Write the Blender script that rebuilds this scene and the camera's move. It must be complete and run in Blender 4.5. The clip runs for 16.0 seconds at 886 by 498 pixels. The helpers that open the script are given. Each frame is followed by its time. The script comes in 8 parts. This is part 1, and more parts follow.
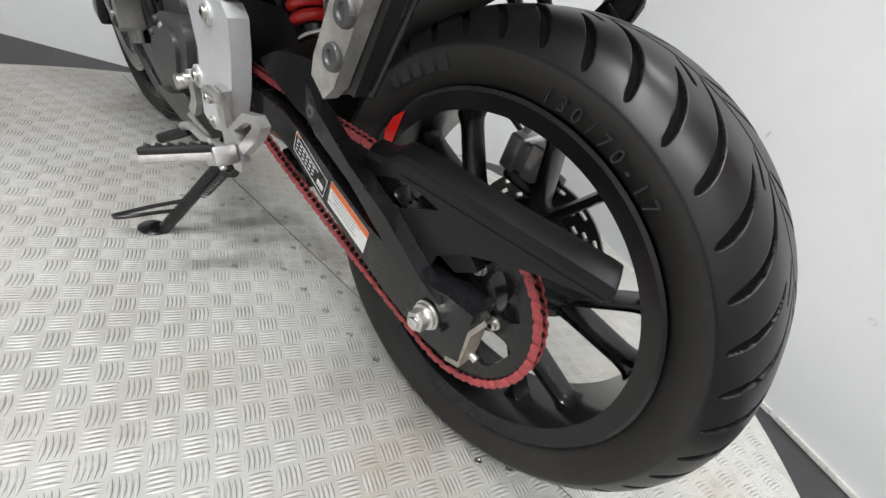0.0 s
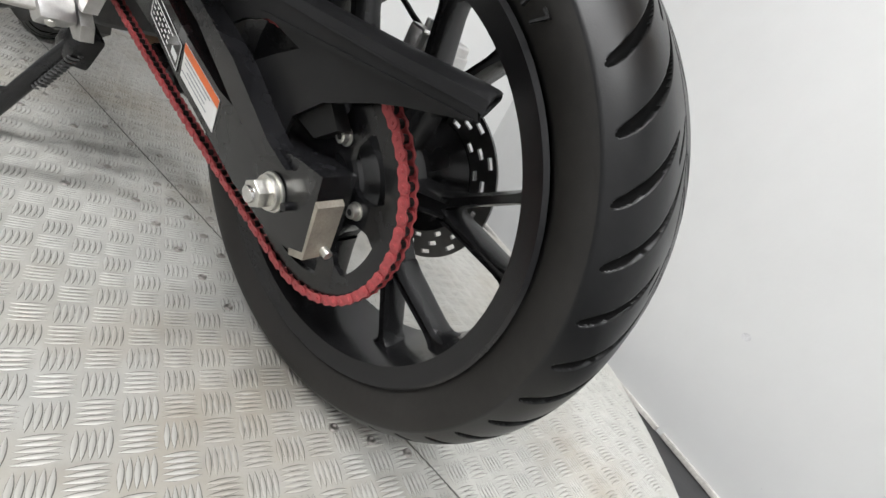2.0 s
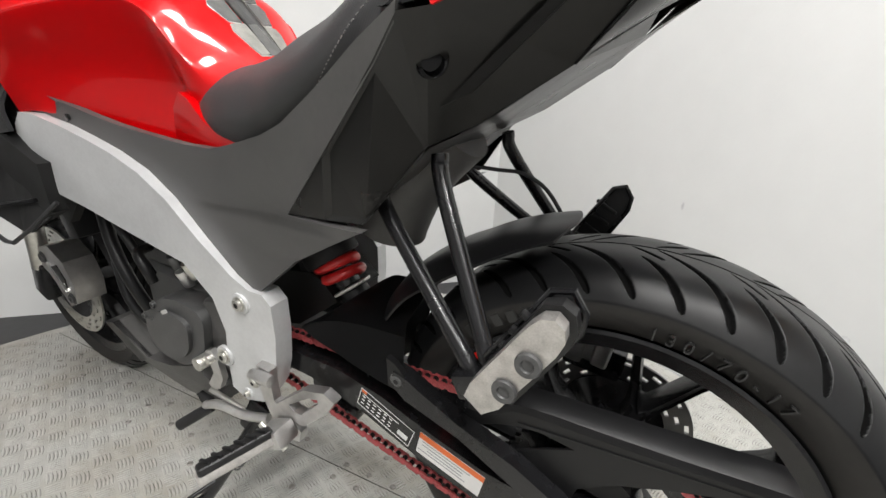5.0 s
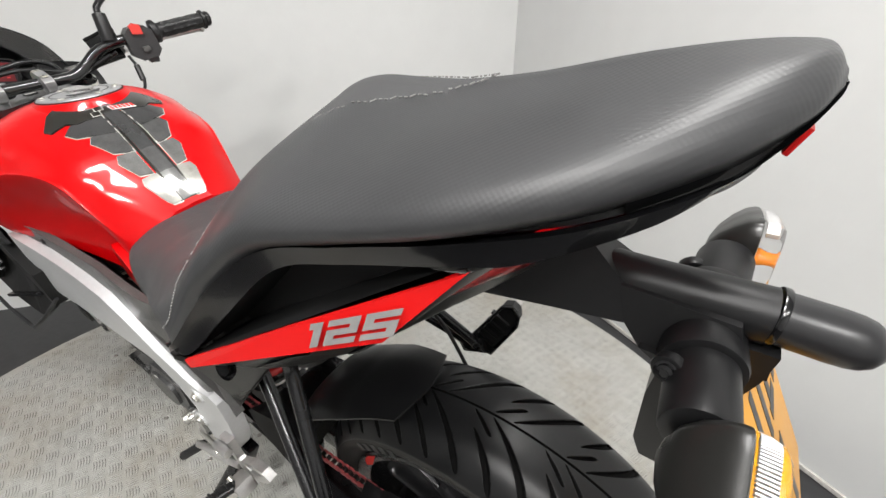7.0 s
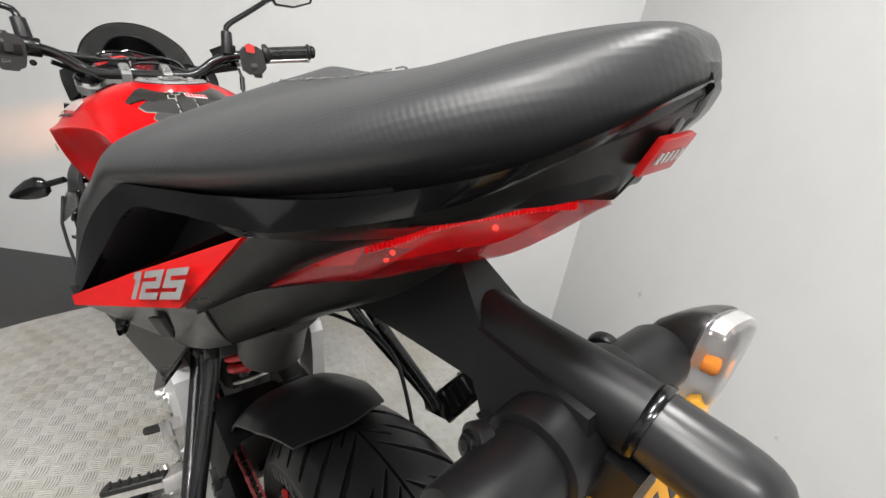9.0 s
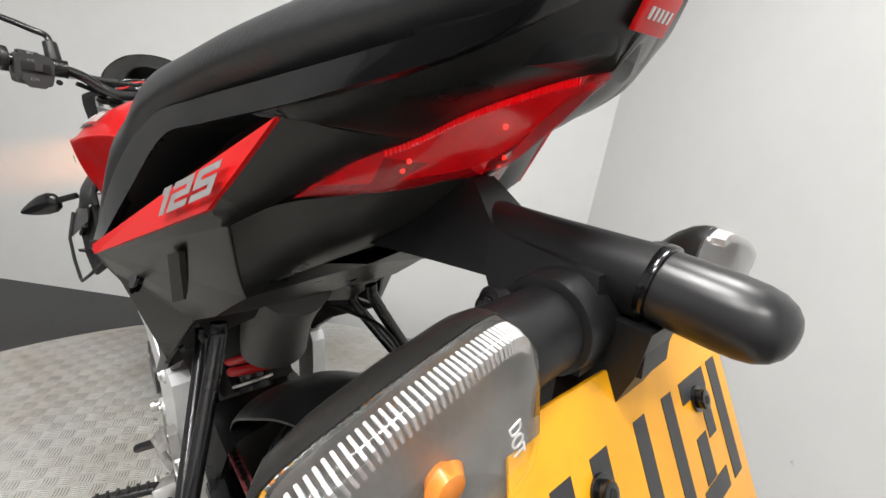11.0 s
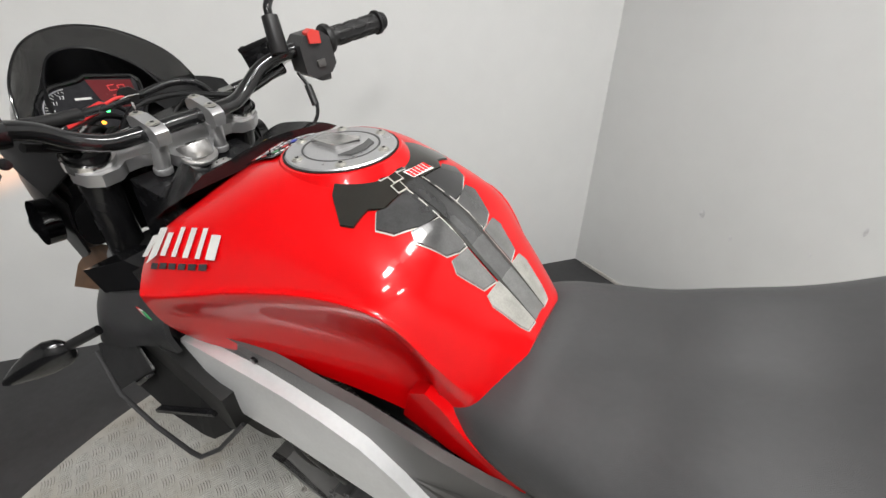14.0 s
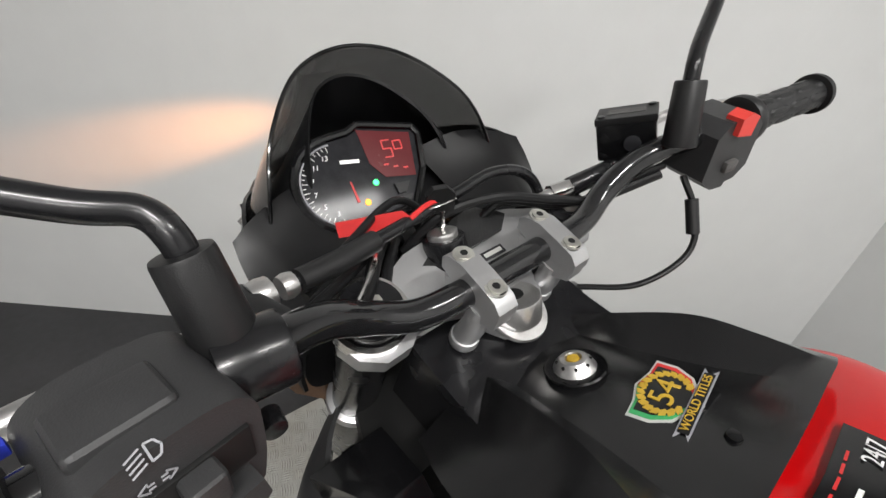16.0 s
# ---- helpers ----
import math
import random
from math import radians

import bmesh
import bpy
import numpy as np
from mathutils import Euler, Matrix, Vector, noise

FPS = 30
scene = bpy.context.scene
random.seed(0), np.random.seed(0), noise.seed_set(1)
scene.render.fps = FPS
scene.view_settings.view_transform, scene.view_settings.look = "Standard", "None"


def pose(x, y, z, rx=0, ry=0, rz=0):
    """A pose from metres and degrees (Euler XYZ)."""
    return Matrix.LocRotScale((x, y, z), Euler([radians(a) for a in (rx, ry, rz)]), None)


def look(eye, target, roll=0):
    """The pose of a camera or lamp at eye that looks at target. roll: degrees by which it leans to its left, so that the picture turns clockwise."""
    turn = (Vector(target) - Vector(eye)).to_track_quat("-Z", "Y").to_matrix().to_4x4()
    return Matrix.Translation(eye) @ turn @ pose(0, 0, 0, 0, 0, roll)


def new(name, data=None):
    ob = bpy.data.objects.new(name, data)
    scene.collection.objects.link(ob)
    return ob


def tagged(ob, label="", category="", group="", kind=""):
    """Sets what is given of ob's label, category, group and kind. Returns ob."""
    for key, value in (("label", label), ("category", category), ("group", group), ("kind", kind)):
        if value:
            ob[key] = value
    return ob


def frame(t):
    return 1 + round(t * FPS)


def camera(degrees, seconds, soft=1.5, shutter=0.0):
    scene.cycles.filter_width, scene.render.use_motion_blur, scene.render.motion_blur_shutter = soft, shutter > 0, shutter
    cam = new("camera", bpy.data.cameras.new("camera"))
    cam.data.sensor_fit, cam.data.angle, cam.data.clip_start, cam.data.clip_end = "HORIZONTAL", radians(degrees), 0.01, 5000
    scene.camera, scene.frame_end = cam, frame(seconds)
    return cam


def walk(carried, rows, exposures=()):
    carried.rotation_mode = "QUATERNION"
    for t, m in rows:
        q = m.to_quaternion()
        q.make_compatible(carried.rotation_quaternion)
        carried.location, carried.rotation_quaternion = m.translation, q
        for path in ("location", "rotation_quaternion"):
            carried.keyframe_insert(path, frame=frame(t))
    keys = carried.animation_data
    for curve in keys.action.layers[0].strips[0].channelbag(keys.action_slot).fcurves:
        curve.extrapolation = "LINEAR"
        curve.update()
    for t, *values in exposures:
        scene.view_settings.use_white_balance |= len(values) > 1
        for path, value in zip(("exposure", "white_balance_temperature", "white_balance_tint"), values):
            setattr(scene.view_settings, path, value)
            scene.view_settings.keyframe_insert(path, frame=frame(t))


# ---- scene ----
cam = camera(94.5, 16.0)
PATH = [
    (0, (0.2008, -0.4830, 0.5694), (-0.2777, 0.2435, 0.0764), 20.21),
    (0.5, (0.2805, -0.4011, 0.5213), (-0.2092, 0.3282, 0.0435), 28.03),
    (1, (0.3372, -0.3391, 0.4807), (-0.1440, 0.4163, 0.0359), 33.84),
    (1.5, (0.3395, -0.3419, 0.4720), (-0.1143, 0.4513, 0.0660), 34.56),
    (2, (0.2927, -0.4008, 0.4293), (-0.1187, 0.4430, 0.0848), 29.95),
    (2.5, (0.1979, -0.4469, 0.4201), (-0.1742, 0.4325, 0.1229), 22.96),
    (3, (0.1193, -0.5041, 0.4425), (-0.2411, 0.3904, 0.1777), 16.72),
    (3.5, (0.0531, -0.5475, 0.4933), (-0.3195, 0.3482, 0.2507), 12.42),
    (4, (0.0112, -0.5713, 0.5590), (-0.3870, 0.3165, 0.3282), 9.10),
    (4.2, (-0.0002, -0.5837, 0.5871), (-0.4094, 0.3003, 0.3611), 7.88),
    (6.3, (0.0680, -0.4842, 0.9098), (-0.3799, 0.3268, 0.5335), 0.13),
    (6.5, (0.0920, -0.4618, 0.9487), (-0.3663, 0.3327, 0.5504), 0.08),
    (7, (0.1619, -0.4133, 1.0197), (-0.3327, 0.3279, 0.5659), 0.22),
    (7.5, (0.2189, -0.3710, 1.0472), (-0.3159, 0.3023, 0.5366), 1.15),
    (8, (0.2482, -0.3010, 1.0546), (-0.3590, 0.3077, 0.5438), 3.39),
    (8.2, (0.2573, -0.2881, 1.0363), (-0.3867, 0.3160, 0.5670), 6.46),
    (10.3, (0.2369, -0.3597, 0.9506), (-0.4438, 0.3282, 0.6992), 12.42),
    (10.5, (0.2507, -0.3473, 0.9369), (-0.4387, 0.3385, 0.7034), 12.00),
    (11, (0.2790, -0.3300, 0.9108), (-0.4322, 0.3399, 0.6974), 10.46),
    (11.5, (0.2635, -0.3431, 0.9185), (-0.4256, 0.3430, 0.6853), 10.02),
    (12, (0.1774, -0.4058, 0.9476), (-0.4404, 0.3315, 0.6742), 10.52),
    (12.5, (0.0795, -0.4933, 0.9802), (-0.4597, 0.2839, 0.6557), 10.02),
    (13, (-0.0587, -0.5393, 0.9829), (-0.5338, 0.2580, 0.6108), 8.23),
    (13.5, (-0.2597, -0.5045, 1.0020), (-0.7153, 0.2761, 0.5741), 4.34),
    (14, (-0.4144, -0.4664, 1.0500), (-0.8701, 0.2909, 0.5823), 1.11),
    (14.5, (-0.5526, -0.4773, 1.0656), (-1.0224, 0.2654, 0.5884), 0.79),
    (15, (-0.7147, -0.4696, 1.0734), (-1.2231, 0.2478, 0.5970), 2.61),
    (15.5, (-0.8219, -0.4572, 1.0923), (-1.3912, 0.2093, 0.6109), 5.82),
    (16, (-0.8894, -0.3817, 1.1002), (-1.5056, 0.2139, 0.5849), 8.42),
]
walk(cam, [(t, look(eye, target, roll)) for t, eye, target, roll in PATH], [(0, 0.17, 6250, 10), (1.5, 0.14, 6250, 10), (3, 0.22, 6500, 10), (4, 0.16, 6500, 10), (6.5, 0.06, 6500, 10), (8, 0.0, 6500, 10), (10.5, 0.08, 6500, 10), (12.5, 0.06, 6500, 10), (14, -0.12, 6500, 10), (15, -0.30, 6500, 10), (16, -0.20, 6500, 10)])

# ---- light ----
world = bpy.data.worlds.new("world")
scene.world = world
world.use_nodes = True
bg = world.node_tree.nodes["Background"]
bg.inputs[0].default_value, bg.inputs[1].default_value = (0.9, 0.95, 1.0, 1), 0.1
scene.view_settings.exposure = 0.0


def area_lamp(name, at, target, sx, sy, watts, color):
    data = bpy.data.lights.new(name, "AREA")
    data.shape, data.size, data.size_y, data.energy, data.color = "RECTANGLE", sx, sy, watts, color
    ob = new(name, data)
    ob.matrix_basis = look(at, target)
    return ob


ROOM_H = 2.9
LAMPS = [(0.10, -1.00, 45), (0.20, 0.22, 25), (1.4, -1.6, 40), (0.50, -2.05, 38)]
for lx, ly, watts in LAMPS:
    area_lamp("ceiling_lamp_light", (lx, ly, ROOM_H - 0.20), (lx, ly + 0.001, 0), 0.16, 0.62, watts, (1.0, 0.985, 0.96))

# the lit headlamp: a wide flat beam on the wall ahead of the machine
beam = bpy.data.lights.new("headlamp_beam", "SPOT")
beam.energy, beam.color, beam.spot_size, beam.spot_blend, beam.shadow_soft_size = 34, (1.0, 0.38, 0.11), radians(17), 1.0, 0.02
beam_ob = new("headlamp_beam", beam)
beam_ob.matrix_basis = look((-1.56, -0.126, 0.80), (-2.13, -0.19, 0.675), 14) @ Matrix.Diagonal((4.2, 1, 1, 1))


# ---- materials ----
def mat(name, color, rough=0.5, metal=0.0, var=0.15, scale=40.0, bump=0.0, bscale=400.0, coat=0.0, spec=0.5, rvar=0.08, trans=0.0, ior=1.45, glow=None, gs=0.0, alpha=1.0):
    m = bpy.data.materials.new(name)
    m.use_nodes = True
    nt = m.node_tree
    n, l = nt.nodes, nt.links
    b = n["Principled BSDF"]
    b.inputs["Metallic"].default_value = metal
    b.inputs["Coat Weight"].default_value = coat
    b.inputs["Coat Roughness"].default_value = 0.04
    b.inputs["Specular IOR Level"].default_value = spec
    b.inputs["Transmission Weight"].default_value = trans
    b.inputs["IOR"].default_value = ior
    b.inputs["Alpha"].default_value = alpha
    if glow:
        b.inputs["Emission Color"].default_value = (*glow, 1)
        b.inputs["Emission Strength"].default_value = gs
    tc = n.new("ShaderNodeTexCoord")
    no = n.new("ShaderNodeTexNoise")
    no.inputs["Scale"].default_value, no.inputs["Detail"].default_value = scale, 5.0
    l.new(tc.outputs["Object"], no.inputs["Vector"])
    fine = n.new("ShaderNodeTexNoise")
    fine.inputs["Scale"].default_value, fine.inputs["Detail"].default_value = scale * 9, 3.0
    l.new(tc.outputs["Object"], fine.inputs["Vector"])
    add = n.new("ShaderNodeMath")
    add.operation = "ADD"
    half = n.new("ShaderNodeMath")
    half.operation, half.inputs[1].default_value = "MULTIPLY", 0.5
    l.new(fine.outputs["Fac"], half.inputs[0])
    l.new(no.outputs["Fac"], add.inputs[0])
    l.new(half.outputs[0], add.inputs[1])
    ramp = n.new("ShaderNodeMapRange")
    ramp.inputs["From Min"].default_value, ramp.inputs["From Max"].default_value = 0.45, 1.05
    l.new(add.outputs[0], ramp.inputs["Value"])
    mix = n.new("ShaderNodeMix")
    mix.data_type = "RGBA"
    lo, hi = [max(0, c * (1 - var)) for c in color], [min(1, c * (1 + var)) for c in color]
    mix.inputs["A"].default_value, mix.inputs["B"].default_value = (*lo, 1), (*hi, 1)
    l.new(ramp.outputs["Result"], mix.inputs["Factor"])
    l.new(mix.outputs["Result"], b.inputs["Base Color"])
    rr = n.new("ShaderNodeMapRange")
    rr.inputs["To Min"].default_value, rr.inputs["To Max"].default_value = max(0.02, rough - rvar), min(1, rough + rvar)
    l.new(no.outputs["Fac"], rr.inputs["Value"])
    l.new(rr.outputs["Result"], b.inputs["Roughness"])
    if bump:
        bn = n.new("ShaderNodeTexNoise")
        bn.inputs["Scale"].default_value, bn.inputs["Detail"].default_value = bscale, 2.0
        l.new(tc.outputs["Object"], bn.inputs["Vector"])
        bp = n.new("ShaderNodeBump")
        bp.inputs["Strength"].default_value, bp.inputs["Distance"].default_value = bump, 0.001
        l.new(bn.outputs["Fac"], bp.inputs["Height"])
        l.new(bp.outputs["Normal"], b.inputs["Normal"])
    return m


def node(m, kind):
    return m.node_tree.nodes.new(kind)


def weave(m, sx, sy, strength, dist=0.0006, join="MULTIPLY"):
    """A small raised weave: two crossed waves as relief."""
    nt = m.node_tree
    tc = node(m, "ShaderNodeTexCoord")
    waves = []
    for axis, s in (("X", sx), ("DIAGONAL", sy)):
        w = node(m, "ShaderNodeTexWave")
        w.bands_direction = axis
        w.inputs["Scale"].default_value = s
        nt.links.new(tc.outputs["Object"], w.inputs["Vector"])
        waves.append(w)
    mul = node(m, "ShaderNodeMath")
    mul.operation = join
    nt.links.new(waves[0].outputs["Fac"], mul.inputs[0])
    nt.links.new(waves[1].outputs["Fac"], mul.inputs[1])
    bp = node(m, "ShaderNodeBump")
    bp.inputs["Strength"].default_value, bp.inputs["Distance"].default_value = strength, dist
    nt.links.new(mul.outputs[0], bp.inputs["Height"])
    nt.links.new(bp.outputs["Normal"], nt.nodes["Principled BSDF"].inputs["Normal"])
    return m


WALL = mat("wall_paint", (0.63, 0.635, 0.63), 0.55, var=0.04, scale=1.2, bump=0.25, bscale=60)
BACK_WALL = mat("grey_wall_paint", (0.60, 0.60, 0.60), 0.6, var=0.05, scale=1.2)
CEIL = mat("ceiling_paint", (0.75, 0.75, 0.75), 0.7, var=0.03, scale=2)
DARK_FLOOR = mat("dark_floor_sheet", (0.034, 0.034, 0.036), 0.45, var=0.35, scale=4, bump=0.3, bscale=90)
def stain(m, color, scale, lo, hi, amount):
    """Patchy dirt of another colour laid over a material's own."""
    nt = m.node_tree
    b = nt.nodes["Principled BSDF"]
    old = b.inputs["Base Color"].links[0].from_socket
    tc, no, mr, mx = node(m, "ShaderNodeTexCoord"), node(m, "ShaderNodeTexNoise"), node(m, "ShaderNodeMapRange"), node(m, "ShaderNodeMix")
    no.inputs["Scale"].default_value, no.inputs["Detail"].default_value, no.inputs["Roughness"].default_value = scale, 7.0, 0.62
    mr.inputs["From Min"].default_value, mr.inputs["From Max"].default_value, mr.inputs["To Max"].default_value = lo, hi, amount
    mx.data_type = "RGBA"
    nt.links.new(tc.outputs["Object"], no.inputs["Vector"])
    nt.links.new(no.outputs["Fac"], mr.inputs["Value"])
    nt.links.new(mr.outputs["Result"], mx.inputs["Factor"])
    nt.links.new(old, mx.inputs["A"])
    mx.inputs["B"].default_value = (*color, 1)
    nt.links.new(mx.outputs["Result"], b.inputs["Base Color"])
    return m


PLATE = stain(stain(stain(mat("aluminium_tread_plate", (0.47, 0.468, 0.44), 0.52, 0.25, var=0.12, scale=5, bump=0.12, bscale=250, rvar=0.10), (0.31, 0.265, 0.20), 2.6, 0.47, 0.70, 0.75), (0.29, 0.26, 0.21), 6.5, 0.52, 0.74, 0.5), (0.29, 0.285, 0.27), 14, 0.56, 0.75, 0.5)
PLATE_BAR = stain(stain(mat("raised_aluminium_bar", (0.49, 0.487, 0.46), 0.50, 0.25, var=0.12, scale=9, rvar=0.1), (0.31, 0.265, 0.20), 2.6, 0.47, 0.70, 0.75), (0.32, 0.315, 0.30), 60, 0.5, 0.75, 0.4)
DIRT_LINE = stain(mat("dirt_round_bars", (0.13, 0.125, 0.11), 0.75, var=0.3, scale=50), (0.42, 0.418, 0.395), 38, 0.50, 0.62, 0.9)
SEAM = mat("dirty_plate_joint", (0.10, 0.095, 0.085), 0.8, var=0.4, scale=30)
SKIRT = mat("worn_skirting", (0.55, 0.53, 0.50), 0.6, var=0.4, scale=14)
SCUFF = mat("wall_scuff", (0.60, 0.60, 0.61), 0.7, var=0.35, scale=60)
LAMP_GLOW = mat("lamp_diffuser", (0.9, 0.9, 0.9), 0.5, glow=(1, 0.985, 0.96), gs=6.0)
LAMP_BODY = mat("lamp_housing", (0.7, 0.7, 0.7), 0.4)
SCREW = mat("screw_steel", (0.33, 0.31, 0.29), 0.38, 0.9, var=0.3, scale=200)

RED = mat("red_tank_paint", (0.50, 0.0006, 0.002), 0.30, var=0.03, scale=8, coat=0.45, rvar=0.04, spec=0.12)
RED_STRIPE = mat("red_decal", (0.58, 0.008, 0.008), 0.32, var=0.04, scale=10, coat=0.15, spec=0.3)
RIM_RED = mat("red_rim_tape", (0.7, 0.015, 0.01), 0.35, var=0.05, scale=30)
RUBBER = mat("tyre_rubber", (0.0085, 0.0087, 0.0092), 0.36, var=0.25, scale=18, bump=0.08, bscale=900, spec=0.36)
SIDEWALL = mat("tyre_sidewall", (0.020, 0.0188, 0.0175), 0.60, var=0.25, scale=14, bump=0.08, bscale=700, spec=0.35)
# near-black copy of the rubber: paints the shade inside the tread grooves
GROOVE_SHADE = mat("shaded_groove_rubber", (0.004, 0.004, 0.004), 0.9, var=0.3, scale=60, spec=0.1)
DISC = mat("dark_brake_steel", (0.10, 0.10, 0.10), 0.38, 0.8, var=0.2, scale=60)
SIDE_TEXT = mat("moulded_lettering", (0.016, 0.016, 0.016), 0.35, var=0.2, scale=40)
RIM = mat("black_wheel_paint", (0.015, 0.015, 0.016), 0.22, 0.2, var=0.15, scale=30, bump=0.08, bscale=900)
BLACK_SATIN = mat("satin_black_steel", (0.009, 0.009, 0.010), 0.26, 0.1, var=0.25, scale=25, bump=0.06, bscale=700, spec=0.45, coat=0.15)
BLACK_MATT = mat("matt_black_plastic", (0.007, 0.007, 0.0075), 0.38, var=0.2, scale=25, bump=0.07, bscale=1500, spec=0.35)
GREY_PANEL = mat("grey_matt_panel", (0.075, 0.073, 0.071), 0.48, var=0.12, scale=20, bump=0.3, bscale=1300)
BLACK_GLOSS = mat("gloss_black_panel", (0.004, 0.004, 0.0045), 0.16, var=0.15, scale=20, coat=0.3, spec=0.4)
SCOOP = mat("flat_black_recess", (0.004, 0.004, 0.004), 0.6, var=0.2, scale=20)
SEAT_PLAIN = mat("smooth_seat_vinyl", (0.046, 0.0465, 0.048), 0.52, var=0.12, scale=16, bump=0.35, bscale=1500)
SEAT_GRAIN = mat("dotted_seat_vinyl", (0.034, 0.0345, 0.036), 0.42, var=0.10, scale=16)


def dots(m, pitch, strength, dist):
    """A fine grid of raised dots that follows the seat's length and its girth."""
    nt = m.node_tree
    tc, sp = node(m, "ShaderNodeTexCoord"), node(m, "ShaderNodeSeparateXYZ")
    nt.links.new(tc.outputs["Object"], sp.inputs[0])

    def calc(op, a, b=None):
        n = node(m, "ShaderNodeMath")
        n.operation = op
        for k, v in enumerate((a, b)):
            if v is None:
                continue
            if isinstance(v, (int, float)):
                n.inputs[k].default_value = v
            else:
                nt.links.new(v, n.inputs[k])
        return n.outputs[0]

    girth = calc("MULTIPLY", calc("SUBTRACT", sp.outputs["Z"], calc("ABSOLUTE", sp.outputs["Y"])), 0.78)
    k = 2 * math.pi / pitch
    height = calc("MULTIPLY", calc("SINE", calc("MULTIPLY", sp.outputs["X"], k)), calc("SINE", calc("MULTIPLY", girth, k)))
    bp = node(m, "ShaderNodeBump")
    bp.inputs["Strength"].default_value, bp.inputs["Distance"].default_value = strength, dist
    nt.links.new(height, bp.inputs["Height"])
    nt.links.new(bp.outputs["Normal"], nt.nodes["Principled BSDF"].inputs["Normal"])
    return m


dots(SEAT_GRAIN, 0.0036, 0.085, 0.0004)
THREAD = mat("grey_thread", (0.20, 0.195, 0.19), 0.8, var=0.2, scale=200)
SILVER = mat("silver_frame_paint", (0.60, 0.605, 0.61), 0.36, 0.35, var=0.08, scale=20, bump=0.05, bscale=800)
ALU = mat("cast_aluminium", (0.62, 0.61, 0.60), 0.34, 0.95, var=0.15, scale=60, bump=0.12, bscale=500)
ALU_WORN = mat("worn_peg_aluminium", (0.55, 0.53, 0.51), 0.42, 0.85, var=0.28, scale=70, bump=0.25, bscale=400)
CHROME = mat("bright_steel", (0.68, 0.67, 0.66), 0.18, 1.0, var=0.1, scale=90)
ZINC = mat("zinc_plated_steel", (0.60, 0.59, 0.55), 0.33, 0.9, var=0.2, scale=90)
ENGINE = mat("grey_engine_casting", (0.10, 0.10, 0.10), 0.46, 0.5, var=0.2, scale=50, bump=0.3, bscale=500)
ENGINE_FIN = mat("raw_cylinder_casting", (0.36, 0.33, 0.28), 0.5, 0.7, var=0.25, scale=50, bump=0.2, bscale=400)
CHAIN_RED = mat("red_chain_plate", (0.40, 0.075, 0.080), 0.42, 0.25, var=0.35, scale=160, bump=0.2, bscale=600)
CHAIN_BLACK = mat("oily_chain_steel", (0.020, 0.018, 0.017), 0.35, 0.5, var=0.4, scale=200)
SPRING_RED = mat("red_coil_spring", (0.55, 0.02, 0.02), 0.3, var=0.08, scale=30, coat=0.4)
WHITE_LABEL = mat("white_label", (0.74, 0.73, 0.72), 0.45, var=0.05, scale=30)
ORANGE = mat("orange_print", (0.75, 0.16, 0.04), 0.45, var=0.08, scale=60)
INK = mat("grey_print", (0.28, 0.28, 0.30), 0.5)
WHITE_INK = mat("white_print", (0.72, 0.72, 0.72), 0.4)
SILVER_INK = mat("silver_decal", (0.60, 0.60, 0.58), 0.35, 0.3, var=0.06, scale=60)
LENS_RED = mat("red_tail_lens", (0.45, 0.002, 0.004), 0.12, var=0.6, scale=40, coat=0.5, glow=(1.0, 0.006, 0.010), gs=0.34)
LENS_HOT = mat("lit_tail_bulb", (0.9, 0.1, 0.08), 0.3, glow=(1.0, 0.05, 0.03), gs=3.0)
LENS_CLEAR = mat("clear_indicator_lens", (0.92, 0.92, 0.92), 0.05, var=0.02, trans=1.0, ior=1.3)
REFLECTOR = mat("indicator_reflector", (0.26, 0.26, 0.26), 0.35, 0.4, var=0.2, scale=60)
LENS_RIB = mat("ribbed_clear_edge", (0.48, 0.48, 0.48), 0.15, 0.2, var=0.2, scale=200)
AMBER = mat("amber_bulb", (0.80, 0.25, 0.03), 0.15, var=0.1, scale=60, coat=0.8)
PLATE_YELLOW = mat("yellow_number_plate", (0.60, 0.27, 0.004), 0.40, var=0.05, scale=20, coat=0.15)
PLATE_BLACK = mat("black_plate_print", (0.02, 0.02, 0.022), 0.4)
SMOKE = mat("smoked_screen", (0.012, 0.012, 0.012), 0.06, var=0.05, coat=0.6, alpha=0.72)
DIAL = mat("dial_face", (0.020, 0.020, 0.022), 0.10, var=0.3, scale=90, spec=0.12, rvar=0.03)
LCD = mat("red_lcd", (0.07, 0.012, 0.014), 0.25, var=0.1, scale=30, spec=0.15, glow=(0.6, 0.10, 0.10), gs=0.07)
GREEN_LED = mat("green_lamp", (0.05, 0.6, 0.15), 0.3, glow=(0.05, 1.0, 0.25), gs=3.0)
ORANGE_LED = mat("orange_lamp", (0.8, 0.3, 0.03), 0.3, glow=(1.0, 0.35, 0.02), gs=3.0)
TAG_RED = mat("red_key_tag", (0.58, 0.03, 0.03), 0.4, var=0.1, scale=60)
CARBON = weave(mat("carbon_weave_trim", (0.014, 0.014, 0.0145), 0.35, var=0.3, scale=60, coat=0.5), 160, 160, 0.5)
RUBBER_GRIP = mat("grip_rubber", (0.009, 0.009, 0.0095), 0.42, var=0.2, scale=40, bump=0.12, bscale=1500)
SWITCH = mat("grey_switch_plastic", (0.030, 0.030, 0.031), 0.46, var=0.12, scale=50, bump=0.15, bscale=1200)
SWITCH_RED = mat("red_kill_switch", (0.62, 0.05, 0.04), 0.4, var=0.06)
PAD_EDGE = mat("silver_pad_edge", (0.55, 0.54, 0.50), 0.2, 0.4, var=0.15, scale=60, coat=1.0)
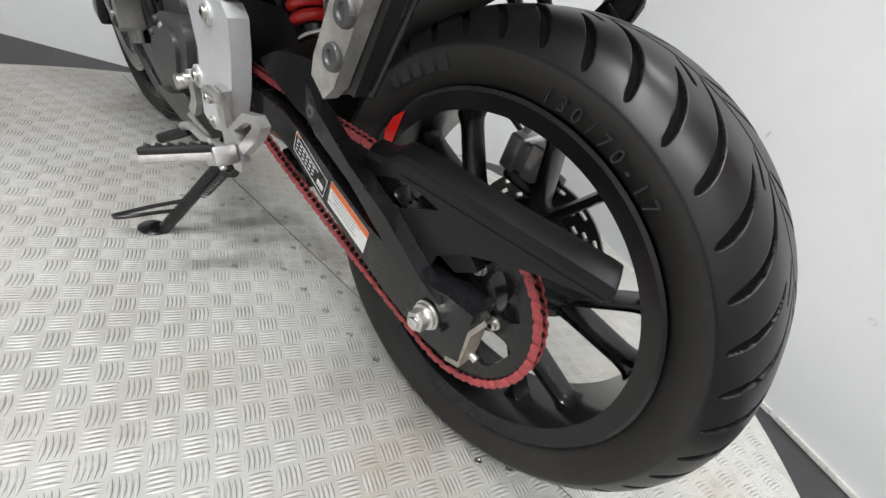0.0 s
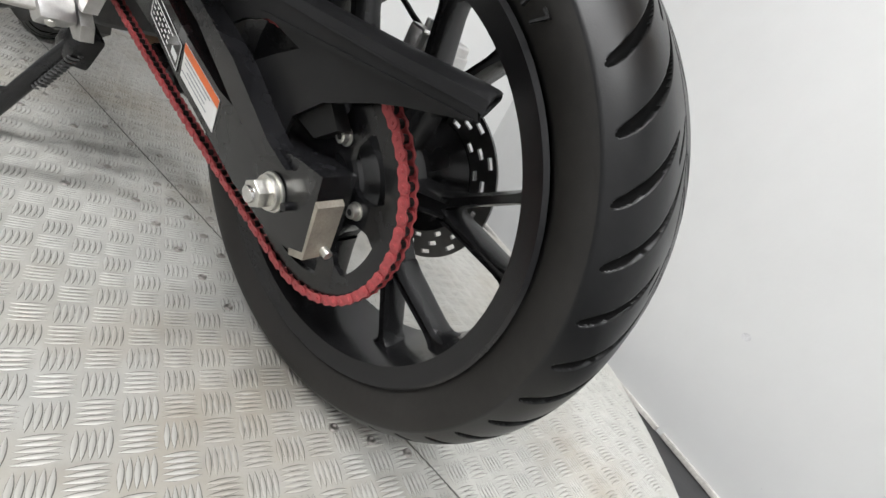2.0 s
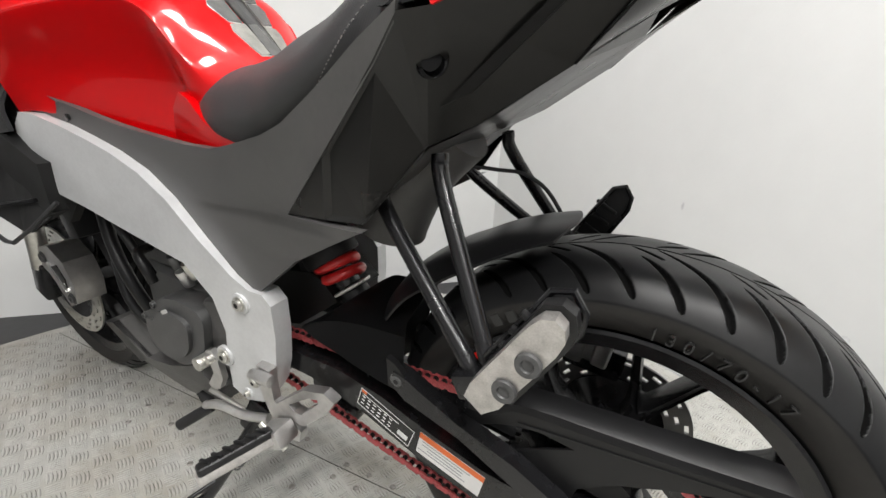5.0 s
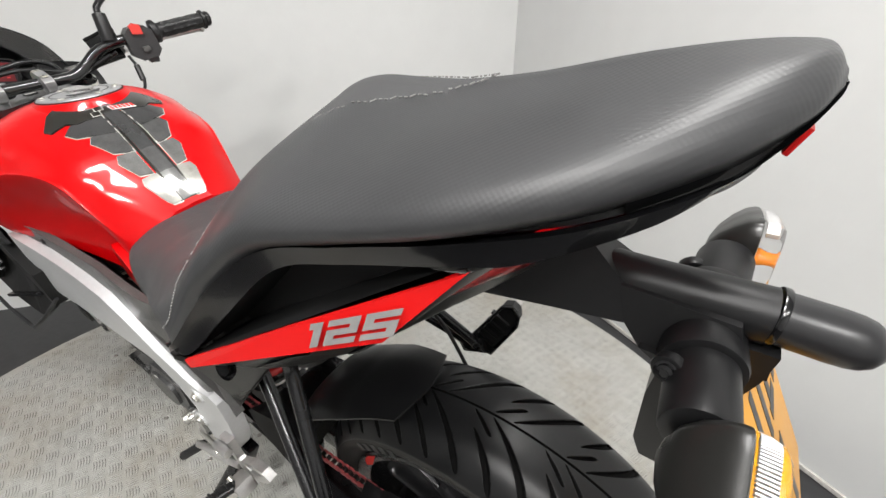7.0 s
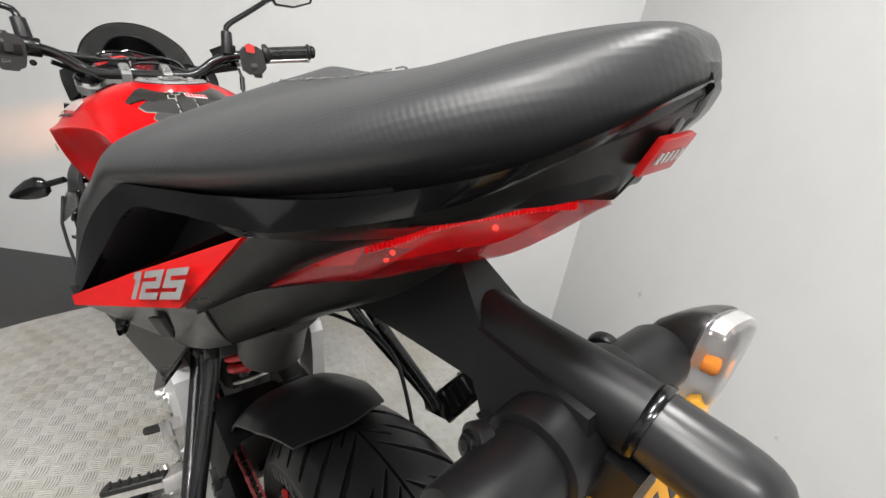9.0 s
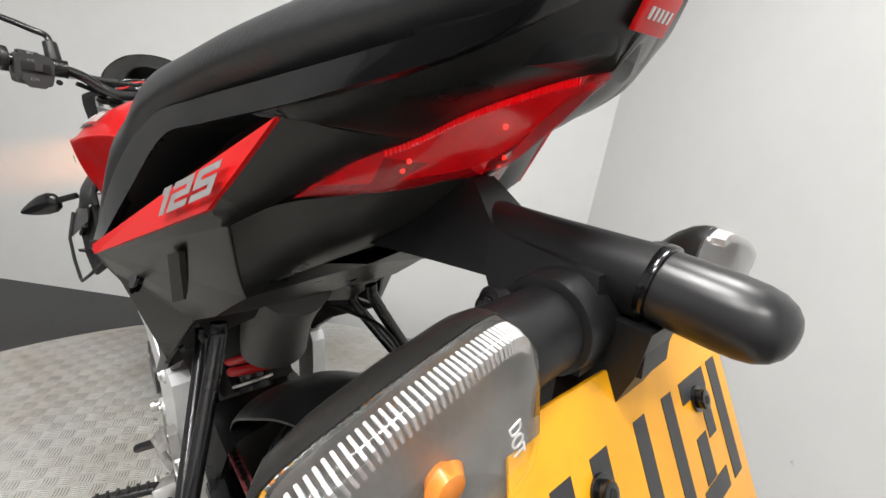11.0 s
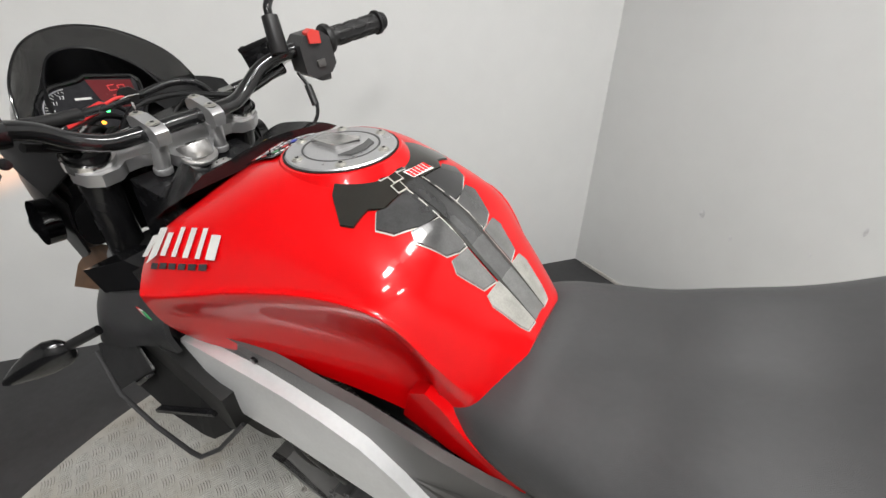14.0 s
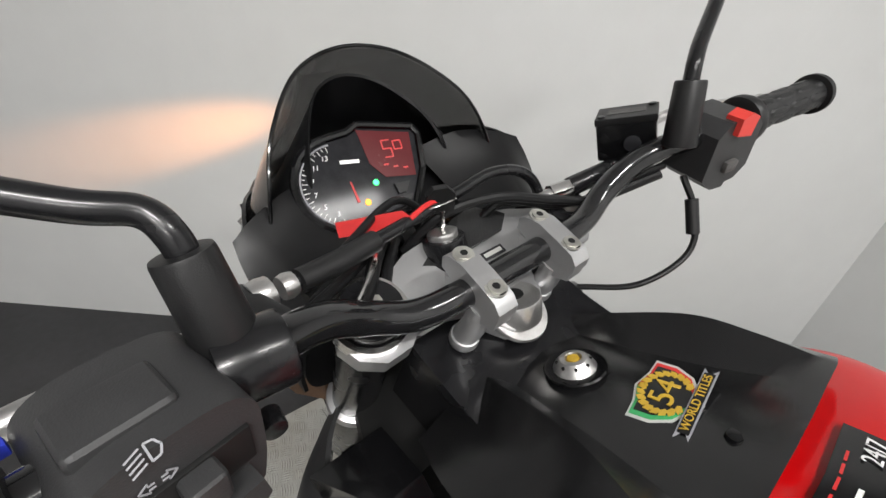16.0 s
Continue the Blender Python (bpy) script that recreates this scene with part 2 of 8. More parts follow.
CAP = mat("brushed_filler_cap", (0.58, 0.58, 0.59), 0.3, 0.85, var=0.08, scale=50)
GOLD = mat("gold_print", (0.65, 0.42, 0.05), 0.35, 0.3, var=0.15, scale=80)
GREEN_INK = mat("green_print", (0.05, 0.35, 0.12), 0.4)
BROWN = mat("brown_exhaust_heat", (0.22, 0.13, 0.08), 0.5, 0.6, var=0.3, scale=40)
BLUE = mat("blue_plastic", (0.03, 0.05, 0.5), 0.4)


# ---- mesh tools ----
FLAT = Matrix(((1, 0, 0, 0), (0, 0, 1, 0), (0, 1, 0, 0), (0, 0, 0, 1)))


def link_mesh(name, bm, material, parent=None, label="", smooth=True):
    bmesh.ops.recalc_face_normals(bm, faces=bm.faces)
    me = bpy.data.meshes.new(name)
    bm.to_mesh(me)
    bm.free()
    return mesh_object(name, me, material, parent, label, smooth)


def mesh_object(name, me, material, parent=None, label="", smooth=True, sharp=35):
    for mm in material if isinstance(material, (list, tuple)) else [material]:
        me.materials.append(mm)
    if smooth:
        me.shade_smooth()
        me.set_sharp_from_angle(angle=radians(sharp))
    ob = new(name, me)
    if parent is not None:
        ob.parent = parent
    if label:
        ob["label"] = label
    return ob


part = link_mesh


def V(*a):
    return Vector(a)


def spline(pts, n):
    """n points on a smooth curve through pts."""
    p = np.array(pts, float)
    if len(p) == 2:
        return [Vector(p[0] + (p[1] - p[0]) * i / (n - 1)) for i in range(n)]
    q = np.vstack([2 * p[0] - p[1], p, 2 * p[-1] - p[-2]])
    out = []
    for i in range(n):
        u = i / (n - 1) * (len(p) - 1)
        k = min(int(u), len(p) - 2)
        s = u - k
        a, b, c, d = q[k], q[k + 1], q[k + 2], q[k + 3]
        out.append(Vector(0.5 * (2 * b + (c - a) * s + (2 * a - 5 * b + 4 * c - d) * s * s + (3 * b - a - 3 * c + d) * s ** 3)))
    return out


def tube_bm(pts, r, segs=14, n=0, bm=None, cap=True, r2=None):
    bm = bm or bmesh.new()
    line = spline(pts, n) if n else [Vector(p) for p in pts]
    rings, up = [], None
    for i, p in enumerate(line):
        d = (line[min(i + 1, len(line) - 1)] - line[max(i - 1, 0)]).normalized()
        if up is None:
            up = d.orthogonal().normalized()
        up = (up - d * up.dot(d)).normalized()
        side = d.cross(up)
        rad = r if r2 is None else r + (r2 - r) * i / (len(line) - 1)
        rings.append([bm.verts.new(p + (up * math.cos(a) + side * math.sin(a)) * rad) for a in (2 * math.pi * k / segs for k in range(segs))])
    for a, b in zip(rings, rings[1:]):
        for k in range(segs):
            bm.faces.new((a[k], a[(k + 1) % segs], b[(k + 1) % segs], b[k]))
    if cap:
        bm.faces.new(rings[0][::-1])
        bm.faces.new(rings[-1])
    return bm


def bevel(bm, w, segs=2, angle=30):
    edges = [e for e in bm.edges if e.is_manifold and e.calc_face_angle(0) > radians(angle)]
    if w and edges:
        bmesh.ops.bevel(bm, geom=edges, offset=w, segments=segs, affect="EDGES", profile=0.6, clamp_overlap=True)
    return bm


def box_bm(size, m=None, w=0.002, segs=2, bm=None):
    b = bmesh.new()
    bmesh.ops.create_cube(b, size=1.0, matrix=Matrix.Diagonal((*size, 1)))
    bevel(b, w, segs)
    if m is not None:
        bmesh.ops.transform(b, matrix=m, verts=b.verts)
    return merge(bm, b)


def merge(bm, b):
    if bm is None:
        return b
    me = bpy.data.meshes.new("tmp")
    b.to_mesh(me)
    b.free()
    bm.from_mesh(me)
    bpy.data.meshes.remove(me)
    return bm


def prism_bm(outline, y0, y1, w=0.002, holes=(), segs=2, bm=None):
    """A plate cut to an outline in x and z, from y0 to y1; y0 and y1 may be functions of (x, z)."""
    b = bmesh.new()
    f0 = y0 if callable(y0) else (lambda x, z: y0)
    f1 = y1 if callable(y1) else (lambda x, z: y1)
    front = [b.verts.new((x, f0(x, z), z)) for x, z in outline]
    back = [b.verts.new((x, f1(x, z), z)) for x, z in outline]
    n = len(outline)
    b.faces.new(front)
    b.faces.new(back[::-1])
    for i in range(n):
        b.faces.new((front[i], back[i], back[(i + 1) % n], front[(i + 1) % n]))
    bevel(b, w, segs, 25)
    return merge(bm, b)


def lathe_bm(profile, n=96, axis="y", at=(0, 0, 0), bm=None, closed=False):
    """Turns (radius, offset) pairs round an axis."""
    b = bmesh.new()
    rings = []
    for k in range(n):
        a = 2 * math.pi * k / n
        c, s = math.cos(a), math.sin(a)
        ring = []
        for r, o in profile:
            p = {"y": (r * c, o, r * s), "x": (o, r * c, r * s), "z": (r * c, r * s, o)}[axis]
            ring.append(b.verts.new(Vector(p) + Vector(at)))
        rings.append(ring)
    m = len(profile)
    for k in range(n):
        a, c = rings[k], rings[(k + 1) % n]
        for i in range(m if closed else m - 1):
            j = (i + 1) % m
            b.faces.new((a[i], a[j], c[j], c[i]))
    bmesh.ops.remove_doubles(b, verts=b.verts, dist=1e-6)
    return merge(bm, b)


def cyl_bm(p0, p1, r, segs=24, w=0.001, r1=None, bm=None):
    p0, p1 = Vector(p0), Vector(p1)
    b = bmesh.new()
    d = p1 - p0
    bmesh.ops.create_cone(b, cap_ends=True, segments=segs, radius1=r, radius2=r if r1 is None else r1, depth=d.length)
    if w:
        bevel(b, w, 2, 50)
    rot = d.to_track_quat("Z", "Y").to_matrix().to_4x4()
    bmesh.ops.transform(b, matrix=Matrix.Translation((p0 + p1) / 2) @ rot, verts=b.verts)
    return merge(bm, b)


def loft_bm(sections, nu=48, nv=24, close_ends=True, sym=True, facets=False):
    """Skin through cross-sections. Each: (x, [(y, z), ...]) from the lower edge to the middle of the top; mirrored to the other side."""
    b = bmesh.new()
    if isinstance(sections[0], tuple):
        sections = [[(x, y, z) for y, z in pts] for x, pts in sections]
    rows = len(sections[0])
    rails = [spline([s[j] for s in sections], nu) for j in range(rows)]
    rings = []
    for i in range(nu):
        half = [rails[j][i] for j in range(rows)] if facets else spline([rails[j][i] for j in range(rows)], nv)
        left = [Vector((p.x, -p.y, p.z)) for p in half]
        ring = left + [Vector((p.x, p.y, p.z)) for p in half[-2::-1]] if sym else left
        rings.append([b.verts.new(p) for p in ring])
    for a, c in zip(rings, rings[1:]):
        for k in range(len(a) - 1):
            b.faces.new((a[k], a[k + 1], c[k + 1], c[k]))
        if close_ends:
            b.faces.new((a[-1], a[0], c[0], c[-1]))
    if close_ends:
        b.faces.new(rings[0])
        b.faces.new(rings[-1][::-1])
    return b


def hexbolt_bm(at, axis, r=0.008, h=0.006, socket=True, bm=None):
    """A bolt head with a washer, seen along axis."""
    at, axis = Vector(at), Vector(axis).normalized()
    b = cyl_bm(at, at + axis * 0.0015, r * 1.35, 20, 0.0003)
    if socket:
        b = cyl_bm(at + axis * 0.0015, at + axis * h, r, 20, 0.0012, bm=b)
        top = bmesh.new()
        bmesh.ops.create_circle(top, cap_ends=True, segments=6, radius=r * 0.52)
        rot = axis.to_track_quat("Z", "Y").to_matrix().to_4x4()
        bmesh.ops.transform(top, matrix=Matrix.Translation(at + axis * (h + 0.0002)) @ rot, verts=top.verts)
        b = merge(b, top)
        for f in b.faces[-1:]:
            f.material_index = 1
    else:
        b = cyl_bm(at + axis * 0.0015, at + axis * h, r, 6, 0.0008, bm=b)
    return merge(bm, b)


def bolt(name, at, axis, material, parent, r=0.008, h=0.006, socket=True):
    mats = [material, SCOOP]
    return part(name, hexbolt_bm(at, axis, r, h, socket), mats if socket else material, parent)


def text_bm(words, size, thick=0.0005, shear=0.0, spacing=1.0):
    cu = bpy.data.curves.new("t", "FONT")
    cu.body, cu.size, cu.extrude, cu.shear, cu.space_character = words, size, thick, shear, spacing
    cu.align_x, cu.align_y = "CENTER", "CENTER"
    ob = bpy.data.objects.new("t", cu)
    scene.collection.objects.link(ob)
    bpy.context.view_layer.update()
    me = bpy.data.meshes.new_from_object(ob.evaluated_get(bpy.context.evaluated_depsgraph_get()))
    b = bmesh.new()
    b.from_mesh(me)
    bpy.data.objects.remove(ob)
    bpy.data.curves.remove(cu)
    bpy.data.meshes.remove(me)
    return b


def basis(origin, xdir, ydir):
    """A pose whose x and y run along the given directions."""
    x = Vector(xdir).normalized()
    z = x.cross(Vector(ydir)).normalized()
    y = z.cross(x)
    m = Matrix((x, y, z)).transposed().to_4x4()
    m.translation = Vector(origin)
    return m


def moved(b, m):
    bmesh.ops.transform(b, matrix=m, verts=b.verts)
    return b


def mirrored(b):
    bmesh.ops.transform(b, matrix=Matrix.Diagonal((1, -1, 1, 1)), verts=b.verts)
    return b


def thing(name, label, category, m=None):
    e = new(name)
    e.empty_display_size = 0.1
    if m is not None:
        e.matrix_basis = m
    return tagged(e, label, category)


# ---- the room ----
CORNER = Vector((-0.835, 1.74, 0))
ALONG_A = Vector((0.848, -0.530, 0)).normalized()
ALONG_B = Vector((-0.624, -0.781, 0)).normalized()
SIDE = 4.6
FLOOR_Z = -0.11


def wall(name, p0, p1, inward, label, paint=None):
    """A plastered wall slab, 0.12 thick, whose inner face runs from p0 to p1."""
    d = (p1 - p0).normalized()
    out = -inward.normalized() * 0.12
    b = bmesh.new()
    lo = [b.verts.new(p) for p in (p0, p1, p1 + out, p0 + out)]
    hi = [b.verts.new(v.co + V(0, 0, ROOM_H)) for v in lo]
    b.faces.new(lo[::-1])
    b.faces.new(hi)
    for i in range(4):
        b.faces.new((lo[i], lo[(i + 1) % 4], hi[(i + 1) % 4], hi[i]))
    ob = link_mesh(name, b, paint or WALL, smooth=False)
    return tagged(ob, label, "wall", kind="structure")


K = CORNER + V(0, 0, FLOOR_Z)
KA, KB = K + ALONG_A * SIDE, K + ALONG_B * SIDE
KAB = K + ALONG_A * SIDE + ALONG_B * SIDE
mid = (K + KAB) / 2


def inward(p0, p1):
    d = (p1 - p0).normalized()
    n = Vector((-d.y, d.x, 0))
    return n if n.dot(mid - p0) > 0 else -n


wall_a = wall("wall_1", K, KA, inward(K, KA), "white painted wall with small scuffs beside the turntable")
wall("wall_2", K, KB, inward(K, KB), "white painted wall lit by the warm headlamp beam")
wall("wall_3", KA, KAB, inward(KA, KAB), "plain grey painted wall", BACK_WALL)
wall("wall_4", KB, KAB, inward(KB, KAB), "plain grey painted wall", BACK_WALL)



def slab(name, z0, z1, material, label, category):
    b = bmesh.new()
    lo = [b.verts.new((p.x, p.y, z0)) for p in (K, KA, KAB, KB)]
    hi = [b.verts.new((p.x, p.y, z1)) for p in (K, KA, KAB, KB)]
    b.faces.new(lo)
    b.faces.new(hi[::-1])
    for i in range(4):
        b.faces.new((lo[i], lo[(i + 1) % 4], hi[(i + 1) % 4], hi[i]))
    return tagged(link_mesh(name, b, material, smooth=False), label, category, kind="structure")


slab("floor", FLOOR_Z - 0.1, FLOOR_Z, DARK_FLOOR, "dark grey sheet floor with dust and lint", "floor")
slab("ceiling", FLOOR_Z + ROOM_H, FLOOR_Z + ROOM_H + 0.1, CEIL, "white ceiling with strip lamps", "ceiling")
for lx, ly, _w in LAMPS:
    lamp = thing("ceiling_lamp", "white strip lamp on the ceiling", "lamp", Matrix.Translation((lx, ly, FLOOR_Z + ROOM_H - 0.002)))
    part("housing", box_bm((0.2, 1.24, 0.05), Matrix.Translation((0, 0, -0.025)), 0.006), LAMP_BODY, lamp)
    part("diffuser", box_bm((0.15, 1.15, 0.018), Matrix.Translation((0, 0, -0.0592)), 0.004), LAMP_GLOW, lamp)

# skirting strip along the wall beside the turntable
nA = inward(K, KA)
b = bmesh.new()
for s0, s1, dz in ((0.06, 1.62, 0.0), (1.64, 3.2, 0.001)):
    p0, p1 = K + ALONG_A * s0, K + ALONG_A * s1
    m = basis((p0 + p1) / 2 + nA * 0.005 + V(0, 0, 0.009 + dz), ALONG_A, nA)
    b = box_bm(((p1 - p0).length, 0.008, 0.016), m, 0.002, bm=b)
trim = link_mesh("trim", b, SKIRT)
tagged(trim, "worn grey strip along the foot of the wall", "trim", kind="structure")


def scuffs(owner, origin, along, normal, spots):
    for s, h, w, t in spots:
        c = origin + along * s + V(0, 0, h) + normal * 0.0015
        bb = bmesh.new()
        ring = []
        for k in range(14):
            a = 2 * math.pi * k / 14
            rr = 1 + 0.35 * noise.noise(Vector((s * 7 + math.cos(a), h * 9 + math.sin(a), 1)))
            ring.append(bb.verts.new(c + along * (math.cos(a) * w * rr) + V(0, 0, math.sin(a) * t * rr)))
        bb.faces.new(ring)
        sc = part("scuff_mark", bb, SCUFF, owner)


SPOTS_A = [(0.95, 0.34, 0.012, 0.018), (1.30, 0.42, 0.010, 0.006), (1.34, 0.21, 0.006, 0.008), (1.62, 0.36, 0.012, 0.009), (1.1, 0.65, 0.006, 0.016),
           (0.62, 0.52, 0.012, 0.02), (0.75, 0.47, 0.007, 0.011), (1.0, 0.52, 0.005, 0.008), (1.9, 1.12, 0.03, 0.011), (1.88, 1.18, 0.007, 0.006)]
scuffs(wall_a, K, ALONG_A, nA, SPOTS_A)
random.seed(4)
scuffs(wall_a, K, ALONG_A, nA, [(random.uniform(0.3, 2.6), random.uniform(0.05, 0.45), random.uniform(0.001, 0.003), random.uniform(0.001, 0.003)) for _ in range(30)])

# ---- turntable of tread plate ----
TX, TY, TR = -0.517, -0.06, 1.187
table = link_mesh("turntable", lathe_bm([(0.0, 0.0), (TR - 0.002, 0.0), (TR, -0.002), (TR, -0.008), (TR - 0.012, -0.012), (TR - 0.012, FLOOR_Z), (0.0, FLOOR_Z)], 160, "z", (TX, TY, 0)), PLATE)
tagged(table, "round aluminium tread-plate turntable, scratched and dusty, on the dark floor", "turntable", kind="structure")

TURN = radians(-21.0)
PITCH = 0.0355


def bar_mesh(name, places):
    """Raised lens-shaped bars at (x, y, turned) places, as one mesh, with a line of dirt round each foot."""
    verts, faces, kinds = [], [], []
    prof = [(-1.0, 0.0), (-0.72, 0.50), (-0.35, 0.88), (0.0, 1.0), (0.35, 0.88), (0.72, 0.50), (1.0, 0.0)]
    outline = prof + [(s, -w) for s, w in prof[-2:0:-1]]
    n = len(outline)
    half_l, half_w, hgt = 0.0162, 0.0023, 0.0010
    for x, y, turn in places:
        ct, st = math.cos(turn), math.sin(turn)
        base = len(verts)
        for grow_l, grow_w, z in ((0.0006, 0.0007, 0.0002), (0.0, 0.0, 0.0004), (-0.0012, -0.0008, hgt)):
            for s, w in outline:
                a, c = s * (half_l + grow_l), w * (half_w + grow_w) + (0.0002 if z < 0.0003 else 0.0)
                verts.append((x + a * ct - c * st, y + a * st + c * ct, z))
        for r in range(2):
            for k in range(n):
                q = (k + 1) % n
                faces.append((base + r * n + q, base + r * n + k, base + (r + 1) * n + k, base + (r + 1) * n + q))
                kinds.append(1 if r == 0 else 0)
        faces.append(tuple(base + 2 * n + k for k in range(n))[::-1])
        kinds.append(0)
    me = bpy.data.meshes.new(name)
    me.from_pydata(verts, [], faces)
    me.materials.append(PLATE_BAR)
    me.materials.append(DIRT_LINE)
    me.polygons.foreach_set("material_index", np.array(kinds, dtype=np.int32))
    me.shade_smooth()
    me.set_sharp_from_angle(angle=radians(60))
    return me


def lens_bars():
    """Groups of five bars, turned by a quarter from cell to cell; those beside the rear wheel are pieces of their own."""
    ct, st = math.cos(TURN), math.sin(TURN)
    n = int(TR / PITCH) + 2
    near, rest = [], []
    for i in range(-n, n + 1):
        for j in range(-n, n + 1):
            u, v = i * PITCH, j * PITCH
            if u * u + v * v > (TR - 0.022) ** 2:
                continue
            quarter = (i + j) % 2
            for k in range(5):
                off = (k - 2) * 0.0063
                uu, vv = (u + off, v) if quarter else (u, v + off)
                x, y = TX + uu * ct - vv * st, TY + uu * st + vv * ct
                place = (x, y, TURN + (math.pi / 2 if quarter else 0))
                (near if -0.06 < x < 0.24 and -0.44 < y < -0.20 else rest).append(place)
    ob = new("tread_bars", bar_mesh("tread_bars", rest))
    ob.parent = table
    tagged(ob, kind="stuff")
    one = bar_mesh("tread_bar", [(0, 0, 0)])
    for x, y, turn in near:
        o = new("tread_bar", one)
        o.parent = table
        o.matrix_basis = Matrix.Translation((x, y, 0)) @ Matrix.Rotation(turn, 4, "Z")


lens_bars()


def seam(p0, p1):
    p0, p1 = V(*p0, 0), V(*p1, 0)
    d = (p1 - p0).normalized()
    m = basis((p0 + p1) / 2 + V(0, 0, 0.0007), d, V(0, 0, 1).cross(d))
    part("plate_joint", box_bm(((p1 - p0).length, 0.0016, 0.0014), m, 0), SEAM, table, smooth=False)


def plate_screw_mesh():
    b = lathe_bm([(0.0068, 0.0), (0.0066, 0.0016), (0.005, 0.0030), (0.0032, 0.0033), (0.0028, 0.0018), (0.0, 0.0018)], 14, "z")
    me = bpy.data.meshes.new("plate_screw")
    b.to_mesh(me)
    b.free()
    me.materials.append(SCREW)
    me.shade_smooth()
    return me


SCREW_MESH = plate_screw_mesh()


def plate_screw(x, y):
    o = new("plate_screw", SCREW_MESH)
    o.parent = table
    o.location = (x, y, 0.0)


# rows of screws and the joint between two plates
SCREW_ROWS = [(-0.493, -0.023, 0.0595, 0.0025, 7), (-0.490, 0.018, 0.0595, 0.0020, 8), (-0.429, -0.080, 0.0745, 0.0043, 5), (0.113, -0.048, 0.040, 0.033, 3), (0.112, 0.009, 0.040, 0.025, 3)]
for x0, y0, dx, dy, n in SCREW_ROWS:
    for k in range(n):
        plate_screw(x0 + dx * k, y0 + dy * k)
for x, y in ((-0.709, -0.091), (-0.728, -0.033), (-0.545, -0.085), (-0.473, -0.163), (-1.453, -0.119), (-1.451, -0.07), (-1.318, -0.118), (-1.387, -0.079), (-1.178, -0.072), (-1.014, -0.154), (-1.041, -0.096), (-1.005, -0.062), (-1.058, -0.052),
             (-0.926, -0.105), (-0.91, -0.073), (-0.852, -0.102), (-0.771, -0.155), (-0.429, 0.08), (-0.93, 0.052), (-0.62, 0.03), (-0.66, -0.01)):
    plate_screw(x, y)
seam((-1.66, -0.043), (0.635, 0.050))


# ---- motorcycle ----
bike = thing("motorcycle", "red and black naked motorcycle leaning on its side stand", "motorcycle", pose(0, 0, 0, 9.07, 0, 0))
AX_Z = 0.3037
N_SPOKE_TURN = 13.0


def tyre_mesh(name, R, half, bead, grooves=True, n_ang=2200, columns=121):
    """A tyre with slanted grooves sunk into its tread."""
    prof = [(bead, 0.76), (bead + 0.006, 0.85), (bead + 0.018, 0.95), (bead + 0.031, 1.0), (R - 0.0370, 0.992)]
    side = [(r, w * half) for r, w in prof]
    crown_y = np.linspace(0.985, -0.985, columns) * half
    crown_r = R - 0.0350 * np.abs(crown_y / (0.985 * half)) ** 3.7
    ys = [-w for r, w in side] + list(-crown_y) + [w for r, w in side[::-1]]
    rs = [r for r, w in side] + list(crown_r) + [r for r, w in side[::-1]]
    ys, rs = np.array(ys), np.array(rs)
    th = np.arange(n_ang) * 2 * np.pi / n_ang
    T, Y = np.meshgrid(th, ys, indexing="ij")
    Rr = np.repeat(rs[None, :], n_ang, 0)
    if grooves:
        deg = np.degrees(T)
        depth = np.zeros_like(Rr)
        for sign in (-1, 1):
            base = deg + (0 if sign < 0 else 4.5)
            # long tapered grooves sweep from the shoulder towards the middle, with short ones between them
            u = (0.90 * half - Y * sign) / (0.90 * half)
            line = 11.0 * u + 5.0 * u * np.abs(u)
            for shift, lo, hi, wide in ((0.0, -0.03, 0.95, 0.92), (9.0, -0.04, 0.62, 0.84), (5.0, 0.62, 0.94, 0.62)):
                ph = (base - line - shift + 9.0) % 18.0 - 9.0
                f = np.clip((u - lo) / (hi - lo), 0, 1)
                w = wide * np.clip(1.9 * f ** 0.30 * (1 - f) ** 0.60, 0, 1)
                depth = np.maximum(depth, np.where(w > 0.05, np.clip(1.2 - np.abs(ph) / np.maximum(w, 1e-3), 0, 1), 0))
        depth = np.maximum(depth, np.where(np.abs(Y) < 0.0016, 0.6, 0))
        depth[:, :5], depth[:, -5:] = 0, 0
        Rr = Rr - 0.0060 * np.clip(depth * 2.6, 0, 1)
    X, Z = Rr * np.cos(T), Rr * np.sin(T)
    m = len(ys)
    verts = np.stack([X, Y, Z], -1).reshape(-1, 3)
    i, j = np.meshgrid(np.arange(n_ang), np.arange(m - 1), indexing="ij")
    k = (i + 1) % n_ang
    faces = np.stack([i * m + j, i * m + j + 1, k * m + j + 1, k * m + j], -1).reshape(-1, 4)
    me = bpy.data.meshes.new(name)
    me.from_pydata(verts.tolist(), [], faces.tolist())
    crown = (faces[:, 0] % m >= 4) & (faces[:, 0] % m < m - 5)
    kinds = np.where(crown, 0, 1)
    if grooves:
        # sunk faces take the darker material, so groove shade is in the colour
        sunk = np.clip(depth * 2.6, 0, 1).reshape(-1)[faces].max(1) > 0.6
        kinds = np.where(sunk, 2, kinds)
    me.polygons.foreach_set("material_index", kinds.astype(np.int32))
    return me


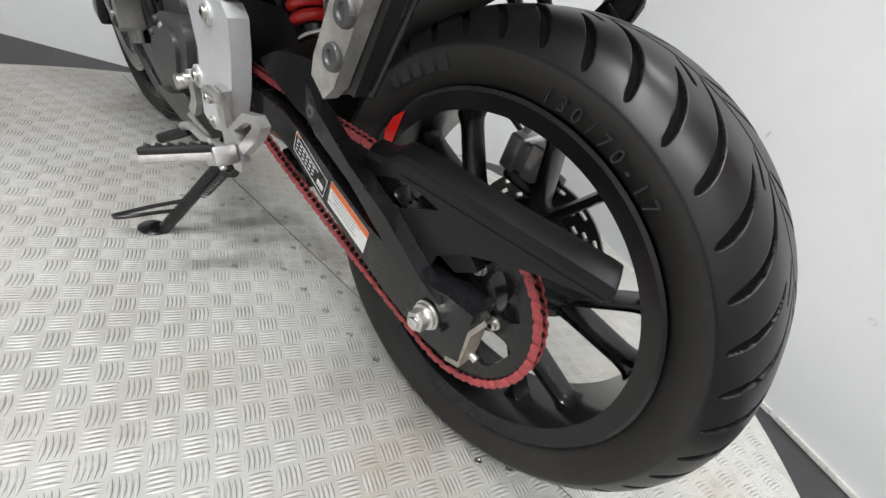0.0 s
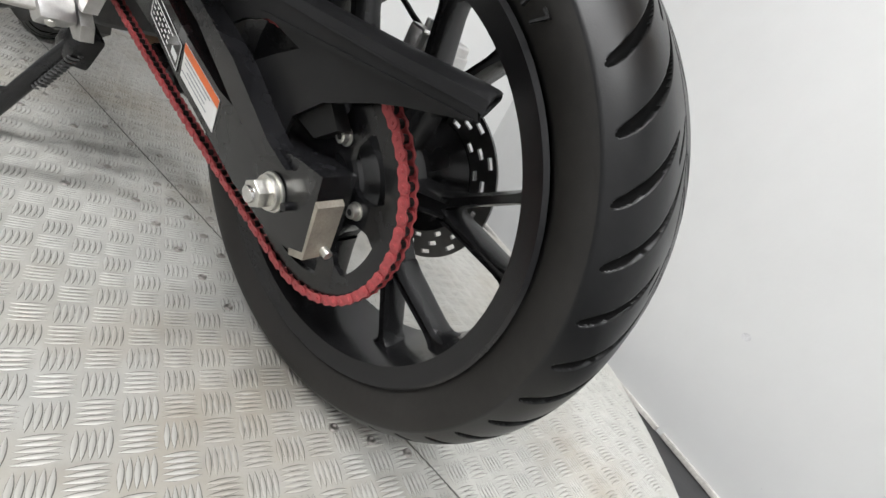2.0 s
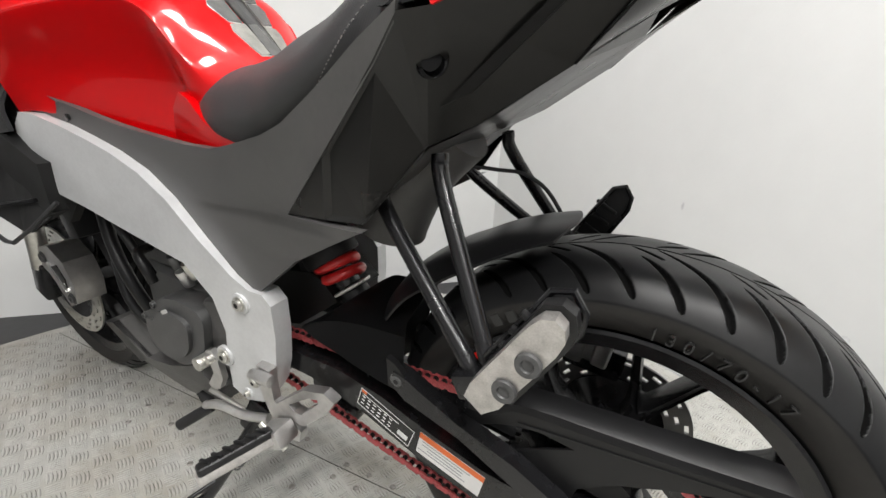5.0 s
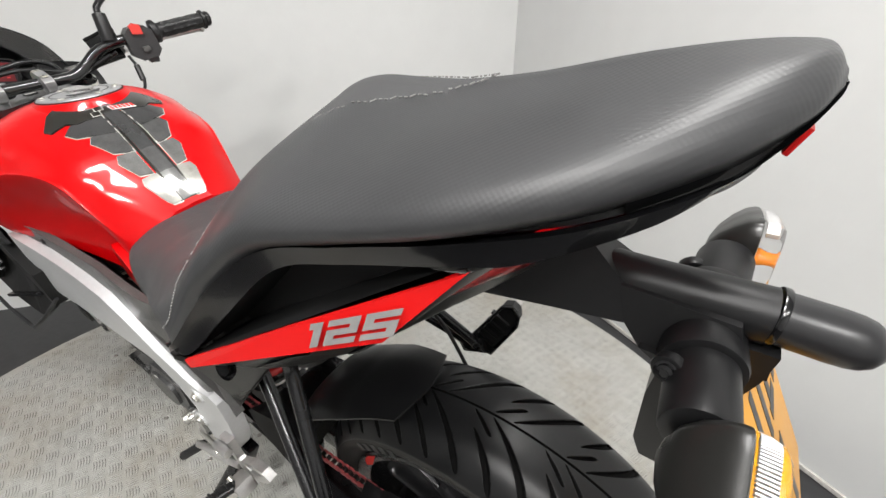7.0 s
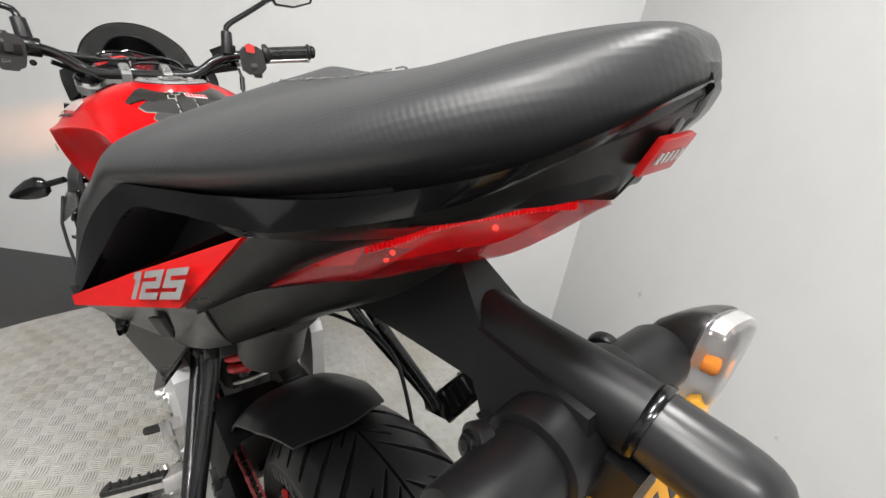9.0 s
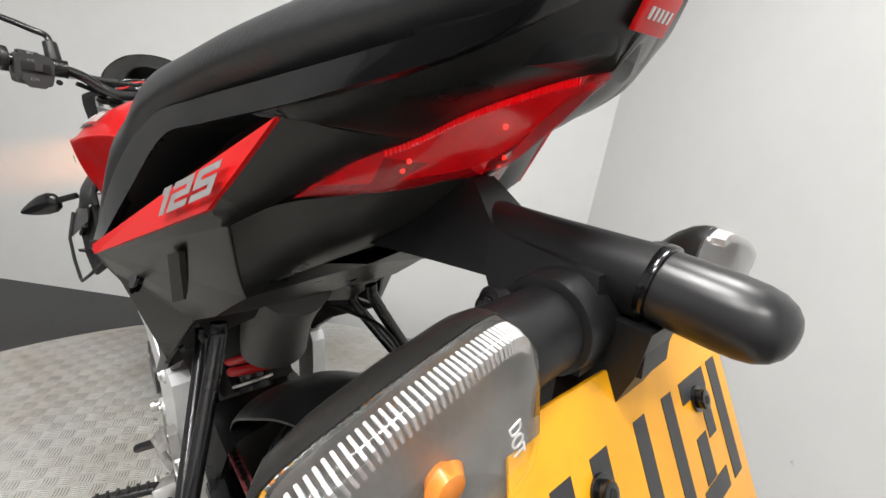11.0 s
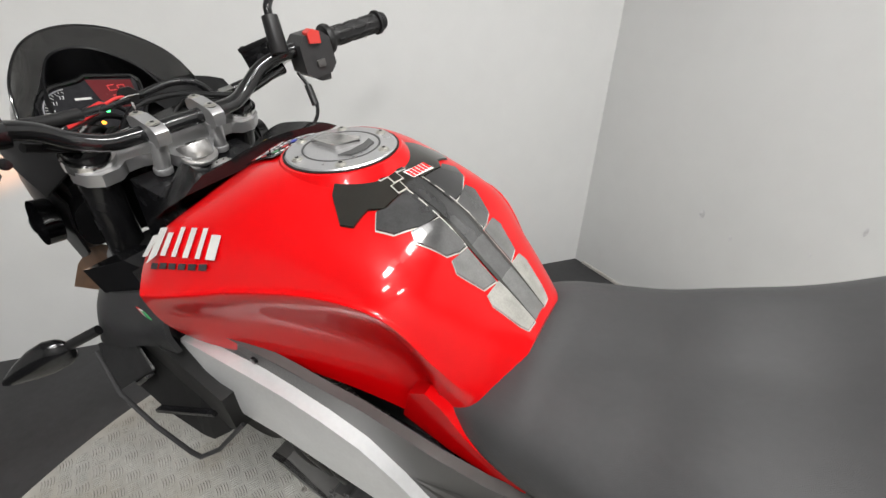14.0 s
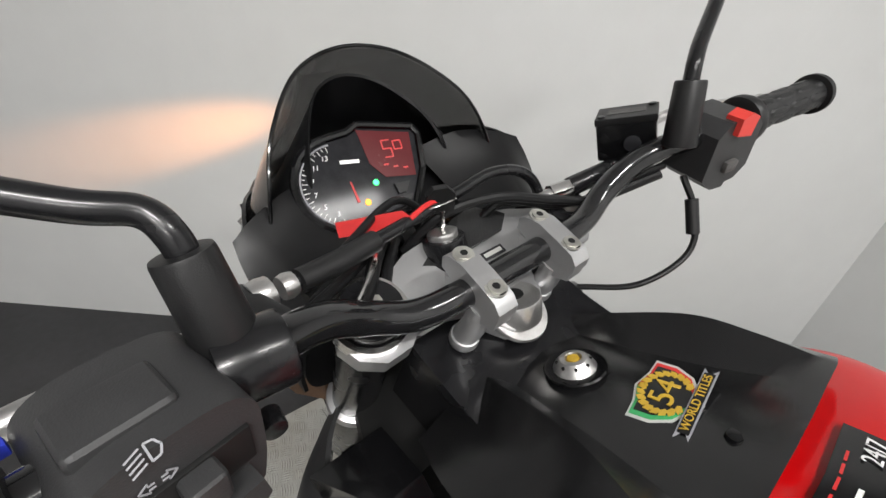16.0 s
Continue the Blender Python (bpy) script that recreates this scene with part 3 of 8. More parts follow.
def arc_text(words, size, radius, y, start, step, parent, at, material=None):
    """Letters set round the sidewall, facing the left side of the machine."""
    b = None
    for k, ch in enumerate(words):
        if ch == " ":
            continue
        a = radians(start - k * step)
        t = text_bm(ch, size, 0.0016) if ch != "|" else box_bm((size * 0.6, size * 0.75, 0.003), Matrix.Translation((size * 0.3, size * 0.37, 0)), 0.0006)
        out = V(math.cos(a), 0, math.sin(a))
        tang = V(math.sin(a), 0, -math.cos(a))
        moved(t, basis(Vector(at) + out * radius + V(0, y, 0), tang, out))
        b = merge(b, t)
    return part("sidewall_lettering", b, material or SIDE_TEXT, parent, smooth=False)


def spoke_bm(ang, split=0.105, tip=0.203, spread=12.3, root=0.05):
    """One forked spoke: a stem that splits into two ribbed arms."""
    b = None

    def bar(p0, p1, w0, w1, d0, d1, root_flare=1.0, tip_flare=1.0):
        d = (p1 - p0)
        side = V(d.z, 0, -d.x).normalized()
        bb = bmesh.new()
        rings = []
        for f, flare in ((0, root_flare), (0.08, 1 + (root_flare - 1) * 0.4), (0.18, 1), (0.5, 1), (0.78, 1), (0.87, 1 + (tip_flare - 1) * 0.15), (0.94, 1 + (tip_flare - 1) * 0.45), (1, tip_flare)):
            c, w, dep = p0 + d * f, (w0 + (w1 - w0) * f) * flare, d0 + (d1 - d0) * f
            sec = [(-w, -dep * 0.62), (-w * 0.62, -dep), (-w * 0.5, -dep * 0.72), (w * 0.5, -dep * 0.72), (w * 0.62, -dep), (w, -dep * 0.62), (w, dep * 0.7), (w * 0.6, dep), (-w * 0.6, dep), (-w, dep * 0.7)]
            rings.append([bb.verts.new(c + side * s + V(0, y, 0)) for s, y in sec])
        for r0, r1 in zip(rings, rings[1:]):
            for k in range(10):
                bb.faces.new((r0[k], r0[(k + 1) % 10], r1[(k + 1) % 10], r1[k]))
        bb.faces.new(rings[0])
        bb.faces.new(rings[-1][::-1])
        return bb

    pol = lambda r, a, y=0: V(r * math.cos(radians(a)), y, r * math.sin(radians(a)))
    b = merge(b, bar(pol(root, ang), pol(split + 0.006, ang), 0.0145, 0.012, 0.026, 0.022))
    for s in (-1, 1):
        b = merge(b, bar(pol(split, ang + s * 3.2), pol(tip, ang + s * spread), 0.0066, 0.0060, 0.020, 0.017, 1.5, 3.2))
    return b


def disc_bm(r_out, r_in, y, thick=0.004, holes=True, n=48):
    """A drilled brake disc: rows of holes cut through a flat ring."""
    n, rows = 90, 7
    b = bmesh.new()
    grid = []
    for q in (-1, 1):
        grid.append([[b.verts.new((r * math.cos(2 * math.pi * k / n), y + q * thick / 2, r * math.sin(2 * math.pi * k / n))) for r in (r_in + (r_out - r_in) * i / rows for i in range(rows + 1))] for k in range(n)])

    def hole(k, i):
        return i in (1, 3, 5) and (k % n + i // 2 * 2) % 6 < 2 if 0 <= i < rows else True

    for k in range(n):
        k2 = (k + 1) % n
        for i in range(rows):
            if hole(k, i):
                continue
            for g in grid:
                b.faces.new((g[k][i], g[k][i + 1], g[k2][i + 1], g[k2][i]))
            for a0, a1, gone in (((k, i), (k2, i), hole(k, i - 1)), ((k, i + 1), (k2, i + 1), hole(k, i + 1)), ((k, i), (k, i + 1), hole(k - 1, i)), ((k2, i), (k2, i + 1), hole(k + 1, i))):
                if gone:
                    b.faces.new((grid[0][a0[0]][a0[1]], grid[0][a1[0]][a1[1]], grid[1][a1[0]][a1[1]], grid[1][a0[0]][a0[1]]))
    return b


def wheel(name, at, R, half, label, turn, rear=True):
    hubpose = Matrix.Translation(at)
    rim_r = 0.2294
    w = 0.0592 if rear else half * 0.80
    lip = [(rim_r, -w), (rim_r - 0.004, -w - 0.002), (rim_r - 0.011, -w + 0.0015), (rim_r - 0.024, -w + 0.006), (rim_r - 0.028, -w * 0.45), (rim_r - 0.029, 0),
           (rim_r - 0.028, w * 0.45), (rim_r - 0.024, w - 0.006), (rim_r - 0.011, w - 0.0015), (rim_r - 0.004, w + 0.002), (rim_r, w), (rim_r - 0.006, w * 0.8), (rim_r - 0.018, 0), (rim_r - 0.006, -w * 0.8)]
    wh = part(name, lathe_bm(lip, 128, closed=True), RIM, bike, label)
    wh.matrix_basis = hubpose
    tyre = part("tyre", moved(_bm(tyre_mesh("tyre", R, half, 0.227, True, 2400 if rear else 900, 201 if rear else 91)), Matrix.Translation((0, 0.0115 if rear else 0, 0))), [RUBBER, SIDEWALL, GROOVE_SHADE], wh, "black road tyre with slanted grooves and moulded lettering")
    tyre.data.set_sharp_from_angle(angle=radians(75))
    hub = [(0.018, -0.052), (0.034, -0.050), (0.040, -0.040), (0.046, -0.022), (0.058, -0.014), (0.058, 0.014), (0.046, 0.022), (0.040, 0.046), (0.034, 0.056), (0.018, 0.058)]
    part("hub", lathe_bm(hub, 48, closed=True), RIM, wh)
    for k in range(6):
        part("spoke", spoke_bm(turn + 60 * k), RIM, wh)
    return wh


def _bm(me):
    b = bmesh.new()
    b.from_mesh(me)
    bpy.data.meshes.remove(me)
    return b


rear = wheel("rear_wheel", (0, 0.009, AX_Z), 0.3035, 0.0815, "satin black cast wheel with six forked spokes", N_SPOKE_TURN)
arc_text("|||||", 0.020, 0.2455, -0.0692, 133, 4.6, rear, (0, 0, 0))
arc_text("130/70-17", 0.0185, 0.2450, -0.0698, 84, 3.7, rear, (0, 0, 0))
# red tape on the rim flank
b = bmesh.new()
pts = [(134.2, 0.2225), (140.0, 0.2262), (147.0, 0.2225), (152.7, 0.2130), (148.7, 0.2060), (141.0, 0.2130)]
front_ring = [b.verts.new((r * math.cos(radians(a)), -0.0628 + (0.2294 - r) * 0.25, r * math.sin(radians(a)))) for a, r in pts]
b.faces.new(front_ring)
part("rim_tape", b, RIM_RED, rear, "bright red strip on the rim", smooth=False)
# worn balance-weight mark on the rim edge
part("balance_weight", box_bm((0.046, 0.004, 0.010), Matrix.Rotation(radians(-52), 4, "Y") @ Matrix.Translation((0, -0.0505, 0.2135)) , 0.001), ENGINE, rear)

part("brake_disc", disc_bm(0.110, 0.072, 0.078), DISC, rear, "drilled steel rear brake disc")
part("disc_carrier", lathe_bm([(0.035, 0.05), (0.074, 0.074), (0.074, 0.079), (0.035, 0.058)], 48, closed=True), BLACK_SATIN, rear)


# ---- sprocket and chain ----
SP_Y, SP_R = -0.078, 0.1213


def ring_plate_bm(r_out, r_in, y0, y1, n=120, teeth=0):
    b = bmesh.new()
    rings = [[], [], [], []]
    for k in range(n):
        a = 2 * math.pi * k / n
        ro = r_out - (0.006 if teeth and k % 2 else 0)
        for q, (r, y) in enumerate(((r_in, y0), (ro, y0), (ro, y1), (r_in, y1))):
            rings[q].append(b.verts.new((r * math.cos(a), y, r * math.sin(a))))
    for q in range(4):
        for k in range(n):
            b.faces.new((rings[q][k], rings[q][(k + 1) % n], rings[(q + 1) % 4][(k + 1) % n], rings[(q + 1) % 4][k]))
    return b


spr = part("rear_sprocket", ring_plate_bm(0.1205, 0.098, SP_Y - 0.003, SP_Y + 0.003, 120, 1), BLACK_SATIN, bike, "black steel rear sprocket with six arms", smooth=False)
spr.matrix_basis = Matrix.Translation((0, 0, AX_Z))
part("carrier_ring", ring_plate_bm(0.060, 0.026, SP_Y - 0.0028, SP_Y + 0.0028, 60), BLACK_SATIN, spr, smooth=False)
for k in range(6):
    a = 5 + 60 * k
    c, s = math.cos(radians(a)), math.sin(radians(a))
    arm = [(0.05, -0.022), (0.068, -0.013), (0.085, -0.014), (0.100, -0.026), (0.102, 0.026), (0.085, 0.014), (0.068, 0.013), (0.05, 0.022)]
    part("sprocket_arm", prism_bm([(x * c - z * s, x * s + z * c) for x, z in arm], SP_Y - 0.0029, SP_Y + 0.0029, 0.001), BLACK_SATIN, spr)
    bolt("sprocket_bolt", (0.066 * c, SP_Y - 0.003, 0.066 * s), (0, -1, 0), ZINC, spr, 0.0065, 0.008)
part("cush_drive", lathe_bm([(0.02, -0.075), (0.05, -0.074), (0.056, -0.066), (0.056, -0.045), (0.02, -0.045)], 48, closed=True), RIM, spr)


def link_bm(outer):
    """One chain link along x: two waisted plates and its pins or rollers."""
    p = 0.0127
    yo = 0.0062 if outer else 0.0045
    b = None
    for s in (-1, 1):
        out = []
        for k in range(9):
            a = radians(90 + 180 * k / 8)
            out.append((-p / 2 + 0.0054 * math.cos(a), 0.0054 * math.sin(a)))
        out.append((0, -0.0041))
        for k in range(9):
            a = radians(-90 + 180 * k / 8)
            out.append((p / 2 + 0.0054 * math.cos(a), 0.0054 * math.sin(a)))
        out.append((0, 0.0041))
        b = prism_bm(out, s * yo - 0.0008, s * yo + 0.0008, 0, bm=b)
    for f in b.faces:
        f.material_index = 0
    n0 = len(b.faces)
    for s in (-1, 1):
        c = V(s * p / 2, 0, 0)
        if outer:
            b = cyl_bm(c - V(0, 0.0082, 0), c + V(0, 0.0082, 0), 0.0019, 8, 0.0004, bm=b)
        else:
            b = cyl_bm(c - V(0, 0.0037, 0), c + V(0, 0.0037, 0), 0.0042, 10, 0, bm=b)
    b.faces.ensure_lookup_table()
    for f in b.faces[n0:]:
        f.material_index = 1 if not outer else 0
    return b


def chain_path():
    """Points and angles at each link's middle, round the front and the rear sprocket."""
    c0, r0 = V(0, 0, AX_Z), SP_R
    c1, r1 = V(-0.615, 0, 0.372), 0.031
    d = c1 - c0
    base = math.atan2(d.z, d.x)
    off = math.acos((r0 - r1) / d.length)
    a_low, a_up = base + off, base - off
    pt = lambda c, r, a: V(c.x + r * math.cos(a), 0, c.z + r * math.sin(a))
    pts = []
    # rear wrap from lower tangent round the back to the upper tangent
    lo, hi = a_low, a_up + 2 * math.pi
    for i in range(301):
        pts.append(pt(c0, r0, lo + (hi - lo) * i / 300))
    lo2, hi2 = a_up, a_low
    wrap = [pt(c1, r1, lo2 + (hi2 - lo2) * i / 60) for i in range(61)]
    p0, p1 = pts[-1], wrap[0]
    pts += [p0 + (p1 - p0) * (i / 200) - V(0, 0, 0.005 * math.sin(math.pi * (i / 200) ** 0.6)) for i in range(1, 200)]
    pts += wrap
    p0, p1 = wrap[-1], pts[0]
    for i in range(1, 201):
        f = i / 200
        pts.append(p0 + (p1 - p0) * f - V(0, 0, 0.010 * math.sin(math.pi * f)))
    return pts


def build_chain():
    pts = chain_path()
    dist = [0.0]
    for a, c in zip(pts, pts[1:]):
        dist.append(dist[-1] + (c - a).length)
    total = dist[-1]
    n = int(round(total / 0.0127 / 2)) * 2
    chain = part("drive_chain", cyl_bm((-0.615, SP_Y - 0.004, 0.372), (-0.615, SP_Y + 0.004, 0.372), 0.029, 30, 0.001), CHAIN_BLACK, bike, "red roller chain with oily black rollers")
    meshes = []
    for outer in (True, False):
        b = link_bm(outer)
        bmesh.ops.recalc_face_normals(b, faces=b.faces)
        me = bpy.data.meshes.new("chain_link")
        b.to_mesh(me)
        b.free()
        me.materials.append(CHAIN_RED)
        me.materials.append(CHAIN_BLACK)
        meshes.append(me)
    xs, zs = [p.x for p in pts], [p.z for p in pts]
    for k in range(n):
        def at(s):
            s = s % total
            return np.interp(s, dist, xs), np.interp(s, dist, zs)
        x, z = at((k + 0.5) * total / n)
        xa, za = at(k * total / n)
        xb, zb = at((k + 1) * total / n)
        ob = new("chain_link", meshes[k % 2])
        ob.parent = chain
        ob.matrix_basis = Matrix.Translation((x, SP_Y, z)) @ Matrix.Rotation(-math.atan2(zb - za, xb - xa), 4, "Y")


build_chain()


# ---- swingarm, guards, suspension ----
def arm_y(x):
    return float(np.interp(x, [-0.56, -0.33, 0.0, 0.07], [-0.092, -0.102, -0.124, -0.125]))


ARM = [(-0.57, 0.386), (-0.44, 0.387), (-0.360, 0.389), (-0.28, 0.376), (-0.212, 0.356), (-0.125, 0.335), (-0.055, 0.331), (-0.01, 0.334), (0.03, 0.342), (0.062, 0.344),
       (0.062, 0.262), (0.008, 0.254), (-0.07, 0.262), (-0.141, 0.279), (-0.226, 0.299), (-0.32, 0.330), (-0.424, 0.350), (-0.57, 0.352)]
swing = part("swingarm", prism_bm(ARM, lambda x, z: arm_y(x), lambda x, z: arm_y(x) + 0.036, 0.006, segs=3), BLACK_SATIN, bike, "satin black box-section swingarm with stickers and chips")
part("far_arm", mirrored(prism_bm(ARM, lambda x, z: arm_y(x), lambda x, z: arm_y(x) + 0.036, 0.006)), BLACK_SATIN, swing)
part("cross_member", box_bm((0.09, 0.15, 0.060), Matrix.Translation((-0.40, 0.01, 0.368)), 0.012), BLACK_SATIN, swing)
part("arm_brace", prism_bm([(-0.240, 0.452), (-0.222, 0.446), (-0.152, 0.408), (-0.081, 0.380), (-0.01, 0.338), (0.022, 0.328), (-0.022, 0.320), (-0.075, 0.344), (-0.15, 0.387), (-0.226, 0.414), (-0.243, 0.430)],
                           lambda x, z: -0.1295, lambda x, z: -0.108, 0.003), BLACK_SATIN, swing)
part("end_cap", prism_bm([(0.0625, 0.322), (0.0670, 0.318), (0.0655, 0.264), (0.046, 0.256), (0.044, 0.262), (0.0625, 0.270)], -0.1258, -0.098, 0.001), ENGINE_FIN, swing, "scratched bare aluminium chain adjuster cap")
part("adjuster_screw", cyl_bm((0.058, -0.106, 0.272), (0.074, -0.106, 0.270), 0.0045, 12), ZINC, swing)
nut = part("axle_nut", cyl_bm((0.006, -0.125, 0.297), (0.006, -0.128, 0.297), 0.0185, 30, 0.0006), ZINC, swing, "zinc-plated axle nut and washer")
part("nut_flange", cyl_bm((0.006, -0.128, 0.297), (0.006, -0.133, 0.297), 0.0165, 30, 0.0015), ZINC, nut)
part("nut_hex", cyl_bm((0.006, -0.132, 0.297), (0.006, -0.146, 0.297), 0.0135, 6, 0.0015), ZINC, nut)
part("axle_end", cyl_bm((0.006, -0.14, 0.297), (0.006, -0.150, 0.297), 0.0078, 20, 0.001), CHROME, nut)
part("arm_lug", cyl_bm((0.03, -0.124, 0.297), (0.03, -0.131, 0.297), 0.004, 12), BLACK_SATIN, swing)
part("axle", cyl_bm((0, -0.12, AX_Z), (0, 0.125, AX_Z), 0.010, 20), ZINC, swing)


def arm_frame(x, z, lift=0.0006):
    """A pose on the arm's outer face: x runs along it to the rear, y up."""
    d = V(1, arm_y(x + 0.01) * 50 - arm_y(x - 0.01) * 50, 0)
    return basis((x, arm_y(x) - lift, z), d, (0, 0, 1))


def decal(name, m, w, h, material, parent, label="", thick=0.0006, corner=0.002):
    return part(name, box_bm((w, h, thick), m, 0), material, parent, label, smooth=False)


# warning stickers, with unreadable print as bars
tilt = Matrix.Rotation(radians(-13.5), 4, "Z")
m1 = arm_frame(-0.172, 0.3185) @ tilt
st = decal("warning_label", m1, 0.098, 0.040, WHITE_LABEL, swing, "white warning sticker with an orange band")
decal("orange_band", m1 @ Matrix.Translation((0, 0.0150, 0.0004)), 0.098, 0.0098, ORANGE, st)
for k in range(4):
    decal("print_line", m1 @ Matrix.Translation((-0.006 - 0.004 * (k % 2), 0.006 - 0.0058 * k, 0.0004)), 0.074 - 0.010 * (k % 3), 0.0014, INK, st)
tilt2 = Matrix.Rotation(radians(-21.0), 4, "Z")
m2 = arm_frame(-0.276, 0.344) @ tilt2
st = decal("data_label", m2, 0.098, 0.036, BLACK_GLOSS, swing, "black data sticker with white print")
for dx, dy, w, h in ((0, 0.0172, 0.096, 0.0010), (0, -0.0172, 0.096, 0.0010), (-0.0478, 0, 0.001, 0.035), (0.0478, 0, 0.001, 0.035), (-0.01, 0.0085, 0.066, 0.0009)):
    decal("label_border", m2 @ Matrix.Translation((dx, dy, 0.0004)), w, h, WHITE_INK, st)
for k in range(3):
    for q in range(6):
        decal("print_line", m2 @ Matrix.Translation((-0.040 + 0.010 * q, 0.004 - 0.007 * k, 0.0004)), 0.0052, 0.0018, WHITE_INK, st)
decal("print_line", m2 @ Matrix.Translation((0.034, -0.006, 0.0004)), 0.017, 0.009, WHITE_INK, st)
decal("print_line", m2 @ Matrix.Translation((-0.042, 0.0135, 0.0004)), 0.009, 0.0045, ORANGE, st)

GUARD = [(-0.156, 0.408), (-0.151, 0.418), (-0.117, 0.424), (-0.086, 0.440), (0.002, 0.442), (0.069, 0.443), (0.156, 0.446), (0.160, 0.438), (0.10, 0.421), (0.072, 0.411), (0.018, 0.387), (-0.016, 0.360),
         (-0.022, 0.337), (-0.060, 0.362), (-0.088, 0.380), (-0.055, 0.399), (-0.025, 0.414), (-0.074, 0.422), (-0.114, 0.409), (-0.134, 0.398)]
guard = part("chain_guard", prism_bm(GUARD, -0.107, -0.1035, 0.001), BLACK_MATT, bike, "matt black plastic chain guard with a long blade")
b = bmesh.new()
blade = spline([(-0.150, 0, 0.418), (-0.117, 0, 0.424), (-0.086, 0, 0.440), (0.002, 0, 0.442), (0.069, 0, 0.443), (0.151, 0, 0.446), (0.161, 0, 0.443)], 24)
rows_ = []
for y, dz, dx in ((-0.1035, 0, 0), (-0.1075, -0.002, 0), (-0.105, 0.006, 0), (-0.094, 0.011, -0.004), (-0.076, 0.011, -0.010), (-0.076, 0.008, -0.010)):
    rows_.append([b.verts.new((p.x + dx, y, p.z + dz)) for p in blade])
for r0, r1 in zip(rows_, rows_[1:] + rows_[:1]):
    for k in range(len(blade) - 1):
        b.faces.new((r0[k], r0[k + 1], r1[k + 1], r1[k]))
part("guard_blade", b, BLACK_MATT, guard)
part("blade_crease", prism_bm([(-0.088, 0.424), (0.05, 0.4325), (0.156, 0.4385), (0.156, 0.4365), (0.05, 0.4295), (-0.084, 0.420)], -0.1085, -0.1065, 0.0006), BLACK_MATT, guard)
part("inner_guard", prism_bm([(-0.02, 0.388), (-0.03, 0.36), (0.01, 0.352), (0.036, 0.372), (0.02, 0.388)], -0.100, -0.085, 0.003), SCOOP, guard)

HUG_LOW = [(-0.424, -0.100, 0.442), (-0.385, -0.110, 0.4385), (-0.349, -0.115, 0.435), (-0.304, -0.120, 0.427), (-0.265, -0.1245, 0.4235), (-0.231, -0.127, 0.4215)]
HUG_MID = [(-0.420, -0.097, 0.4465), (-0.388, -0.099, 0.461), (-0.355, -0.099, 0.472), (-0.315, -0.099, 0.479), (-0.280, -0.100, 0.482), (-0.240, -0.100, 0.482)]
HUG_TOP = [(-0.405, -0.080, 0.4520), (-0.375, -0.072, 0.4740), (-0.348, -0.066, 0.4880), (-0.318, -0.066, 0.4960), (-0.285, -0.070, 0.4960), (-0.249, -0.082, 0.4900)]
HUG_IN = [(-0.380, 0.0, 0.4600), (-0.360, 0.0, 0.4820), (-0.338, 0.0, 0.4980), (-0.318, 0.0, 0.5080), (-0.290, 0.0, 0.5080), (-0.262, 0.0, 0.4980)]
hug_bm = bmesh.new()
rows_ = [[hug_bm.verts.new(p) for p in spline(r, 22)] for r in (HUG_LOW, [tuple((Vector(a) + Vector(c)) / 2) for a, c in zip(HUG_LOW, HUG_MID)], HUG_MID, HUG_TOP, HUG_IN)]
for r0, r1 in zip(rows_, rows_[1:]):
    for k in range(21):
        hug_bm.faces.new((r0[k], r0[k + 1], r1[k + 1], r1[k]))
bmesh.ops.solidify(hug_bm, geom=hug_bm.faces[:], thickness=0.0035)
hug = part("rear_hugger", bevel(hug_bm, 0.0012, 2, 50), BLACK_MATT, bike, "matt black rear hugger over the tyre")
part("hugger_lug", prism_bm([(-0.250, 0.468), (-0.238, 0.462), (-0.227, 0.450), (-0.223, 0.428), (-0.231, 0.4205), (-0.250, 0.426)], -0.1275, -0.119, 0.003, segs=3), BLACK_MATT, hug)
bolt("hugger_bolt", (-0.2355, -0.1270, 0.439), (0, -1, 0), ENGINE, hug, 0.0075, 0.004)


def fender():
    """The curved sheet over the front and top of the tyre."""
    b = bmesh.new()
    na, ny = 40, 21
    grid = []
    for s in (0, 1):
        g = []
        for j in range(ny):
            f = -1 + 2 * j / (ny - 1)
            end = 101 + 3 * f * f
            row = []
            for i in range(na):
                deg = 176 + (end - 176) * i / (na - 1)
                a = radians(deg)
                wide = float(np.interp(deg, [101, 118, 140, 176], [0.055, 0.074, 0.086, 0.086]))
                r = float(np.interp(deg, [101, 122, 138, 155, 176], [0.339, 0.345, 0.360, 0.360, 0.345])) - 0.024 * abs(f) ** 3 * float(np.interp(deg, [101, 130], [0.25, 1.0])) - s * 0.003
                row.append(b.verts.new((r * math.cos(a), wide * f, AX_Z + r * math.sin(a))))
            g.append(row)
        grid.append(g)
    for s in (0, 1):
        for j in range(ny - 1):
            for i in range(na - 1):
                b.faces.new((grid[s][j][i], grid[s][j][i + 1], grid[s][j + 1][i + 1], grid[s][j + 1][i]))
    for j in range(ny - 1):
        for i in (0, na - 1):
            b.faces.new((grid[0][j][i], grid[0][j + 1][i], grid[1][j + 1][i], grid[1][j][i]))
    for i in range(na - 1):
        for j in (0, ny - 1):
            b.faces.new((grid[0][j][i], grid[0][j][i + 1], grid[1][j][i + 1], grid[1][j][i]))
    return b


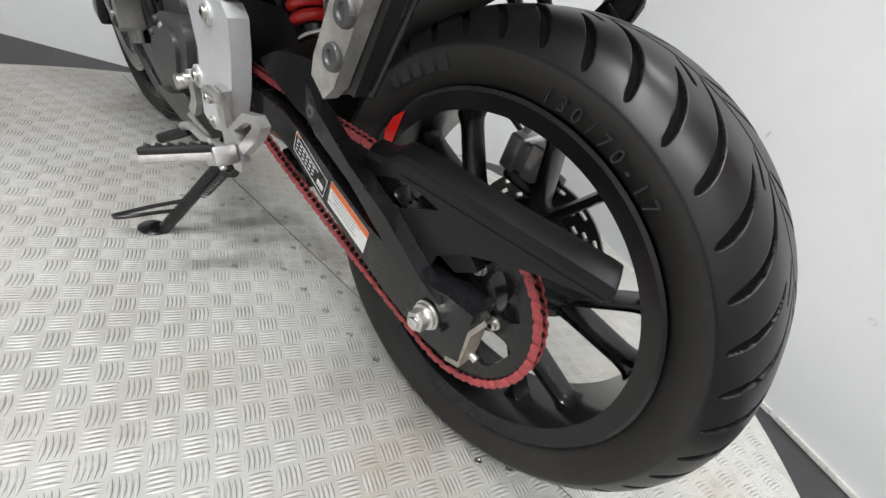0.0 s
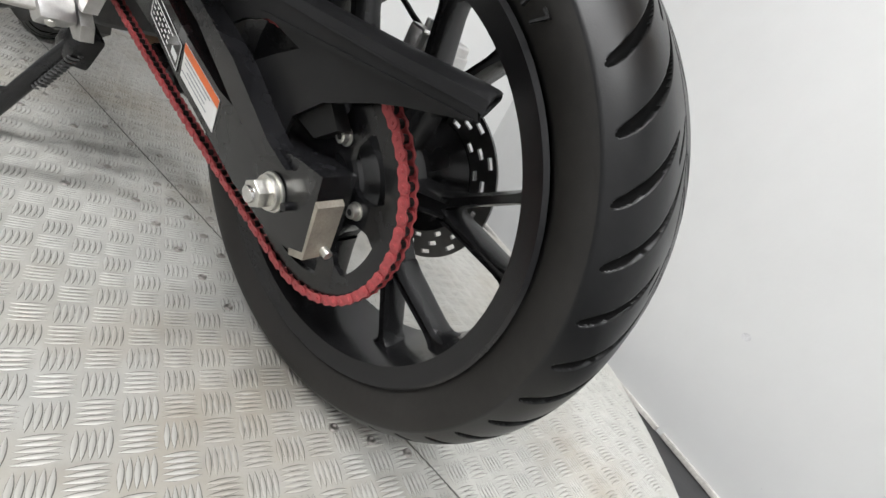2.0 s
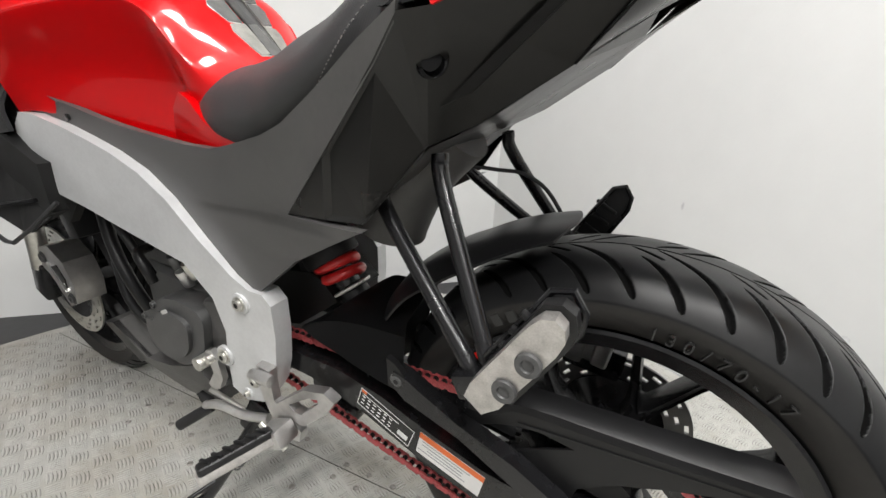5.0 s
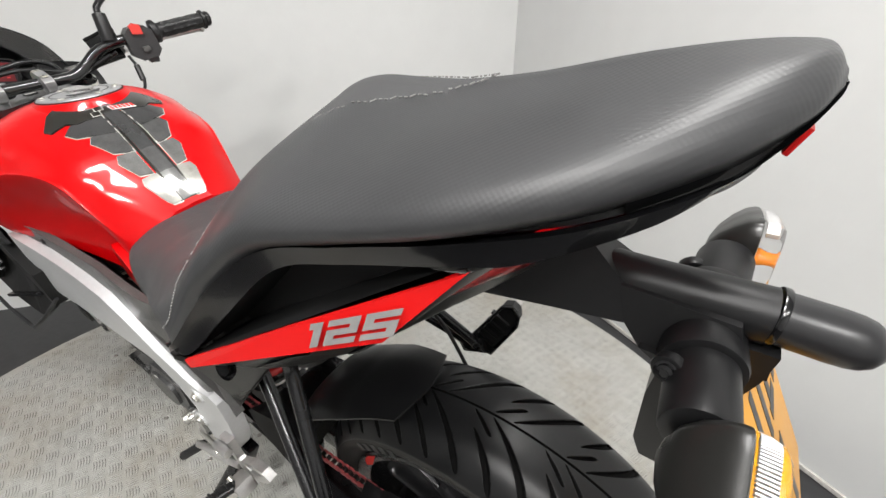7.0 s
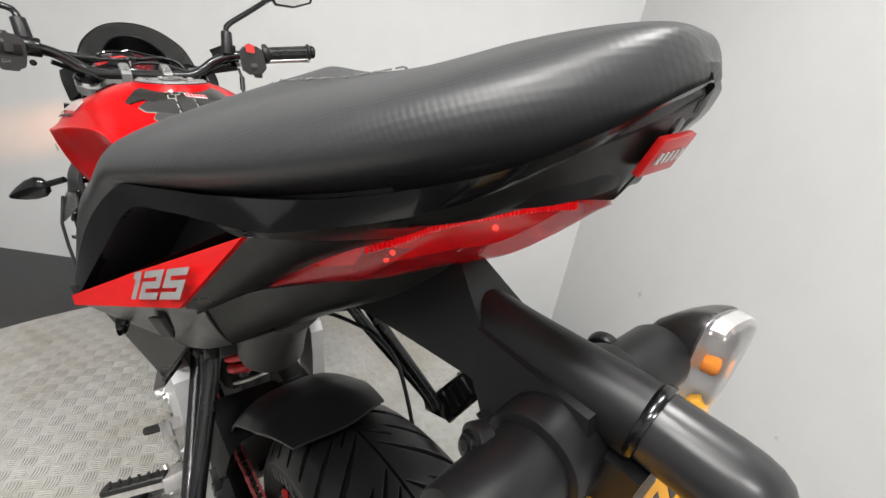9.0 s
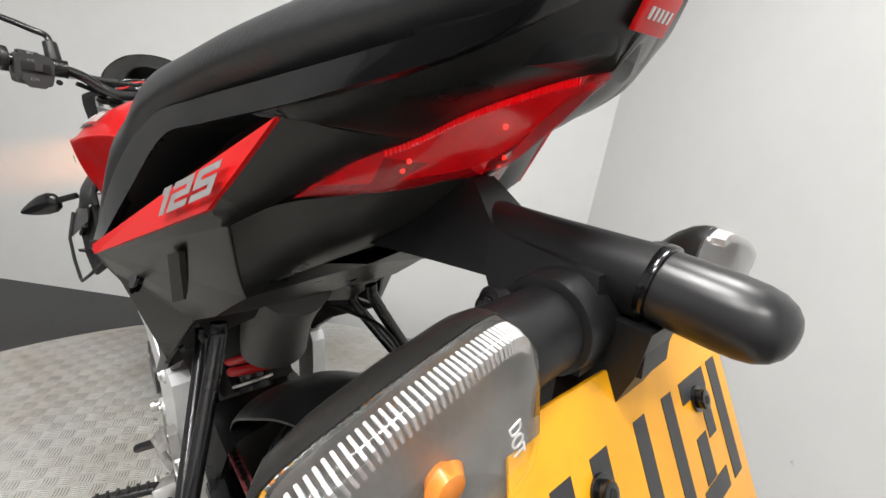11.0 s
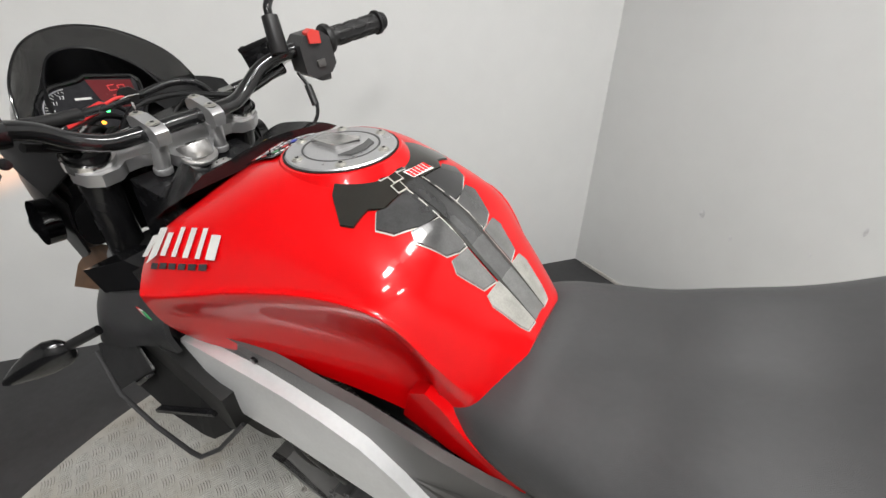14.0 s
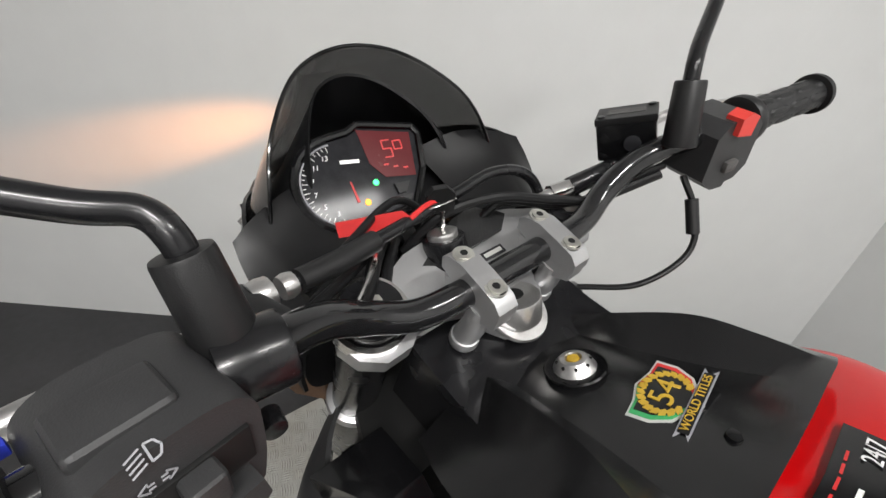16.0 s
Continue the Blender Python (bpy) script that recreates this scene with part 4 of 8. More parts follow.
part("fender", fender(), BLACK_MATT, hug)
part("fender_hose", tube_bm([(-0.27, 0.03, 0.66), (-0.24, 0.06, 0.668), (-0.20, 0.085, 0.662), (-0.16, 0.10, 0.655), (-0.12, 0.11, 0.62), (-0.06, 0.10, 0.52), (-0.035, 0.09, 0.47)], 0.003, 8, 40), BLACK_MATT, hug)

# shock absorber with a red spring
shock = part("shock_absorber", cyl_bm((-0.375, -0.02, 0.44), (-0.478, -0.02, 0.62), 0.022, 24), BLACK_SATIN, bike, "rear shock absorber with a red coil spring")
ax0, ax1 = V(-0.399, -0.020, 0.489), V(-0.461, -0.020, 0.584)
axd = (ax1 - ax0).normalized()
sideA, sideB = axd.cross(V(0, 1, 0)).normalized(), V(0, 1, 0)
coil = [ax0 + (ax1 - ax0) * (t / 3.6) * 0.62 + sideA * (0.029 * math.cos(t * 2 * math.pi)) + sideB * (0.029 * math.sin(t * 2 * math.pi)) for t in np.linspace(0, 2.4, 70)]
part("spring", tube_bm(coil, 0.0085, 12), SPRING_RED, shock, "bright red coil spring")
part("shock_body", cyl_bm(ax0 + axd * 0.038, ax1 + axd * 0.07, 0.044, 28, 0.006), SCOOP, shock)
part("spring_seat", cyl_bm(ax0 - axd * 0.014, ax0 - axd * 0.009, 0.034, 30, 0.002), ALU_WORN, shock)
part("rubber_boot", cyl_bm(ax0 - axd * 0.06, ax0 - axd * 0.014, 0.025, 24, 0.005), BLACK_MATT, shock)
battery = part("battery_box", prism_bm([(-0.600, 0.500), (-0.530, 0.497), (-0.440, 0.508), (-0.418, 0.500), (-0.390, 0.470), (-0.480, 0.405), (-0.590, 0.380)], -0.055, 0.050, 0.008), SCOOP, bike, "black plastic box ahead of the shock absorber")
part("box_strap", prism_bm([(-0.469, 0.548), (-0.448, 0.552), (-0.440, 0.505), (-0.462, 0.500)], -0.052, -0.030, 0.003), BLACK_MATT, battery)
part("box_front", prism_bm([(-0.600, 0.495), (-0.512, 0.497), (-0.498, 0.545), (-0.560, 0.570)], -0.050, 0.040, 0.004), SCOOP, battery)
part("silencer", tube_bm([(-0.322, 0, 0.582), (-0.316, 0, 0.600), (-0.294, 0, 0.645), (-0.26, 0, 0.69), (-0.22, 0, 0.73)], 0.050, 28, 20, r2=0.05), GREY_PANEL, bike, "grey plastic air duct under the seat")

# passenger footrest hangers, both sides
for sgn in (-1, 1):
    flip = (lambda q: q) if sgn < 0 else mirrored
    nm = "footrest_hanger"
    h = part(nm, flip(tube_bm([(-0.258, -0.105, 0.675), (-0.245, -0.112, 0.645), (-0.135, -0.162, 0.545), (-0.118, -0.168, 0.525)], 0.0088, 14, 20)), BLACK_SATIN, bike, "black tubular passenger footrest hanger")
    part("hanger_tube", flip(tube_bm([(-0.190, -0.098, 0.712), (-0.182, -0.106, 0.68), (-0.112, -0.160, 0.555), (-0.098, -0.168, 0.53)], 0.0088, 14, 20)), BLACK_SATIN, h)
    part("hanger_lug", flip(box_bm((0.052, 0.020, 0.026), pose(-0.106, -0.175, 0.524, 0, -22, 0), 0.004)), BLACK_SATIN, h)
    plate = [(-0.112, 0.527), (-0.096, 0.512), (-0.080, 0.526), (-0.038, 0.598), (-0.033, 0.611), (-0.034, 0.622), (-0.041, 0.629), (-0.051, 0.627), (-0.060, 0.617), (-0.106, 0.544)]
    peg = part("passenger_footrest", flip(prism_bm(plate, lambda x, z: -0.200 - (z - 0.51) * 0.10, lambda x, z: -0.186 - (z - 0.51) * 0.10, 0.004, segs=3)), ALU_WORN, bike, "folded passenger footrest, scuffed aluminium and black rubber")
    for bx, bz in ((-0.075, 0.551), (-0.057, 0.585)):
        c = (bx, -0.2045 - (bz - 0.55) * 0.1, bz)
        part("footrest_bolt", flip(moved(lathe_bm([(0.0105, 0), (0.0105, 0.003), (0.0095, 0.0048), (0.0055, 0.0050), (0.0046, 0.0030), (0, 0.0030)], 28, "z"), basis(c, (1, 0, 0.1), (0, 0.1, 1)))), ENGINE, peg)
    pad = [(-0.100, 0.522), (-0.074, 0.520), (-0.031, 0.598), (-0.027, 0.613), (-0.030, 0.627), (-0.040, 0.634), (-0.054, 0.630), (-0.104, 0.546)]
    part("rubber_pad", flip(prism_bm(pad, lambda x, z: -0.185 - (z - 0.51) * 0.10, lambda x, z: -0.172 - (z - 0.51) * 0.10, 0.004)), RUBBER_GRIP, peg)
    loop = [(-0.096, -0.172, 0.520), (-0.072, -0.170, 0.522), (-0.028, -0.176, 0.602), (-0.026, -0.178, 0.620), (-0.036, -0.178, 0.636), (-0.052, -0.176, 0.632), (-0.104, -0.172, 0.552), (-0.096, -0.172, 0.520)]
    part("loop_bar", flip(tube_bm(loop, 0.0032, 8)), BLACK_SATIN, peg)
    for k in range(4):
        zz = 0.548 + 0.018 * k
        part("rubber_rib", flip(box_bm((0.034, 0.008, 0.006), pose(-0.084 + 0.0085 * k, -0.172 - (zz - 0.51) * 0.1, zz, 0, 30, 0), 0.002)), RUBBER_GRIP, peg)

# rear brake caliper on the far side
cal = part("rear_caliper", box_bm((0.058, 0.045, 0.044), pose(-0.040, 0.080, 0.432, 0, 8, 0), 0.008, 3), ALU, bike, "silver rear brake caliper")
for dx in (-0.017, 0.017):
    part("caliper_cap", box_bm((0.023, 0.05, 0.05), pose(-0.040 + dx, 0.072, 0.436, 0, 8, 0), 0.006, 3), ALU, cal)
    part("caliper_bolt", cyl_bm((-0.040 + dx, 0.07, 0.458), (-0.039 + dx, 0.07, 0.470), 0.0055, 12), ZINC, cal)
part("caliper_bracket", box_bm((0.085, 0.02, 0.05), pose(-0.035, 0.088, 0.402, 0, 8, 0), 0.008), BLACK_SATIN, cal)
part("brake_hose", tube_bm([(-0.063, 0.085, 0.447), (-0.10, 0.09, 0.462), (-0.16, 0.095, 0.478), (-0.24, 0.09, 0.44)], 0.0038, 8, 24), BLACK_MATT, cal)


# ---- frame and side panels ----
def frame_y(x):
    return float(np.interp(x, [-0.98, -0.89, -0.85, -0.75, -0.65, -0.55, -0.42], [-0.165, -0.176, -0.174, -0.160, -0.150, -0.146, -0.134]))


SIDE_FRAME = [(-0.975, 0.640), (-0.965, 0.685), (-0.935, 0.716), (-0.89, 0.735), (-0.85, 0.733), (-0.80, 0.719), (-0.75, 0.702), (-0.70, 0.684), (-0.65, 0.659), (-0.60, 0.625), (-0.55, 0.574), (-0.50, 0.526),
              (-0.472, 0.509), (-0.449, 0.507), (-0.436, 0.491), (-0.438, 0.44), (-0.447, 0.385), (-0.460, 0.345), (-0.488, 0.306), (-0.524, 0.298), (-0.552, 0.315), (-0.548, 0.37), (-0.538, 0.425),
              (-0.549, 0.481), (-0.598, 0.529), (-0.65, 0.541), (-0.70, 0.557), (-0.75, 0.573), (-0.80, 0.592), (-0.85, 0.607), (-0.90, 0.617), (-0.95, 0.621)]
side_frame = part("side_frame", prism_bm(SIDE_FRAME, lambda x, z: frame_y(x), lambda x, z: frame_y(x) + 0.030, 0.014, segs=6), SILVER, bike, "silver-painted cast aluminium frame spar")
part("far_spar", mirrored(prism_bm(SIDE_FRAME, lambda x, z: frame_y(x), lambda x, z: frame_y(x) + 0.026, 0.008, segs=3)), SILVER, side_frame)
for (bx, bz, r) in ((-0.493, 0.484, 0.011), (-0.552, 0.377, 0.012), (-0.518, 0.315, 0.006)):
    part("bolt_boss", cyl_bm((bx, frame_y(bx) + 0.004, bz), (bx, frame_y(bx) - 0.002, bz), r * 1.5, 28, 0.0015), SILVER, side_frame)
    bolt("frame_bolt", (bx, frame_y(bx) - 0.002, bz), (0, -1, 0), ZINC, side_frame, r * 0.8, 0.006)


def panel_y(x, z):
    if x > -0.47:
        return min(-0.131, -0.1587 - 0.2088 * x - 0.083 * z)
    return float(np.interp(x, [-0.97, -0.85, -0.75, -0.65, -0.55, -0.47], [-0.162, -0.160, -0.143, -0.133, -0.133, -0.131]))


SIDE_PANEL = [(-0.93, 0.735), (-0.90, 0.768), (-0.85, 0.765), (-0.80, 0.750), (-0.75, 0.734), (-0.70, 0.722), (-0.65, 0.713), (-0.60, 0.707), (-0.55, 0.702), (-0.50, 0.700), (-0.463, 0.707), (-0.40, 0.722), (-0.351, 0.738), (-0.28, 0.773), (-0.22, 0.806), (-0.172, 0.829),
              (-0.176, 0.815), (-0.20, 0.790), (-0.29, 0.71), (-0.377, 0.632), (-0.31, 0.634), (-0.245, 0.640), (-0.28, 0.622), (-0.377, 0.570), (-0.464, 0.503), (-0.50, 0.520), (-0.55, 0.568), (-0.60, 0.620), (-0.65, 0.654), (-0.70, 0.679), (-0.75, 0.697), (-0.80, 0.714), (-0.85, 0.728), (-0.90, 0.730)]
side_panel = part("side_panel", prism_bm(SIDE_PANEL, panel_y, lambda x, z: panel_y(x, z) + 0.012, 0.0015), GREY_PANEL, bike, "matt dark grey plastic side panel")
part("far_side_panel", mirrored(prism_bm(SIDE_PANEL, panel_y, lambda x, z: panel_y(x, z) + 0.012, 0.0015)), GREY_PANEL, side_panel)
part("panel_slot", prism_bm([(-0.408, 0.682), (-0.398, 0.684), (-0.366, 0.690), (-0.371, 0.680), (-0.386, 0.673)], lambda x, z: panel_y(x, z) - 0.0012, -0.125, 0.0006), SCOOP, side_panel)
part("slot_rim", prism_bm([(-0.408, 0.681), (-0.386, 0.672), (-0.370, 0.679), (-0.372, 0.676), (-0.386, 0.669), (-0.407, 0.678)], lambda x, z: panel_y(x, z) - 0.002, -0.128, 0.0006), GREY_PANEL, side_panel)
part("panel_hole", cyl_bm((-0.347, panel_y(-0.347, 0.621) - 0.001, 0.621), (-0.347, -0.125, 0.621), 0.0062, 16, 0.0005), SCOOP, side_panel)
part("panel_screw", cyl_bm((-0.80, panel_y(-0.8, 0) - 0.0015, 0.7285), (-0.80, panel_y(-0.8, 0) + 0.004, 0.7285), 0.005, 16, 0.0008), BLACK_GLOSS, side_panel)

# ---- fuel tank ----
TANK = [
    [(-0.905, 0.168, 0.733), (-0.878, 0.189, 0.79), (-0.85, 0.2, 0.845), (-0.8542, 0.1958, 0.8576), (-0.905, 0.158, 0.864), (-0.968, 0.112, 0.842), (-0.985, 0, 0.85)],
    [(-0.86, 0.163, 0.737), (-0.842, 0.171, 0.798), (-0.824, 0.193, 0.85), (-0.8288, 0.1882, 0.8638), (-0.852, 0.155, 0.898), (-0.868, 0.1, 0.906), (-0.872, 0, 0.922)],
    [(-0.8, 0.142, 0.726), (-0.793, 0.15, 0.798), (-0.785, 0.181, 0.858), (-0.788, 0.1768, 0.8712), (-0.798, 0.145, 0.908), (-0.8, 0.082, 0.938), (-0.8, 0, 0.948)],
    [(-0.733, 0.122, 0.715), (-0.733, 0.127, 0.798), (-0.733, 0.16, 0.866), (-0.733, 0.1558, 0.878), (-0.733, 0.13, 0.912), (-0.733, 0.073, 0.945), (-0.733, 0, 0.951)],
    [(-0.66, 0.106, 0.702), (-0.66, 0.103, 0.788), (-0.66, 0.135, 0.869), (-0.66, 0.132, 0.8798), (-0.66, 0.105, 0.907), (-0.66, 0.06, 0.928), (-0.66, 0, 0.935)],
    [(-0.6, 0.098, 0.694), (-0.6, 0.09, 0.773), (-0.6, 0.119, 0.856), (-0.6, 0.1166, 0.865), (-0.6, 0.092, 0.886), (-0.6, 0.05, 0.899), (-0.6, 0, 0.904)],
    [(-0.56, 0.096, 0.69), (-0.56, 0.099, 0.745), (-0.56, 0.108, 0.808), (-0.56, 0.1062, 0.8176), (-0.56, 0.083, 0.847), (-0.56, 0.047, 0.862), (-0.56, 0, 0.868)],
    [(-0.525, 0.092, 0.69), (-0.525, 0.095, 0.725), (-0.525, 0.097, 0.763), (-0.525, 0.092, 0.783), (-0.525, 0.07, 0.813), (-0.525, 0.042, 0.828), (-0.525, 0, 0.834)],
    [(-0.497, 0.07, 0.69), (-0.497, 0.072, 0.72), (-0.497, 0.072, 0.745), (-0.497, 0.068, 0.765), (-0.497, 0.055, 0.788), (-0.497, 0.034, 0.8), (-0.497, 0, 0.804)],
]
tank = part("fuel_tank", loft_bm(TANK, 90, 40), RED, bike, "glossy red fuel tank with decals and a dark tank pad")


RAILS = [spline([s[j] for s in TANK], 90) for j in range(7)]


def tank_ring(x):
    """The left half of the tank's section near x, from the lower edge to the middle of the top."""
    half = []
    for rail in RAILS:
        xs = [p.x for p in rail]
        half.append((x, -float(np.interp(x, xs, [p.y for p in rail])), float(np.interp(x, xs, [p.z for p in rail]))))
    return half


def tank_at(x, y):
    """The tank's upper surface over (x, y)."""
    half = tank_ring(x)
    best = [p for p in spline(half, 80) if p.z >= half[2][2]]
    return float(np.interp(abs(y), [-p.y for p in best][::-1], [p.z for p in best][::-1]))


def tank_side(x, f):
    """A point on the left flank, f from 0 at the lower edge to 1 at the middle of the top."""
    return spline(tank_ring(x), 200)[int(round(f * 199))]


for sgn in (-1, 1):
    spur = [(-0.615, 0.693), (-0.60, 0.745), (-0.575, 0.765), (-0.556, 0.758), (-0.53, 0.733), (-0.50, 0.716), (-0.463, 0.708), (-0.463, 0.704), (-0.50, 0.694), (-0.55, 0.690)]
    sb = prism_bm(spur, lambda x, z: -float(np.interp(x, [-0.62, -0.56, -0.463], [0.104, 0.112, 0.1215])), lambda x, z: -0.085, 0.003)
    part("tank_spur", sb if sgn < 0 else mirrored(sb), RED, tank)


def drape(outline, lift, material, name, parent, thick=0.0016, label="", inner=10):
    """A thin sticker that follows the tank's top; outline in x and y."""
    b = bmesh.new()
    vs = [b.verts.new((x, y, 0)) for x, y in outline]
    f = b.faces.new(vs)
    bmesh.ops.triangulate(b, faces=[f])
    for _ in range(3):
        long_ = [e for e in b.edges if e.calc_length() > 0.010]
        if long_:
            bmesh.ops.subdivide_edges(b, edges=long_, cuts=1)
            bmesh.ops.triangulate(b, faces=b.faces[:])
    for v in b.verts:
        v.co.z = tank_at(v.co.x, v.co.y) + lift
    ret = bmesh.ops.extrude_face_region(b, geom=b.faces[:])
    for e in ret["geom"]:
        if isinstance(e, bmesh.types.BMVert):
            e.co.z += thick
    return part(name, b, material, parent, label)


# tank pad: domed plates in pairs beside a spine, dark ahead and paler towards the seat
PAD_TONES = [mat("pad_plate_resin_" + nm, col, 0.12, 0.25, var=0.25, scale=60, coat=1.0, rvar=0.03) for nm, col in (("black", (0.016, 0.015, 0.012)), ("dark", (0.045, 0.045, 0.046)), ("mid", (0.075, 0.075, 0.075)), ("grey", (0.13, 0.13, 0.127)), ("pale", (0.30, 0.295, 0.27)))]
PAD_PIECES = [
    [(-0.700, 0.013), (-0.699, 0.045), (-0.686, 0.068), (-0.664, 0.086), (-0.653, 0.081), (-0.652, 0.060), (-0.642, 0.050), (-0.642, 0.013)],
    [(-0.6405, 0.013), (-0.6405, 0.048), (-0.645, 0.057), (-0.636, 0.071), (-0.622, 0.064), (-0.608, 0.036), (-0.605, 0.013)],
    [(-0.603, 0.017), (-0.612, 0.050), (-0.604, 0.056), (-0.581, 0.043), (-0.576, 0.028), (-0.575, 0.017)],
    [(-0.573, 0.018), (-0.576, 0.042), (-0.569, 0.047), (-0.547, 0.036), (-0.543, 0.018)],
    [(-0.541, 0.015), (-0.542, 0.037), (-0.535, 0.040), (-0.511, 0.031), (-0.504, 0.026), (-0.503, 0.012)],
]
pad = drape([(-0.701, -0.0125), (-0.645, -0.0125), (-0.645, 0.0125), (-0.701, 0.0125)], 0.0006, PAD_TONES[0], "tank_pad", tank, 0.0020, "glossy tank pad of paired plates, dark to silver")
for x0, x1, tone in ((-0.645, -0.605, 1), (-0.605, -0.572, 1), (-0.572, -0.540, 2), (-0.540, -0.503, 3)):
    drape([(x0, -0.0115), (x1, -0.0110), (x1, 0.0110), (x0, 0.0115)], 0.0006, PAD_TONES[tone], "pad_spine", pad, 0.0020)
for k, piece in enumerate(PAD_PIECES):
    mx, my = sum(p[0] for p in piece) / len(piece), sum(p[1] for p in piece) / len(piece)
    for s in (-1, 1):
        if k > 0:
            drape([(mx + (x - mx) * 1.05, s * (my + (y - my) * 1.05)) for x, y in piece], 0.0005, PAD_EDGE, "plate_edge", pad, 0.0008)
        drape([(x, s * y) for x, y in piece], 0.0008, PAD_TONES[k], "pad_plate", pad, 0.0022)
for s in (-1, 1):
    drape([(-0.640, s * 0.0120), (-0.640, s * 0.0165), (-0.503, s * 0.0150), (-0.503, s * 0.0110)], 0.0010, PAD_TONES[0], "pad_stripe", pad, 0.0016)
    drape([(-0.700, s * 0.0105), (-0.700, s * 0.0120), (-0.575, s * 0.0185), (-0.575, s * 0.0170)], 0.0026, PAD_EDGE, "pad_line", pad, 0.0005)
for dx, dy in ((-0.668, -0.018), (-0.657, -0.010), (-0.647, -0.018), (-0.664, 0.004)):
    drape([(dx - 0.006, dy - 0.006), (dx + 0.005, dy - 0.008), (dx + 0.007, dy + 0.005), (dx - 0.005, dy + 0.007)], 0.0032, PAD_EDGE, "flag_outline", pad, 0.0004)
    drape([(dx - 0.0045, dy - 0.0046), (dx + 0.0038, dy - 0.0062), (dx + 0.0054, dy + 0.0038), (dx - 0.0038, dy + 0.0054)], 0.0037, PAD_TONES[0], "flag_field", pad, 0.0004)
drape([(-0.656, 0.002), (-0.645, 0.004), (-0.643, 0.038), (-0.654, 0.036)], 0.0034, WHITE_INK, "logo_back", pad, 0.0004)
for k in range(6):
    drape([(-0.6545, 0.004 + 0.0056 * k), (-0.6455, 0.0045 + 0.0056 * k), (-0.6450, 0.0085 + 0.0056 * k), (-0.6540, 0.008 + 0.0056 * k)], 0.0039, RED_STRIPE, "logo_block", pad, 0.0004)

# filler cap
capm = basis((-0.733, 0, 0.9512), (1, 0, -0.015), (0, 1, 0))
cap = part("filler_cap", moved(lathe_bm([(0.059, -0.004), (0.059, 0.0005), (0.0575, 0.002), (0.042, 0.003), (0.0405, 0.0015), (0.039, 0.003), (0.030, 0.0036), (0.0, 0.0038)], 72, "z"), capm), CAP, tank, "brushed silver filler cap with six screws")
part("cap_gasket", moved(lathe_bm([(0.0612, -0.008), (0.0612, 0.0002), (0.0592, 0.0008), (0.0592, -0.008)], 72, "z", closed=True), capm), SCOOP, cap)
part("cap_boss", moved(lathe_bm([(0.078, -0.020), (0.068, -0.006), (0.0640, -0.0012), (0.0612, -0.0008), (0.0612, -0.02)], 72, "z", closed=True), capm), RED, cap)
part("cap_groove", moved(lathe_bm([(0.0415, 0.0015), (0.0415, 0.0033), (0.0398, 0.0033), (0.0398, 0.0015)], 72, "z", closed=True), capm), ENGINE, cap)
part("cap_lid", moved(prism_bm([(-0.034, -0.012), (0.012, -0.018), (0.016, -0.012), (0.006, 0.014), (-0.034, 0.010)], -0.0035, 0.0035, 0.003), capm @ Matrix.Translation((0, 0, 0.005)) @ Matrix.Rotation(radians(90), 4, "X")), CHROME, cap)
part("cap_recess", moved(prism_bm([(0.018, -0.024), (0.030, -0.018), (0.034, 0.0), (0.030, 0.018), (0.018, 0.024), (0.022, 0.010), (0.022, -0.010)], -0.001, 0.001, 0.0005), capm @ Matrix.Translation((0, 0, 0.0042)) @ Matrix.Rotation(radians(90), 4, "X")), ENGINE, cap)
for k in range(6):
    a = radians(60 * k + 12)
    c = capm @ V(0.050 * math.cos(a), 0.050 * math.sin(a), 0.0024)
    bolt("cap_screw", c, capm.to_3x3() @ V(0, 0, 1), ZINC, cap, 0.0042, 0.0028)

# maker's mark on the flank as a plain block shape, and bars for the small line below it
def flank_frame(x, f, lift=0.002):
    p, q, r = tank_side(x, f), tank_side(x, f + 0.03), tank_side(x + 0.02, f)
    up, al = (q - p).normalized(), (r - p).normalized()
    n = al.cross(up)
    n = n if n.y < 0 else -n
    return basis(p + n * lift, al, up)


def flank_shape(name, x, f, pts, material, lift=0.0022):
    b = bmesh.new()
    m = flank_frame(x, f, lift)
    vs = [b.verts.new(m @ V(u, v, 0)) for u, v in pts]
    fc = b.faces.new(vs)
    r = bmesh.ops.extrude_face_region(b, geom=[fc])
    for e in r["geom"]:
        if isinstance(e, bmesh.types.BMVert):
            e.co += m.to_3x3() @ V(0, 0, 0.0005)
    return part(name, b, material, tank, smooth=False)


for k in range(7):
    x = -0.860 + 0.0150 * k
    tall = 0.030 if k in (1, 4, 3, 5) else 0.024
    drop = 0.008 if k == 1 else 0
    w = 0.011 if k in (0, 1, 6) else 0.0055 if k in (3, 5) else 0.007
    flank_shape("logo_block", x, 0.635, [(-w / 2, -0.012 - drop), (w / 2, -0.012), (w / 2 + 0.001, tall - 0.012), (-w / 2 + 0.001, tall - 0.012)], SILVER_INK)
for k in range(6):
    flank_shape("logo_bar", -0.838 + 0.0125 * k, 0.575, [(-0.0045, -0.003), (0.0045, -0.003), (0.0055, 0.003), (-0.0035, 0.003)], PLATE_BLACK)

# dark sticker with white print in front of the filler cap
stk = drape([(-0.843, -0.047), (-0.788, -0.047), (-0.788, 0.038), (-0.843, 0.050)], 0.0026, BLACK_GLOSS, "dealer_sticker", tank, 0.0006, "black sticker with white and coloured print")


